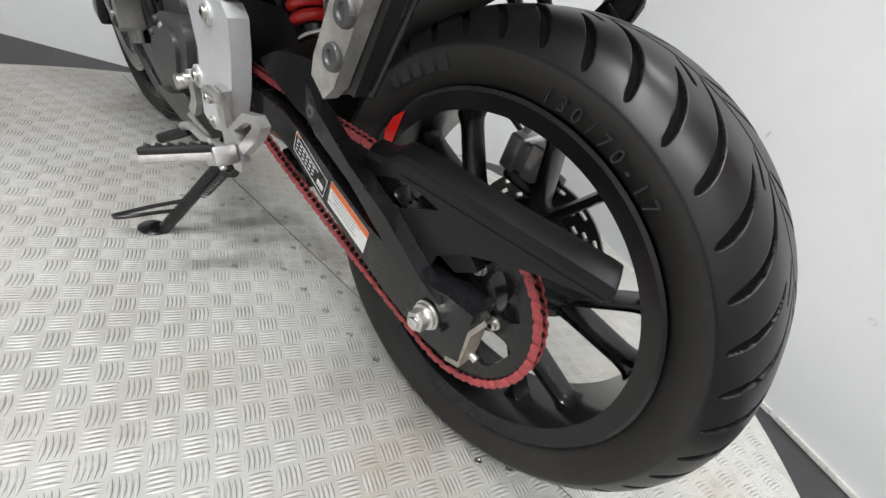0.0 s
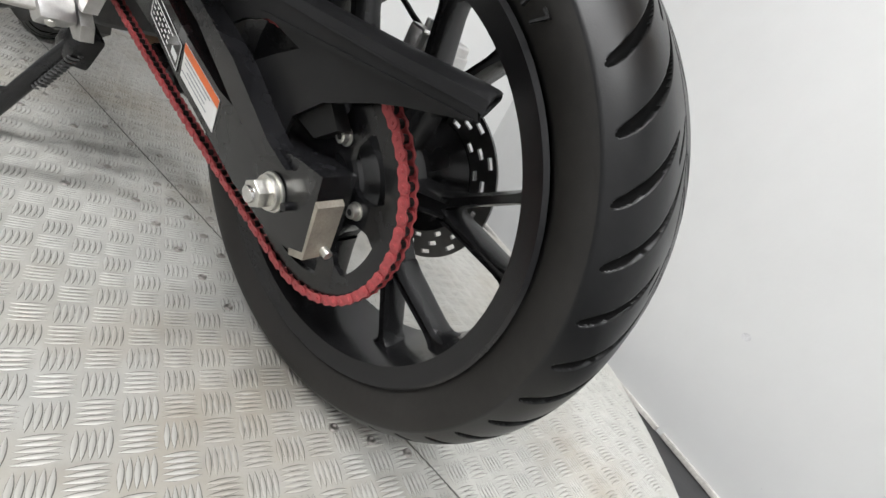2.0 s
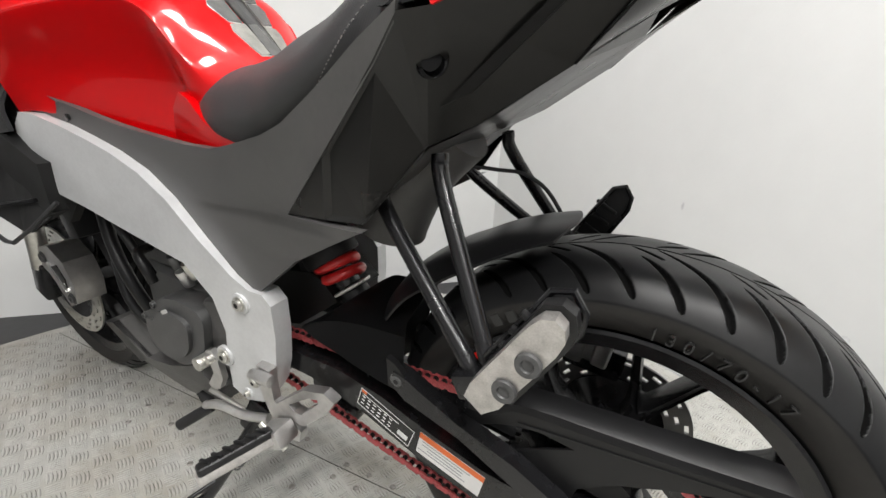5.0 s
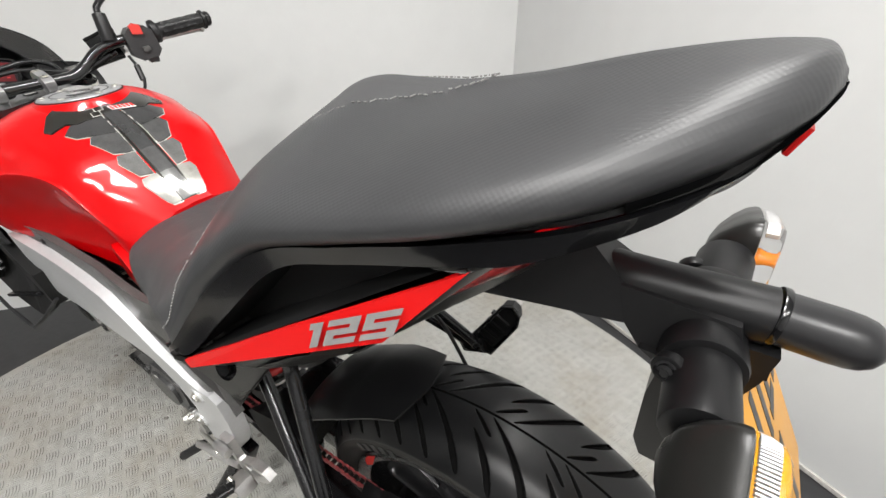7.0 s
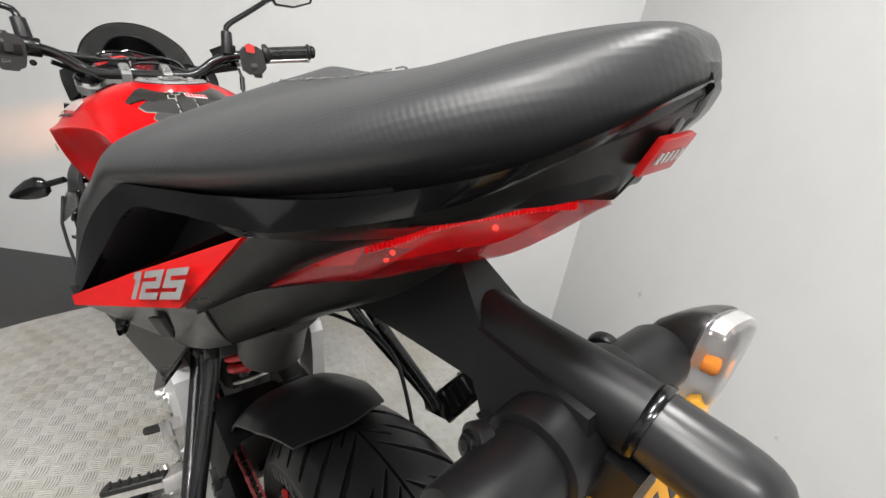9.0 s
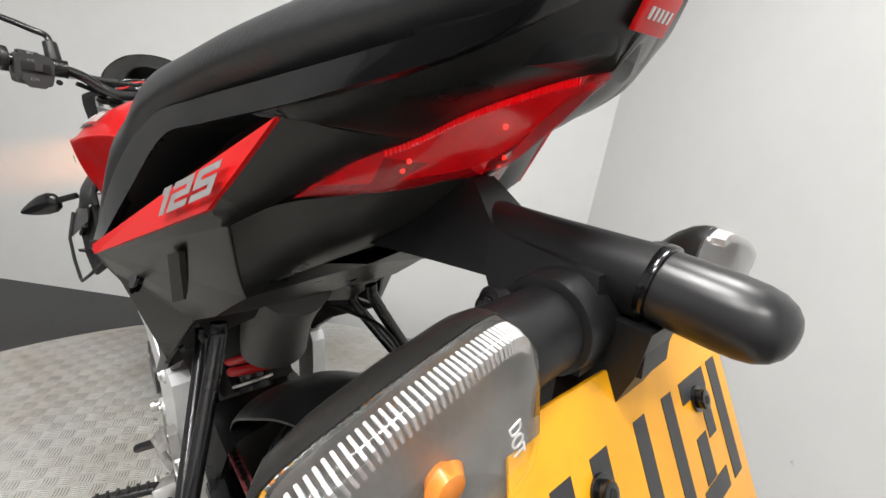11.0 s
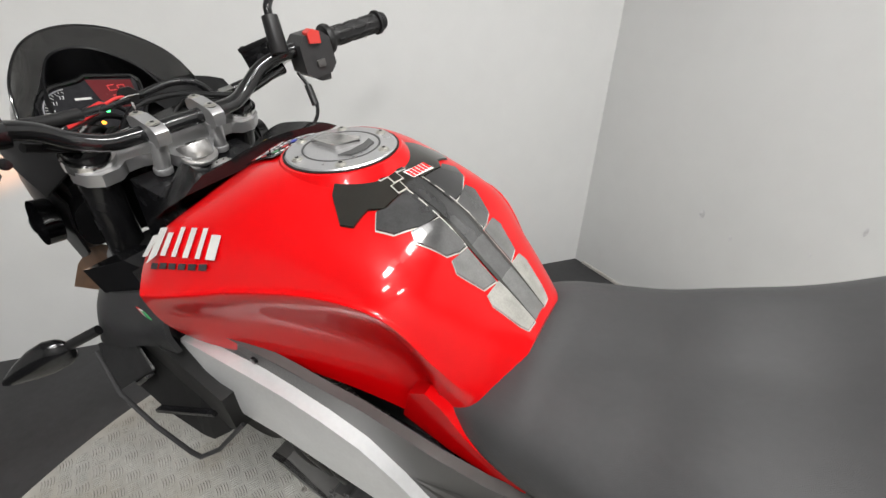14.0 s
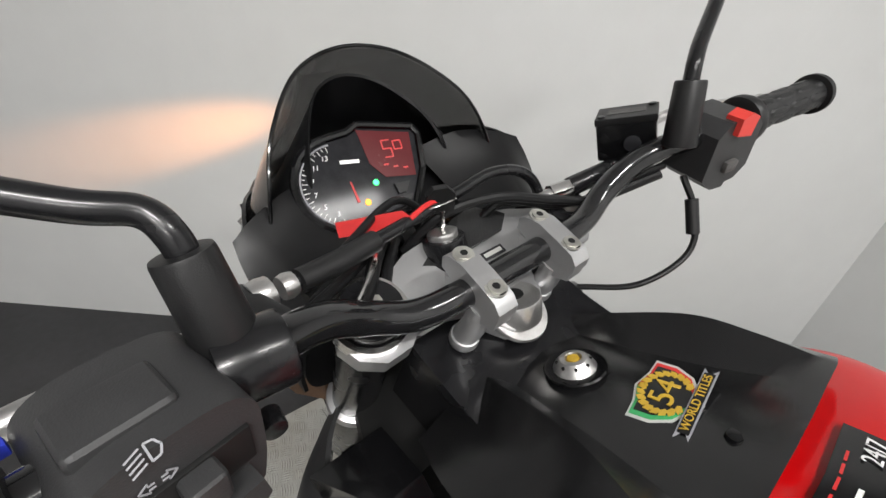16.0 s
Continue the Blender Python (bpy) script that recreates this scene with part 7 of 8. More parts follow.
part("clutch_cable", tube_bm([(-1.089, -0.155, 0.981), (-1.098, -0.12, 0.976), (-1.110, -0.06, 0.973), (-1.118, 0.0, 0.976), (-1.120, 0.045, 0.980), (-1.110, 0.080, 0.970), (-1.10, 0.095, 0.935), (-1.10, 0.10, 0.86)], 0.0052, 12, 60), BLACK_SATIN, lev)
part("cable_sleeve", tube_bm([(-1.0885, -0.153, 0.981), (-1.097, -0.12, 0.976), (-1.104, -0.090, 0.974)], 0.0082, 14, 14), RUBBER_GRIP, lev)
loom = part("wiring_loom", tube_bm([(-1.06, -0.17, 0.965), (-1.080, -0.12, 0.945), (-1.115, -0.085, 0.950), (-1.145, -0.06, 0.935), (-1.16, -0.05, 0.88)], 0.0055, 12, 40), BLACK_MATT, bike, "black cables across the yoke")
for off, r in ((0.012, 0.004), (0.024, 0.0035), (-0.012, 0.0045)):
    part("cable", tube_bm([(-1.07 - off, -0.15, 0.962), (-1.10 - off, -0.10, 0.942 + off), (-1.125 - off, -0.065 + off, 0.945 + off), (-1.150, -0.03 + off, 0.93), (-1.16, -0.02 + off, 0.86)], r, 10, 40), BLACK_MATT, loom)
part("cable", tube_bm([(-1.030, 0.175, 0.972), (-1.060, 0.125, 0.950), (-1.080, 0.085, 0.955), (-1.10, 0.03, 0.968), (-1.115, -0.02, 0.962), (-1.13, -0.05, 0.93)], 0.0045, 10, 50), BLACK_MATT, loom)
part("cable", tube_bm([(-1.035, 0.19, 0.975), (-1.07, 0.13, 0.945), (-1.085, 0.09, 0.945), (-1.11, 0.05, 0.952), (-1.12, 0.02, 0.93)], 0.0038, 10, 50), BLACK_MATT, loom)
part("cable", tube_bm([(-1.02, 0.205, 0.965), (-0.995, 0.205, 0.930), (-0.985, 0.190, 0.895), (-1.005, 0.150, 0.865), (-1.05, 0.115, 0.850)], 0.0032, 10, 50), BLACK_MATT, loom)
part("cable_boot", tube_bm([(-1.005, 0.206, 0.945), (-0.990, 0.200, 0.915)], 0.0062, 12), RUBBER_GRIP, loom)
part("bright_wire", tube_bm([(-1.075, -0.13, 0.945), (-1.10, -0.095, 0.958), (-1.135, -0.075, 0.944), (-1.14, -0.07, 0.90)], 0.0022, 8, 30), CHROME, loom)
part("bright_wire", tube_bm([(-1.09, -0.10, 0.938), (-1.12, -0.085, 0.950), (-1.15, -0.06, 0.940), (-1.155, -0.055, 0.90)], 0.0028, 8, 30), ALU, loom)

# right switch housing, brake reservoir and lever
m, L = switch_bm(1, 0.215, 0.272, 0, 0, -0.012)
sw = part("switch_housing", moved(prism_bm([(-0.029, 0.020), (-0.016, 0.032), (0.016, 0.032), (0.029, 0.020), (0.030, -0.022), (0.018, -0.034), (-0.016, -0.036), (-0.030, -0.024)], -0.022, 0.025, 0.010, segs=4), m), SWITCH, bike, "dark grey switch housing with a red kill switch")
part("kill_switch", moved(prism_bm([(-0.010, 0.012), (0.010, 0.008), (0.012, 0.026), (0.0, 0.032), (-0.010, 0.028)], 0.018, 0.034, 0.003), m @ Matrix.Translation((-0.002, -0.004, 0.008))), SWITCH_RED, sw, "red kill switch rocker")
part("starter_button", moved(box_bm((0.016, 0.008, 0.012), Matrix.Translation((0.0, 0.026, -0.014)), 0.003), m), GREY_PANEL, sw)
part("throttle_drum", moved(prism_bm([(-0.012, -0.022), (0.020, -0.022), (0.014, -0.046), (-0.004, -0.044)], 0.0, 0.020, 0.003), m), SWITCH, sw)
res_m = basis((-1.0794, 0.1912, 0.9920), (0.86, 0.43, 0.27), (-0.45, 0.89, 0))
resv = part("brake_reservoir", box_bm((0.054, 0.038, 0.040), res_m, 0.003), BLACK_GLOSS, bike, "square black front brake fluid reservoir")
part("reservoir_lid", box_bm((0.0555, 0.0395, 0.007), res_m @ Matrix.Translation((0, 0, 0.0195)), 0.0015), BLACK_MATT, resv)
for dx, dy in ((-0.022, -0.013), (0.022, 0.013)):
    part("lid_screw", cyl_bm(res_m @ V(dx, dy, 0.0225), res_m @ V(dx, dy, 0.0245), 0.0035, 12, 0.0005), BLACK_SATIN, resv)
part("lid_print", box_bm((0.034, 0.014, 0.0006), res_m @ Matrix.Translation((0.0, 0, 0.0232)), 0), GREY_PANEL, resv, smooth=False)
part("sight_glass", moved(cyl_bm((0, 0, 0), (0, -0.003, 0), 0.008, 20, 0.0005), res_m @ Matrix.Translation((0.006, -0.0185, -0.003))), DIAL, resv)
part("master_cylinder", cyl_bm((-1.068, 0.215, 0.968), (-1.088, 0.120, 0.952), 0.010, 20, 0.002), BLACK_SATIN, resv)
part("hose_banjo", cyl_bm((-1.086, 0.128, 0.953), (-1.094, 0.098, 0.950), 0.0095, 6, 0.002), CHROME, resv, "bright steel hose fitting")
part("banjo_bolt", cyl_bm((-1.091, 0.112, 0.952), (-1.096, 0.082, 0.949), 0.0065, 6, 0.002), CHROME, resv)
part("brake_hose", tube_bm([(-1.093, 0.09, 0.950), (-1.11, 0.06, 0.946), (-1.135, 0.03, 0.936), (-1.17, 0.02, 0.89), (-1.21, 0.06, 0.75)], 0.0046, 10, 40), BLACK_SATIN, resv)
blev = part("brake_lever", tube_bm([(-1.082, 0.222, 0.972), (-1.098, 0.255, 0.975), (-1.090, 0.32, 0.985), (-1.050, 0.385, 0.992), (-1.035, 0.405, 0.994)], 0.0060, 14, 30), ALU, bike, "polished silver front brake lever")
part("lever_tip", lathe_bm([(0, -0.008), (0.006, -0.006), (0.0085, 0), (0.006, 0.006), (0, 0.008)], 20, "y", at=(-1.035, 0.405, 0.994)), ALU, blev)

# mirrors
for s, base, top, elbow in ((-1, V(-1.040, -0.200, 0.995), V(-1.056, -0.202, 1.047), V(-1.063, -0.204, 1.063)), (1, V(-1.026, 0.184, 0.998), V(-1.038, 0.192, 1.052), V(-1.043, 0.199, 1.067))):
    d = (top - base).normalized()
    mir = part("mirror", cyl_bm(base, top, 0.0145, 28, 0.002, r1=0.0128), RUBBER_GRIP, bike, "black rear-view mirror on a bent stalk")
    if s < 0:
        path = [top - d * 0.01, top + d * 0.006, elbow + V(-0.003, -0.004, 0.0), V(-1.071, -0.226, 1.070), V(-1.085, -0.263, 1.086), V(-1.107, -0.330, 1.108), V(-1.122, -0.375, 1.122)]
    else:
        path = [top - d * 0.01, top + d * 0.008, elbow, V(-1.050, 0.215, 1.078), V(-1.065, 0.258, 1.102), V(-1.085, 0.315, 1.135), V(-1.100, 0.355, 1.158)]
    part("stalk", tube_bm(path, 0.0066, 16, 50), BLACK_SATIN, mir)
    end = path[-1]
    hm = basis(end + V(-0.004, s * 0.045, 0.012), (0.25, s, 0.12), (0, -0.1 * s, 1))
    shape = [(-0.062, -0.012), (-0.050, -0.032), (0.0, -0.040), (0.050, -0.030), (0.066, 0.0), (0.052, 0.028), (0.0, 0.034), (-0.048, 0.024)]
    part("mirror_shell", moved(prism_bm(shape, -0.012, 0.014, 0.008, segs=3), hm @ FLAT), BLACK_MATT, mir)
    part("mirror_glass", moved(prism_bm([(u * 0.9, v * 0.88) for u, v in shape], -0.0005, 0.0005, 0), hm @ Matrix.Translation((0, 0, 0.0150 if s > 0 else -0.0130)) @ FLAT), CHROME, mir, "mirror glass")

# ignition and trim
ign = part("ignition_lock", cyl_bm((-1.128, 0.004, 0.90), (-1.138, 0.004, 0.930), 0.019, 32, 0.002), BLACK_SATIN, bike, "ignition lock with key and red tag")
part("lock_ring", cyl_bm((-1.1375, 0.004, 0.928), (-1.140, 0.004, 0.935), 0.0135, 30, 0.0015), ALU, ign)
trim_m = basis((-1.140, 0.026, 0.922), (0, 1, 0.10), (-0.97, 0, 0.22))
part("carbon_trim", moved(prism_bm([(-0.052, -0.008), (-0.034, -0.018), (0.034, -0.018), (0.050, -0.006), (0.036, 0.020), (0.006, 0.018), (-0.022, 0.010), (-0.040, 0.006)], -0.0015, 0.0015, 0.001), trim_m @ FLAT), CARBON, ign, "black carbon-weave trim plate", smooth=False)
part("trim_badge", moved(box_bm((0.026, 0.009, 0.001), None, 0.0003), basis((-1.112, 0.040, 0.9110), (0, 1, 0), (-0.94, 0, 0.34))), PLATE_BLACK, ign, "small black badge with a pale border")
part("badge_print", moved(box_bm((0.020, 0.004, 0.0012), None, 0), basis((-1.112, 0.040, 0.9114), (0, 1, 0), (-0.94, 0, 0.34))), SILVER_INK, ign, smooth=False)
part("key_blade", moved(box_bm((0.003, 0.011, 0.022), None, 0.0008), basis((-1.141, 0.004, 0.946), (0.3, 1, 0), (-1, 0.3, 0))), CHROME, ign)
ringp = [V(-1.143, 0.004, 0.960) + V(0.010 * math.cos(a), 0.016 * math.sin(a), 0.006 * math.cos(a)) for a in np.linspace(0, 2 * math.pi, 25)]
part("key_ring", tube_bm(ringp, 0.0009, 8), CHROME, ign)
part("key_head", moved(prism_bm([(-0.011, 0.0), (-0.012, 0.016), (-0.006, 0.022), (0.006, 0.022), (0.012, 0.016), (0.011, 0.0)], -0.0035, 0.0035, 0.002), basis((-1.142, 0.004, 0.954), (0.4, 1, 0), (-1, 0.4, 0))), BLACK_MATT, ign)
part("key_tag", moved(prism_bm([(-0.034, -0.007), (0.026, -0.007), (0.034, 0.002), (0.028, 0.007), (-0.036, 0.006)], -0.0012, 0.0012, 0.0008), basis((-1.163, -0.048, 0.9515), (0.050, 0.034, 0.0215), (-0.62, 0.2, 0.75)) @ FLAT), TAG_RED, ign, "red key tag lying over the gauge")
part("tag_strap", tube_bm([(-1.136, -0.030, 0.963), (-1.140, -0.012, 0.966), (-1.143, 0.002, 0.964)], 0.0022, 8, 12), TAG_RED, ign)

ign.location = (0.028, -0.026, 0.014)

# ---- gauge ----
gm = basis((-1.243, -0.036, 0.957), (0.093, 0.992, -0.091), (-0.656, 0.13, 0.744)) @ Matrix.Scale(0.94, 4)
gflip = FLAT
gout = []
for k in range(17):
    a = radians(100 + 205 * k / 16)
    gout.append((-0.010 + 0.054 * math.cos(a), -0.012 + 0.054 * math.sin(a)))
gout += [(0.030, -0.058), (0.068, -0.052), (0.092, -0.010), (0.100, 0.034), (0.094, 0.044), (0.024, 0.054), (0.010, 0.046)]
gauge = part("instrument_panel", moved(prism_bm(gout, -0.030, -0.002, 0.002, segs=3), gm @ gflip), BLACK_GLOSS, bike, "instrument panel with a round rev counter and LCD")
inner = [(x * 0.93 + 0.001, y * 0.92) for x, y in gout]
part("panel_face", moved(prism_bm(inner, -0.0022, -0.0010, 0), gm @ gflip), DIAL, gauge, "carbon-pattern dial face")
bz = None
for k in range(len(gout)):
    (x0, y0), (x1, y1) = gout[k], gout[(k + 1) % len(gout)]
    bz = tube_bm([gm @ V(x0 * 0.97, y0 * 0.97, 0.0), gm @ V(x1 * 0.97, y1 * 0.97, 0.0)], 0.0042, 8, bm=bz)
part("bezel", bz, BLACK_GLOSS, gauge)
DC = (-0.010, -0.012)
arc = [gm @ V(DC[0] + 0.0455 * math.cos(a), DC[1] + 0.0455 * math.sin(a), 0.0) for a in np.linspace(radians(95), radians(285), 40)]
part("dial_ring", tube_bm(arc, 0.0009, 6), INK, gauge, "pale ring round the rev counter")
tick = None
for k in range(27):
    a = radians(100 + 180 * k / 26)
    ln = 0.006 if k % 2 == 0 else 0.0035
    r0 = 0.0440 - ln / 2
    tick = merge(tick, moved(box_bm((ln, 0.0006, 0.0005), None, 0), gm @ Matrix.Translation((DC[0] + r0 * math.cos(a), DC[1] + r0 * math.sin(a), -0.0006)) @ Matrix.Rotation(a, 4, "Z")))
part("tick_mark", tick, SILVER_INK, gauge, smooth=False)
for word, a in (("13", 112), ("11", 138), ("9", 164), ("7", 190), ("5", 216), ("3", 242)):
    part("numeral", moved(text_bm(word, 0.0078, 0.0003, 0.2), gm @ Matrix.Translation((DC[0] + 0.0335 * math.cos(radians(a)), DC[1] + 0.0335 * math.sin(radians(a)), -0.0006))), WHITE_INK, gauge, smooth=False)
part("maker_bar", moved(box_bm((0.022, 0.004, 0.0005), None, 0), gm @ Matrix.Translation((0.004, 0.012, -0.0006)) @ Matrix.Rotation(radians(-4), 4, "Z")), SILVER_INK, gauge, smooth=False)
part("pointer", moved(prism_bm([(-0.0015, 0.0), (0.0015, 0.0), (0.0006, 0.024), (-0.0006, 0.024)], -0.0005, 0.0006, 0), gm @ Matrix.Translation((0.000, -0.034, 0.0)) @ Matrix.Rotation(radians(6), 4, "Z") @ FLAT), TAG_RED, gauge, smooth=False)
part("lcd_screen", moved(prism_bm([(0.022, 0.046), (0.086, 0.036), (0.078, -0.016), (0.040, -0.012), (0.026, 0.006)], -0.0010, -0.0002, 0), gm @ FLAT), LCD, gauge, "reddish LCD with dark digits", smooth=False)
seg = None
for dx, dy, w, h in ((0.052, 0.030, 0.010, 0.0016), (0.052, 0.020, 0.010, 0.0016), (0.052, 0.010, 0.010, 0.0016), (0.047, 0.025, 0.0016, 0.010), (0.057, 0.015, 0.0016, 0.010), (0.066, 0.028, 0.010, 0.0016), (0.061, 0.023, 0.0016, 0.010), (0.071, 0.023, 0.0016, 0.010), (0.066, 0.018, 0.010, 0.0016), (0.045, 0.002, 0.006, 0.002), (0.056, -0.002, 0.006, 0.002), (0.068, -0.005, 0.006, 0.002)):
    seg = merge(seg, moved(box_bm((w, h, 0.0004), None, 0), gm @ Matrix.Translation((dx, dy, 0.0002))))
part("lcd_digit", seg, TAG_RED, gauge, smooth=False)
for dx, dy, mm in ((0.026, -0.016, GREEN_LED), (0.010, -0.036, ORANGE_LED)):
    part("warning_lamp", moved(lathe_bm([(0.0034, 0), (0.0034, 0.0006), (0, 0.0012)], 16, "z"), gm @ Matrix.Translation((dx, dy, -0.0004))), mm, gauge, "small lit warning lamp")
for q in (0, 1):
    part("push_button", moved(prism_bm([(0.046, -0.022 - q * 0.016), (0.066, -0.022 - q * 0.015), (0.058, -0.034 - q * 0.013), (0.048, -0.034 - q * 0.013)], -0.001, 0.003, 0.001), gm @ FLAT), BLACK_MATT, gauge)

# ---- screen and headlamp fairing ----
def sheet_bm(rows, nu, nv, thick):
    """A bowed sheet through rows of points, with a thickness."""
    rails = [spline(r, nu) for r in rows]
    b = bmesh.new()
    mid = sum((p for r in rails for p in r), V(0, 0, 0)) / (nu * len(rails))
    lay = []
    cols = [spline([rails[j][i] for j in range(len(rails))], nv) for i in range(nu)]
    for t in (0, 1):
        lay.append([[b.verts.new(p + (mid - p).normalized() * thick * t) for p in c] for c in cols])
    for g in lay:
        for a, c in zip(g, g[1:]):
            for k in range(nv - 1):
                b.faces.new((a[k], a[k + 1], c[k + 1], c[k]))
    for i in range(nu - 1):
        for k in (0, nv - 1):
            b.faces.new((lay[0][i][k], lay[0][i + 1][k], lay[1][i + 1][k], lay[1][i][k]))
    for k in range(nv - 1):
        for i in (0, nu - 1):
            b.faces.new((lay[0][i][k], lay[0][i][k + 1], lay[1][i][k + 1], lay[1][i][k]))
    return b


top_edge = [(x - 0.006, y + 0.008, z - 0.004) for x, y, z in [(-1.215, -0.142, 0.920), (-1.222, -0.130, 0.970), (-1.245, -0.108, 1.015), (-1.285, -0.060, 1.052), (-1.300, 0.0, 1.064), (-1.285, 0.060, 1.052), (-1.245, 0.108, 1.015), (-1.222, 0.130, 0.970), (-1.215, 0.142, 0.920)]]
mid_edge = [(x - 0.045, y * 1.05, 0.915 + (z - 0.915) * 0.55) for x, y, z in top_edge]
low_edge = [(x - 0.09, y * 1.05, 0.905 + (z - 0.905) * 0.1) for x, y, z in top_edge]
inner_rows = [[(x - 0.014, y * 0.64, 0.915 + (z - 0.915) * 0.80) for x, y, z in top_edge], [(x - 0.038, y * 0.86, 0.912 + (z - 0.912) * 0.50) for x, y, z in top_edge], [(x + 0.004, y * 0.97, z - 0.004) for x, y, z in low_edge]]
fairing = part("front_fairing", sheet_bm(inner_rows, 60, 10, 0.003), BLACK_MATT, bike, "black front fairing with smoked screen and headlamp")
part("screen", sheet_bm([top_edge, mid_edge, low_edge], 70, 12, 0.003), SMOKE, fairing, "smoked plastic wind screen")
rim = spline(top_edge, 60)
part("screen_edge", tube_bm(rim, 0.0019, 8), BLACK_GLOSS, fairing)
# dash tray under the gauge
part("dash_tray", prism_bm([(-1.30, 0.93), (-1.20, 0.905), (-1.150, 0.880), (-1.16, 0.860), (-1.30, 0.90)], -0.135, 0.135, 0.006), BLACK_MATT, fairing)
def skin(name, rows, nu, nv, thick, material, parent, label="", near=(1.0, 0.0)):
    """A bowed panel through rows of points, thickened inwards, on both sides of the machine."""
    for sgn, wide, drop in ((-1, *near), (1, 1.0, 0.0)):
        rails = [[V(p.x, p.y * wide, p.z - drop) for p in spline(r, nu)] for r in rows]
        cols = [spline([r[i] for r in rails], nv) for i in range(nu)]
        b = bmesh.new()
        lay = [[[b.verts.new((p.x, sgn * (p.y - t * thick), p.z)) for p in c] for c in cols] for t in (0, 1)]
        for g in lay:
            for a, c in zip(g, g[1:]):
                for k in range(nv - 1):
                    b.faces.new((a[k], a[k + 1], c[k + 1], c[k]))
        for i in range(nu - 1):
            for k in (0, nv - 1):
                b.faces.new((lay[0][i][k], lay[0][i + 1][k], lay[1][i + 1][k], lay[1][i][k]))
        for k in range(nv - 1):
            for i in (0, nu - 1):
                b.faces.new((lay[0][i][k], lay[0][i][k + 1], lay[1][i][k + 1], lay[1][i][k]))
        part(name, b, material, parent, label)


WING = [(-1.165, 0.183, 0.868), (-1.205, 0.190, 0.915), (-1.235, 0.188, 0.945), (-1.30, 0.165, 0.945), (-1.40, 0.12, 0.91)]
skin("side_panel", [WING, [(-1.168, 0.194, 0.825), (-1.21, 0.198, 0.85), (-1.26, 0.196, 0.86), (-1.34, 0.175, 0.86), (-1.44, 0.12, 0.84)],
                    [(-1.172, 0.194, 0.785), (-1.21, 0.193, 0.765), (-1.25, 0.190, 0.752), (-1.34, 0.16, 0.738), (-1.45, 0.10, 0.76)]], 20, 9, 0.004, BLACK_MATT, fairing, near=(0.80, 0.014))
skin("wing_panel", [[(-1.262, 0.060, 0.950), (-1.248, 0.110, 0.964), (-1.232, 0.160, 0.957), (-1.221, 0.190, 0.946)], [(-1.215, 0.070, 0.922), (-1.205, 0.115, 0.930), (-1.192, 0.155, 0.929), (-1.200, 0.192, 0.922)],
                    [(-1.160, 0.070, 0.895), (-1.150, 0.105, 0.908), (-1.140, 0.135, 0.912), (-1.162, 0.186, 0.880)]], 20, 10, 0.004, BLACK_MATT, fairing, near=(0.86, 0.006))
NAC = [(-1.16, [(0.10, 0.775), (0.145, 0.785), (0.150, 0.82), (0.125, 0.850), (0, 0.870)]), (-1.25, [(0.10, 0.745), (0.148, 0.752), (0.142, 0.81), (0.11, 0.86), (0, 0.89)]),
       (-1.36, [(0.08, 0.715), (0.130, 0.735), (0.125, 0.80), (0.09, 0.86), (0, 0.90)]), (-1.46, [(0.05, 0.715), (0.095, 0.74), (0.105, 0.81), (0.08, 0.875), (0, 0.91)]), (-1.50, [(0.02, 0.745), (0.05, 0.76), (0.055, 0.80), (0.04, 0.84), (0, 0.86)])]
part("headlamp_shell", loft_bm(NAC, 36, 24), BLACK_MATT, fairing)
part("headlamp_lens", loft_bm([(-1.505, [(0.03, 0.75), (0.075, 0.765), (0.08, 0.80), (0.055, 0.84), (0, 0.855)]), (-1.52, [(0.02, 0.76), (0.06, 0.77), (0.062, 0.80), (0.045, 0.83), (0, 0.845)])], 8, 16), mat("lit_headlamp", (0.9, 0.85, 0.75), 0.1, glow=(1.0, 0.75, 0.45), gs=4.0), fairing, "lit headlamp lens")
for s in (-1, 1):
    c = V(-1.200, 0.202 if s > 0 else -0.168, 0.830)
    part("lamp_socket", moved(lathe_bm([(0.0, 0.0), (0.020, 0.0), (0.022, 0.006), (0.033, 0.008), (0.034, -0.012)], 32, "z"), basis(c, (1, 0, 0), (0, 0.2 * s, 1 * s))), BLACK_GLOSS, fairing)
    part("socket_boss", moved(lathe_bm([(0.0, 0.012), (0.011, 0.010), (0.012, -0.01)], 24, "z"), basis(V(-1.262, 0.204 if s > 0 else -0.168, 0.808), (1, 0, 0), (0, 0.2 * s, 1 * s))), BLACK_MATT, fairing)

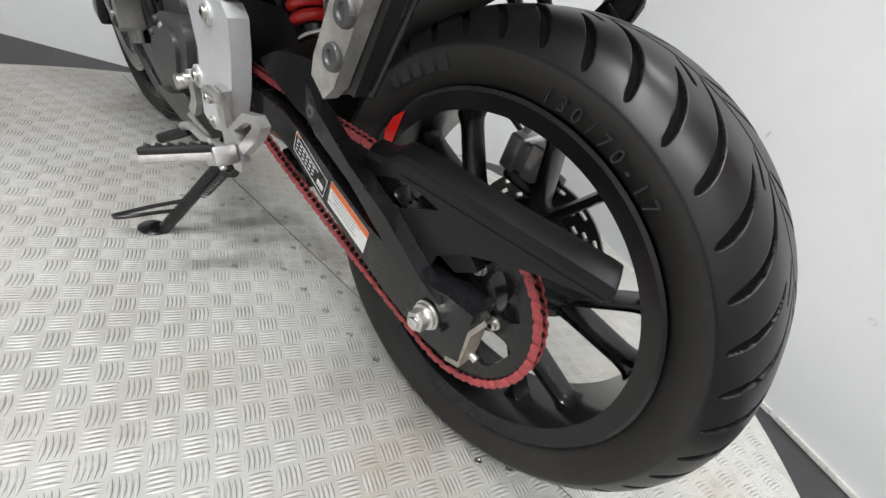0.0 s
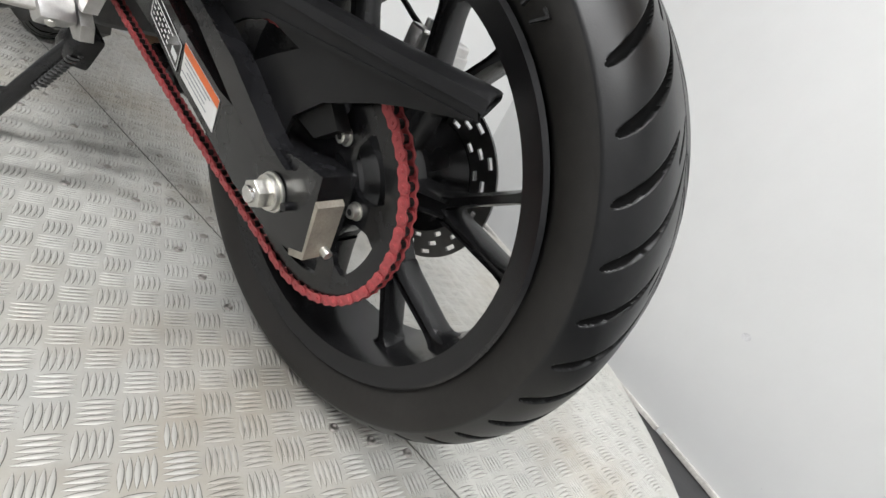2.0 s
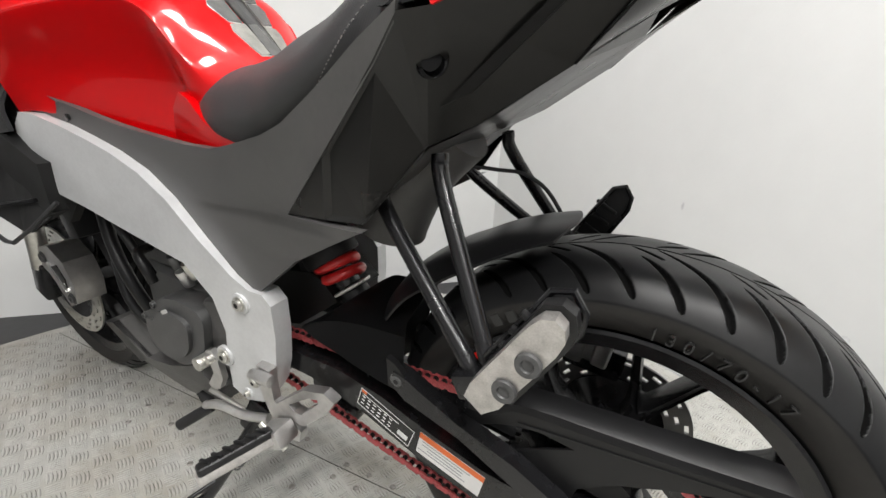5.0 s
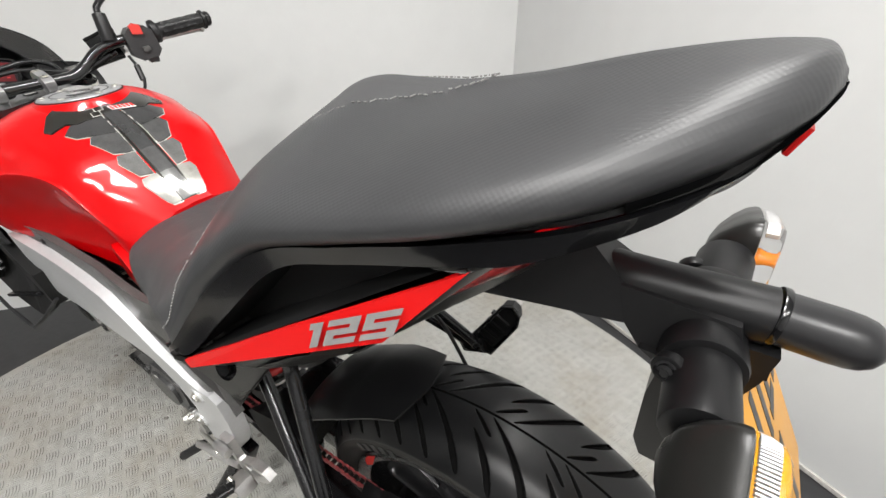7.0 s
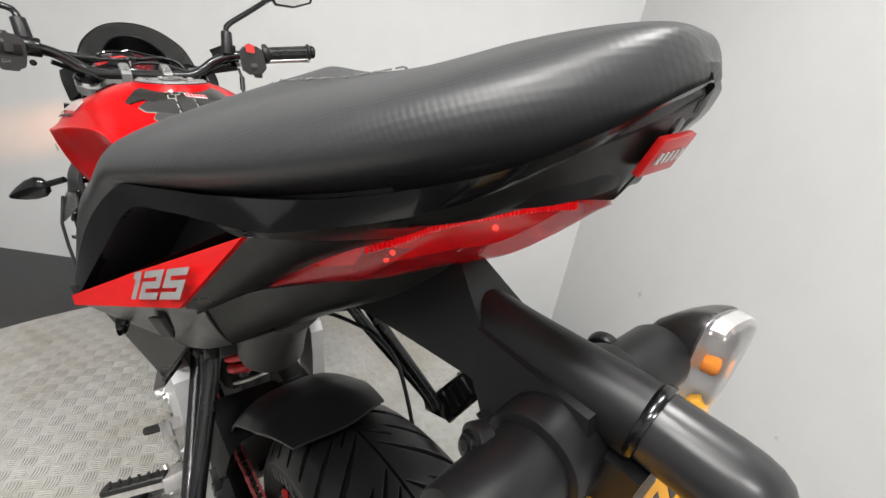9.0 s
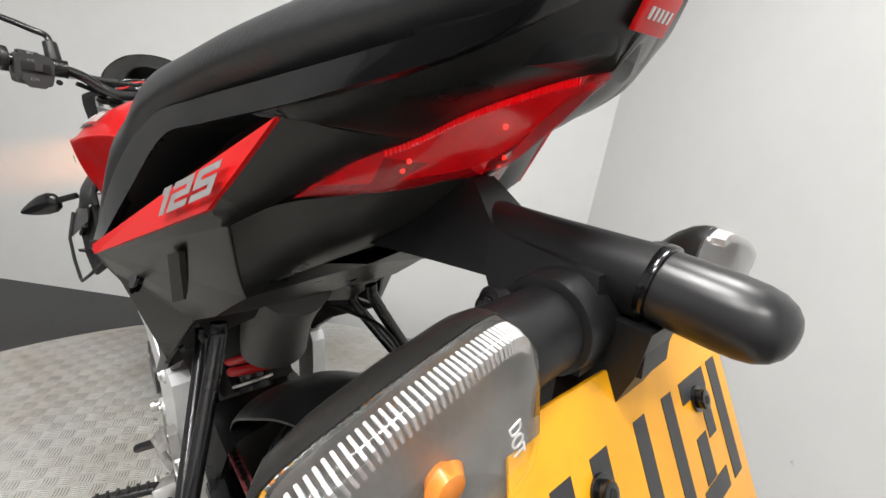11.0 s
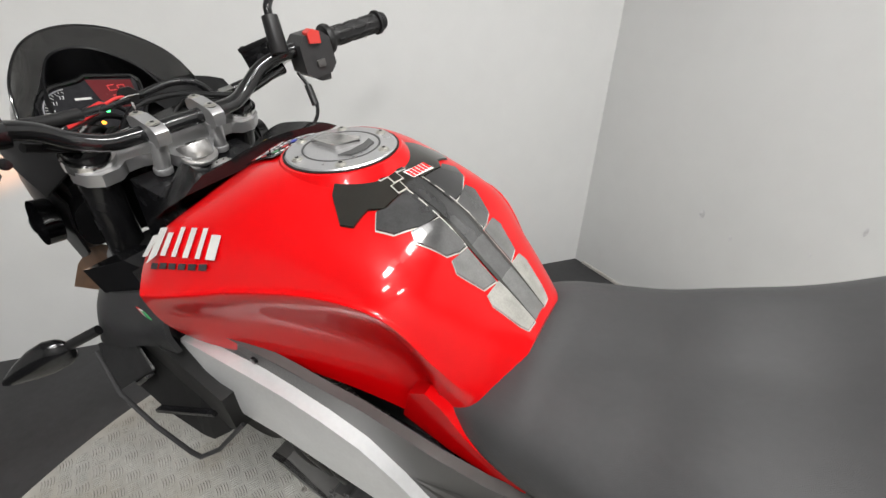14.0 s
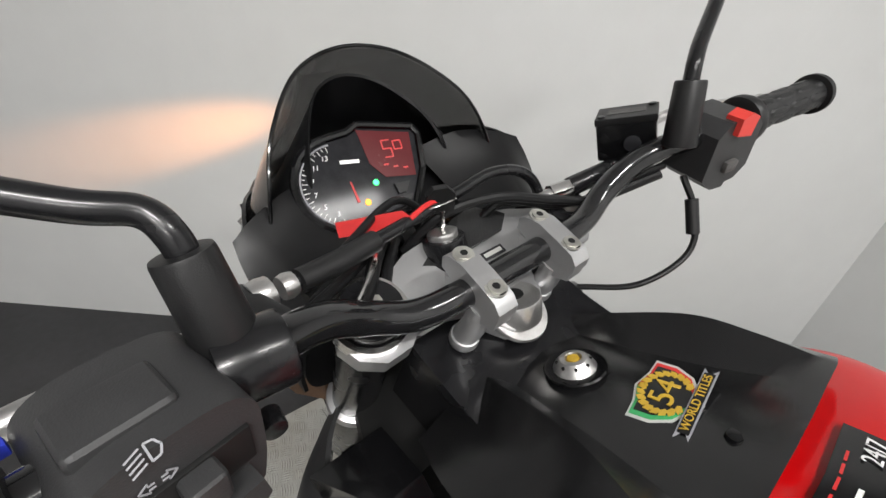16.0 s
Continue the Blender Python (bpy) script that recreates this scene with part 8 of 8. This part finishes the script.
# front indicators
for s in (-1, 1):
    root, tip = V(-1.085, s * 0.215, 0.700), V(-1.175, s * 0.330, 0.648)
    st = part("front_indicator", tube_bm([root, V(-1.105, s * 0.240, 0.690), V(-1.118, s * 0.256, 0.683)], 0.0075, 14, 12), BLACK_MATT, bike, "black pointed front turn signal on a short stalk")
    d = (tip - V(-1.118, s * 0.256, 0.683)).normalized()
    up = V(0, 0, 1) - d * d.z
    up.normalize()
    bk = d.cross(up)
    b = bmesh.new()
    rings = []
    p0 = V(-1.112, s * 0.250, 0.686)
    for f, r in ((0, 0.009), (0.06, 0.019), (0.18, 0.0245), (0.40, 0.024), (0.65, 0.0175), (0.85, 0.010), (0.96, 0.005), (1.0, 0.001)):
        c = p0 + (tip - p0) * f
        rings.append([b.verts.new(c + up * (r * 1.05 * math.cos(a)) + bk * (r * 0.62 * math.sin(a))) for a in np.linspace(0, 2 * math.pi, 24, endpoint=False)])
    for r0, r1 in zip(rings, rings[1:]):
        for k in range(24):
            b.faces.new((r0[k], r0[(k + 1) % 24], r1[(k + 1) % 24], r1[k]))
    b.faces.new(rings[0])
    part("lamp_shell", b, BLACK_GLOSS, st)

# ---- radiator shrouds ----
SHROUD = mat("dark_shroud_plastic", (0.022, 0.022, 0.023), 0.42, var=0.15, scale=25, bump=0.2, bscale=1100, spec=0.35)
shroud = part("radiator_shroud", prism_bm([(-1.078, 0.795), (-1.070, 0.755), (-1.005, 0.755), (-1.0, 0.80), (-1.015, 0.812)], lambda x, z: -0.188 + (x + 1.075) * 0.5, -0.12, 0.003), BLACK_GLOSS, bike, "black radiator shroud with a carbon-look deflector")
skin("shroud_box", [[(-1.150, 0.120, 0.770), (-1.115, 0.160, 0.765), (-1.066, 0.182, 0.757), (-1.00, 0.160, 0.765), (-0.94, 0.150, 0.79)],
                    [(-1.155, 0.150, 0.730), (-1.118, 0.192, 0.722), (-1.066, 0.206, 0.716), (-0.99, 0.190, 0.722), (-0.93, 0.182, 0.745)],
                    [(-1.140, 0.195, 0.675), (-1.115, 0.217, 0.664), (-1.055, 0.212, 0.676), (-0.985, 0.192, 0.696), (-0.925, 0.184, 0.705)]], 24, 9, 0.006, SHROUD, shroud, "matt dark grey plastic box side")
part("shroud_top", loft_bm([(-1.145, [(0.115, 0.72), (0.12, 0.765), (0.09, 0.775), (0.06, 0.775), (0.04, 0.77)]), (-1.03, [(0.15, 0.72), (0.155, 0.758), (0.12, 0.775), (0.06, 0.780), (0.04, 0.775)])], 6, 8), SCOOP, shroud)
facet("deflector", [(-1.112, 0.206, 0.655), (-1.104, 0.216, 0.634), (-1.060, 0.222, 0.604), (-1.000, 0.220, 0.566), (-0.935, 0.212, 0.542), (-0.915, 0.208, 0.542), (-0.885, 0.192, 0.564), (-0.855, 0.166, 0.602), (-0.93, 0.186, 0.627), (-0.985, 0.182, 0.655), (-1.04, 0.178, 0.690)], SCOOP, shroud, 0.005, "black hollow of the V-shaped deflector")
facet("carbon_plate", [(-1.119, 0.222, 0.659), (-1.096, 0.238, 0.622), (-1.066, 0.241, 0.602), (-1.030, 0.222, 0.628), (-0.995, 0.206, 0.652), (-1.04, 0.197, 0.690)], CARBON, shroud, 0.003, "ribbed carbon-look deflector plate")
for vane in ([(-1.045, 0.226, 0.612), (-1.010, 0.216, 0.640), (-1.006, 0.214, 0.636), (-1.040, 0.224, 0.607)], [(-1.000, 0.232, 0.586), (-0.900, 0.196, 0.600), (-0.900, 0.196, 0.594), (-0.998, 0.232, 0.580)]):
    facet("vane", vane, BLACK_SATIN, shroud, 0.010)
part("deflector_edge", tube_bm([(-1.118, -0.230, 0.650), (-1.065, -0.245, 0.598), (-1.003, -0.243, 0.558), (-0.935, -0.237, 0.533), (-0.915, -0.234, 0.533), (-0.880, -0.216, 0.558), (-0.849, -0.183, 0.598)], 0.0036, 10), SHROUD, shroud)
part("shroud_back", prism_bm([(-1.12, 0.72), (-1.12, 0.64), (-0.93, 0.54), (-0.85, 0.60), (-0.85, 0.74), (-0.95, 0.78)], -0.150, -0.135, 0.004), SCOOP, shroud)
part("duct_floor", prism_bm([(-1.10, 0.66), (-1.04, 0.62), (-0.94, 0.55), (-0.86, 0.58), (-0.85, 0.66), (-0.95, 0.70), (-1.04, 0.71)], -0.190, -0.168, 0.004), SCOOP, shroud)
part("inner_strut", prism_bm([(-1.00, 0.80), (-0.985, 0.80), (-0.960, 0.62), (-0.975, 0.615)], -0.16, -0.145, 0.002), SCOOP, shroud)
rad = part("radiator", box_bm((0.045, 0.27, 0.22), pose(-1.01, 0.0, 0.60, 0, -14, 0), 0.004), BLACK_MATT, bike, "black radiator behind the front wheel")
for k in range(20):
    part("radiator_fin", box_bm((0.047, 0.24, 0.0015), pose(-1.01 - 0.025 + 0.0026 * k, 0.0, 0.50 + 0.0105 * k, 0, -14, 0), 0), ENGINE, rad, smooth=False)
# flag strip on the front edge of the tank
for k, mm in enumerate((GREEN_INK, WHITE_INK, RED_STRIPE)):
    q = basis((-0.872 - 0.006 * k, -0.2005 + 0.0002 * k, 0.815), (1, 0.1, 0), (0, -0.1, 1))
    part("flag_bar", moved(box_bm((0.006, 0.013, 0.0008), None, 0), q), mm, shroud, smooth=False)
# tan inner plate behind the headlamp
facet("splash_plate", [(-1.20, 0.124, 0.755), (-1.25, 0.130, 0.750), (-1.33, 0.150, 0.69), (-1.36, 0.170, 0.64), (-1.27, 0.150, 0.65), (-1.20, 0.130, 0.70)], BROWN, fairing, 0.004, "brown plate behind the headlamp")

# ---- forks and front wheel ----
for s in (-1, 1):
    fk = part("fork_leg", cyl_bm(fork_at(0.940, s * 0.112), fork_at(0.66, s * 0.112), 0.0245, 32, 0.002), BLACK_SATIN, bike, "black upside-down fork leg")
    part("lower_clamp", cyl_bm(fork_at(0.758, s * 0.112), fork_at(0.740, s * 0.112), 0.031, 36, 0.003), YOKE, fk, "silver lower fork clamp")
    part("outer_tube", cyl_bm(fork_at(0.738, s * 0.112), fork_at(0.56, s * 0.112), 0.027, 32, 0.003), BLACK_SATIN, fk)
    part("slider", cyl_bm(fork_at(0.56, s * 0.112), fork_at(0.36, s * 0.112), 0.0195, 28, 0.001), ZINC, fk)
    part("fork_foot", box_bm((0.06, 0.034, 0.12), pose(-1.315, s * 0.108, 0.325, 0, 24, 0), 0.010), BLACK_SATIN, fk)
part("lower_yoke", box_bm((0.06, 0.21, 0.026), pose(-1.140, 0, 0.742, 0, 21, 0), 0.008), BLACK_SATIN, bike, "black lower yoke")
fw = wheel("front_wheel", (-1.325, 0, 0.2905), 0.2895, 0.052, "satin black cast front wheel with forked spokes", 40.0, False)
part("brake_disc", disc_bm(0.150, 0.105, -0.066, 0.0045, n=72), ZINC, fw, "drilled steel front brake disc")
part("disc_carrier", lathe_bm([(0.035, -0.05), (0.106, -0.064), (0.106, -0.068), (0.035, -0.056)], 48, closed=True), BLACK_SATIN, fw)
fcal = part("front_caliper", prism_bm([(-1.285, 0.375), (-1.262, 0.418), (-1.200, 0.432), (-1.150, 0.400), (-1.135, 0.345), (-1.150, 0.295), (-1.195, 0.275), (-1.215, 0.305), (-1.235, 0.345)], -0.118, -0.058, 0.010, segs=3), ALU, bike, "cast silver radial front brake caliper")
for x, z in ((-1.245, 0.395), (-1.165, 0.305)):
    bolt("caliper_bolt", (x, -0.118, z), (0, -1, 0), ENGINE, fcal, 0.011, 0.006)
part("pad_window", prism_bm([(-1.215, 0.378), (-1.185, 0.388), (-1.165, 0.355), (-1.172, 0.330), (-1.205, 0.345)], -0.120, -0.116, 0.001), SCOOP, fcal)
part("caliper_rib", prism_bm([(-1.235, 0.372), (-1.225, 0.388), (-1.172, 0.322), (-1.182, 0.312)], -0.124, -0.112, 0.003), ALU, fcal)
part("front_mudguard", sheet_bm([[(-1.325 + 0.312 * math.cos(radians(a)), y, 0.2905 + 0.312 * math.sin(radians(a)) - 0.02 * (abs(y) / 0.07) ** 3) for a in range(20, 160, 20)] for y in (-0.072, -0.05, 0, 0.05, 0.072)], 40, 14, 0.003), BLACK_MATT, bike, "black front mudguard")

# ---- engine and lower parts ----
eng = part("engine", box_bm((0.30, 0.20, 0.19), pose(-0.70, 0, 0.36, 0, 6, 0), 0.025, 3), ENGINE, bike, "grey single-cylinder engine with bare finned cylinder")
COVER_LINE = [(-0.790, 0.372), (-0.778, 0.392), (-0.745, 0.404), (-0.735, 0.424), (-0.705, 0.436), (-0.664, 0.441), (-0.622, 0.436), (-0.606, 0.418), (-0.612, 0.385), (-0.625, 0.352), (-0.655, 0.322), (-0.705, 0.299), (-0.755, 0.304), (-0.785, 0.330)]
COVER_LINE = [(p.x, p.y) for p in spline([(x, z, 0) for x, z in COVER_LINE + COVER_LINE[:1]], 46)][:-1]
part("clutch_cover", prism_bm(COVER_LINE, -0.140, -0.08, 0.012, segs=4), ENGINE, eng, "rounded dark grey alternator cover")
part("cover_step", prism_bm([(x * 0.72 - 0.700 * 0.28 - 0.012, z * 0.72 + 0.366 * 0.28 - 0.006) for x, z in COVER_LINE], -0.147, -0.135, 0.006, segs=3), ENGINE, eng)
part("sprocket_cover", moved(lathe_bm([(0.060, 0.0), (0.060, 0.040), (0.054, 0.050), (0.040, 0.054), (0.0, 0.056)], 44, "z"), basis((-0.598, -0.070, 0.392), (1, 0, 0), (0, 0, 1))), GREY_PANEL, eng, "dark grey front sprocket cover")
for bx, bz in ((-0.783, 0.382), (-0.742, 0.415), (-0.628, 0.346)):
    bolt("cover_bolt", (bx, -0.139, bz), (0, -1, 0), ENGINE, eng, 0.0058, 0.006)
part("cover_print", box_bm((0.020, 0.001, 0.007), pose(-0.698, -0.1476, 0.416, 0, -25, 0), 0), SILVER_INK, eng, smooth=False)
cylm = pose(-0.815, 0, 0.53, 0, -24, 0)
for k in range(9):
    part("cylinder_fin", box_bm((0.125, 0.135, 0.0050), cylm @ Matrix.Translation((0, 0, -0.065 + 0.0155 * k)), 0.0015), ENGINE_FIN, eng)
part("cylinder", box_bm((0.105, 0.115, 0.16), cylm, 0.012), ENGINE_FIN, eng, "bare metal cylinder")
part("cylinder_head", box_bm((0.14, 0.16, 0.07), cylm @ Matrix.Translation((0, 0, 0.10)), 0.012), ENGINE, eng)
part("starter_motor", cyl_bm((-0.86, -0.06, 0.465), (-0.72, -0.06, 0.475), 0.028, 24, 0.006), ENGINE, eng)
part("header_pipe", tube_bm([(-0.90, 0.02, 0.56), (-0.965, 0.02, 0.50), (-0.965, 0.03, 0.38), (-0.90, 0.04, 0.24), (-0.78, 0.05, 0.20), (-0.5, 0.07, 0.21)], 0.022, 20, 50), BROWN, eng, "heat-browned exhaust header pipe")
part("collector", box_bm((0.22, 0.12, 0.09), pose(-0.44, 0.06, 0.225, 0, 0, 0), 0.03, 3), BLACK_SATIN, eng)
part("hose", tube_bm([(-0.94, -0.09, 0.60), (-0.90, -0.11, 0.50), (-0.86, -0.115, 0.42), (-0.84, -0.10, 0.33)], 0.011, 14, 30), BLACK_MATT, eng)
part("hose", tube_bm([(-0.98, -0.07, 0.53), (-0.93, -0.10, 0.45), (-0.90, -0.11, 0.36), (-0.86, -0.09, 0.29)], 0.009, 14, 30), BLACK_MATT, eng)
part("hose", tube_bm([(-0.90, -0.06, 0.62), (-0.83, -0.12, 0.57), (-0.78, -0.13, 0.52), (-0.76, -0.12, 0.46)], 0.0075, 14, 30), BLACK_MATT, eng)
part("hose", tube_bm([(-0.79, -0.10, 0.50), (-0.765, -0.13, 0.505), (-0.745, -0.135, 0.485), (-0.742, -0.13, 0.455)], 0.0085, 14, 24), BLACK_MATT, eng)
for k, (x, z) in enumerate(((-0.70, 0.495), (-0.66, 0.490), (-0.62, 0.478), (-0.685, 0.470))):
    part("fitting", cyl_bm((x, -0.10, z - 0.02), (x, -0.11, z + 0.012), 0.011, 16, 0.002), (ENGINE, ZINC, BLACK_MATT, ALU)[k], eng)
part("upper_bracket", prism_bm([(-0.96, 0.62), (-0.70, 0.60), (-0.66, 0.565), (-0.70, 0.545), (-0.80, 0.575), (-0.96, 0.59)], -0.11, -0.08, 0.006), SCOOP, eng)
part("throttle_body", cyl_bm((-0.72, -0.02, 0.60), (-0.60, -0.02, 0.62), 0.045, 28, 0.006), BLACK_MATT, eng)
part("air_box", box_bm((0.26, 0.15, 0.13), pose(-0.62, 0, 0.66, 0, 0, 0), 0.02), SCOOP, eng)
belly = part("belly_pan", prism_bm([(-0.985, 0.305), (-0.945, 0.315), (-0.850, 0.258), (-0.760, 0.272), (-0.680, 0.302), (-0.640, 0.285), (-0.624, 0.262), (-0.640, 0.222), (-0.690, 0.200), (-0.785, 0.180), (-0.900, 0.225)], lambda x, z: -0.135 + max(0, 0.26 - z) * 0.35, -0.05, 0.005), GREY_PANEL, bike, "dark grey plastic belly pan")
part("pan_shadow_gap", prism_bm([(-0.695, 0.232), (-0.672, 0.224), (-0.660, 0.212), (-0.682, 0.212)], -0.137, -0.110, 0.001), SCOOP, belly)
part("pan_front", prism_bm([(-0.985, 0.305), (-0.945, 0.315), (-0.850, 0.258), (-0.900, 0.225)], lambda x, z: -0.137 + (0.32 - z) * 0.1, -0.125, 0.004), BLACK_MATT, belly)

# rider footrest and gear lever, left
fr = part("rider_footrest", prism_bm([(-0.472, 0.392), (-0.444, 0.390), (-0.446, 0.368), (-0.446, 0.335), (-0.412, 0.318), (-0.398, 0.296), (-0.405, 0.274), (-0.432, 0.268), (-0.456, 0.286), (-0.468, 0.330), (-0.474, 0.370)], -0.152, -0.138, 0.004, segs=3), ALU, bike, "cast silver rider footrest hanger with heel guard")
heel_top = [(-0.438, 0.335), (-0.378, 0.384), (-0.338, 0.395), (-0.321, 0.385), (-0.351, 0.372), (-0.352, 0.378), (-0.369, 0.374), (-0.414, 0.343)]
heel_low = [(-0.321, 0.385), (-0.340, 0.358), (-0.388, 0.314), (-0.425, 0.312), (-0.438, 0.335), (-0.414, 0.343), (-0.404, 0.335), (-0.389, 0.335), (-0.351, 0.372)]
part("heel_guard", merge(prism_bm(heel_top, -0.153, -0.138, 0.004, segs=3), prism_bm(heel_low, -0.153, -0.138, 0.004, segs=3)), ALU, fr)
part("pivot_bolt", cyl_bm((-0.470, -0.162, 0.384), (-0.428, -0.162, 0.386), 0.0090, 24, 0.002), ALU, fr)
part("hanger_boss", cyl_bm((-0.458, -0.150, 0.378), (-0.458, -0.168, 0.378), 0.009, 20, 0.002), ALU, fr)
bolt("boss_bolt", (-0.458, -0.168, 0.378), (0, -1, 0), ZINC, fr, 0.0072, 0.004)
part("peg_clevis", box_bm((0.050, 0.036, 0.030), pose(-0.425, -0.172, 0.300, 0, -25, 0), 0.006), ALU, fr)
part("peg_pin", cyl_bm((-0.445, -0.180, 0.318), (-0.400, -0.180, 0.290), 0.005, 14, 0.001), ZINC, fr)
pegd = V(-0.456, -0.268, 0.300) - V(-0.424, -0.184, 0.304)
pg = part("foot_peg", box_bm((pegd.length + 0.012, 0.030, 0.016), basis((V(-0.456, -0.268, 0.300) + V(-0.424, -0.184, 0.304)) / 2, pegd, (1, 0, 0.35)), 0.006, 3), ALU_WORN, fr, "silver foot peg with a black rubber top")
pm = basis((V(-0.456, -0.268, 0.300) + V(-0.424, -0.184, 0.304)) / 2 + V(0, 0, 0.011), pegd, (1, 0, 0.35))
part("peg_rubber", box_bm((pegd.length + 0.008, 0.026, 0.012), pm, 0.005, 3), RUBBER_GRIP, pg)
for k in range(6):
    part("rubber_rib", box_bm((0.005, 0.024, 0.005), pm @ Matrix.Translation((-0.036 + 0.0145 * k, 0, 0.007)) @ Matrix.Rotation(radians(20), 4, "Z"), 0.0015), RUBBER_GRIP, pg)
gl = part("gear_lever", tube_bm([(-0.470, -0.150, 0.288), (-0.520, -0.158, 0.280), (-0.570, -0.165, 0.285), (-0.605, -0.168, 0.272)], 0.0075, 14, 24), ALU, bike, "cast silver gear lever with a black rubber toe peg")
part("toe_peg", cyl_bm((-0.605, -0.160, 0.262), (-0.645, -0.200, 0.235), 0.0095, 18, 0.003), RUBBER_GRIP, gl)
part("shift_arm", prism_bm([(-0.600, 0.372), (-0.585, 0.378), (-0.572, 0.362), (-0.570, 0.325), (-0.585, 0.300), (-0.605, 0.288), (-0.615, 0.300), (-0.592, 0.330)], -0.150, -0.140, 0.003), ALU, gl)
part("shift_rod", cyl_bm((-0.610, -0.152, 0.290), (-0.530, -0.152, 0.282), 0.0045, 14, 0.001), ZINC, gl)
part("rod_joint", cyl_bm((-0.608, -0.140, 0.350), (-0.608, -0.165, 0.350), 0.012, 20, 0.002), ZINC, gl)
part("spindle", cyl_bm((-0.588, -0.08, 0.362), (-0.588, -0.158, 0.362), 0.0085, 18, 0.001), ZINC, gl)

# side stand
stand = part("side_stand", tube_bm([(-0.545, -0.125, 0.225), (-0.575, -0.165, 0.160), (-0.630, -0.228, 0.052), (-0.643, -0.242, 0.030)], 0.0118, 16, 24), BLACK_SATIN, bike, "black tubular side stand folded out")
part("stand_pivot", box_bm((0.055, 0.030, 0.060), pose(-0.540, -0.118, 0.232, -20, 20, 0), 0.006), BLACK_SATIN, stand)
part("stand_foot", lathe_bm([(0, 0), (0.024, 0), (0.028, 0.004), (0.022, 0.009), (0, 0.011)], 24, "z", at=(0, 0, 0)), BLACK_SATIN, stand).matrix_basis = pose(-0.648, -0.248, 0.040, -9.07, 0, 0)
part("feeler", tube_bm([(-0.585, -0.180, 0.130), (-0.610, -0.240, 0.118), (-0.634, -0.298, 0.102), (-0.648, -0.304, 0.092), (-0.650, -0.296, 0.084), (-0.630, -0.245, 0.090), (-0.600, -0.200, 0.102)], 0.0042, 10, 40), BLACK_SATIN, stand)
spr_ = [V(-0.535, -0.128, 0.215) + (V(-0.585, -0.165, 0.14) - V(-0.535, -0.128, 0.215)) * (t / 12) + V(0.007 * math.cos(t * 6.283), 0.007 * math.sin(t * 6.283), 0) + V(0.018, 0, 0.004) for t in np.linspace(0, 12, 120)]
part("return_spring", tube_bm(spr_, 0.0016, 6), ENGINE, stand)
part("lower_link", box_bm((0.085, 0.045, 0.040), pose(-0.425, -0.035, 0.250, 0, 12, 0), 0.014, 3), BLACK_SATIN, bike, "black suspension linkage below the frame")
part("steering_head", prism_bm([(-1.075, 0.885), (-1.02, 0.875), (-0.95, 0.87), (-0.93, 0.78), (-1.06, 0.74), (-1.12, 0.76)], -0.085, 0.085, 0.01), BLACK_SATIN, bike, "black steering head of the frame")

# flat faces keep their own shading beside rounded edges
FIRM = {"swingarm", "far_arm", "arm_brace", "side_frame", "far_spar", "side_panel", "far_side_panel", "chain_guard", "clutch_cover", "cover_step", "belly_pan", "pan_front", "rider_footrest", "heel_guard", "passenger_footrest",
        "handlebar_clamp", "clamp_cap", "top_yoke", "plate_holder", "saddle", "lower_body", "flap", "kill_switch", "tank_cover", "brake_reservoir", "reservoir_lid", "rear_hugger", "hugger_lug", "engine", "cross_member"}
for ob in bike.children_recursive:
    if ob.type == "MESH" and ob.name.split(".")[0] in FIRM:
        firm = ob.modifiers.new("firm_faces", "WEIGHTED_NORMAL")
        firm.weight, firm.keep_sharp = 60, True
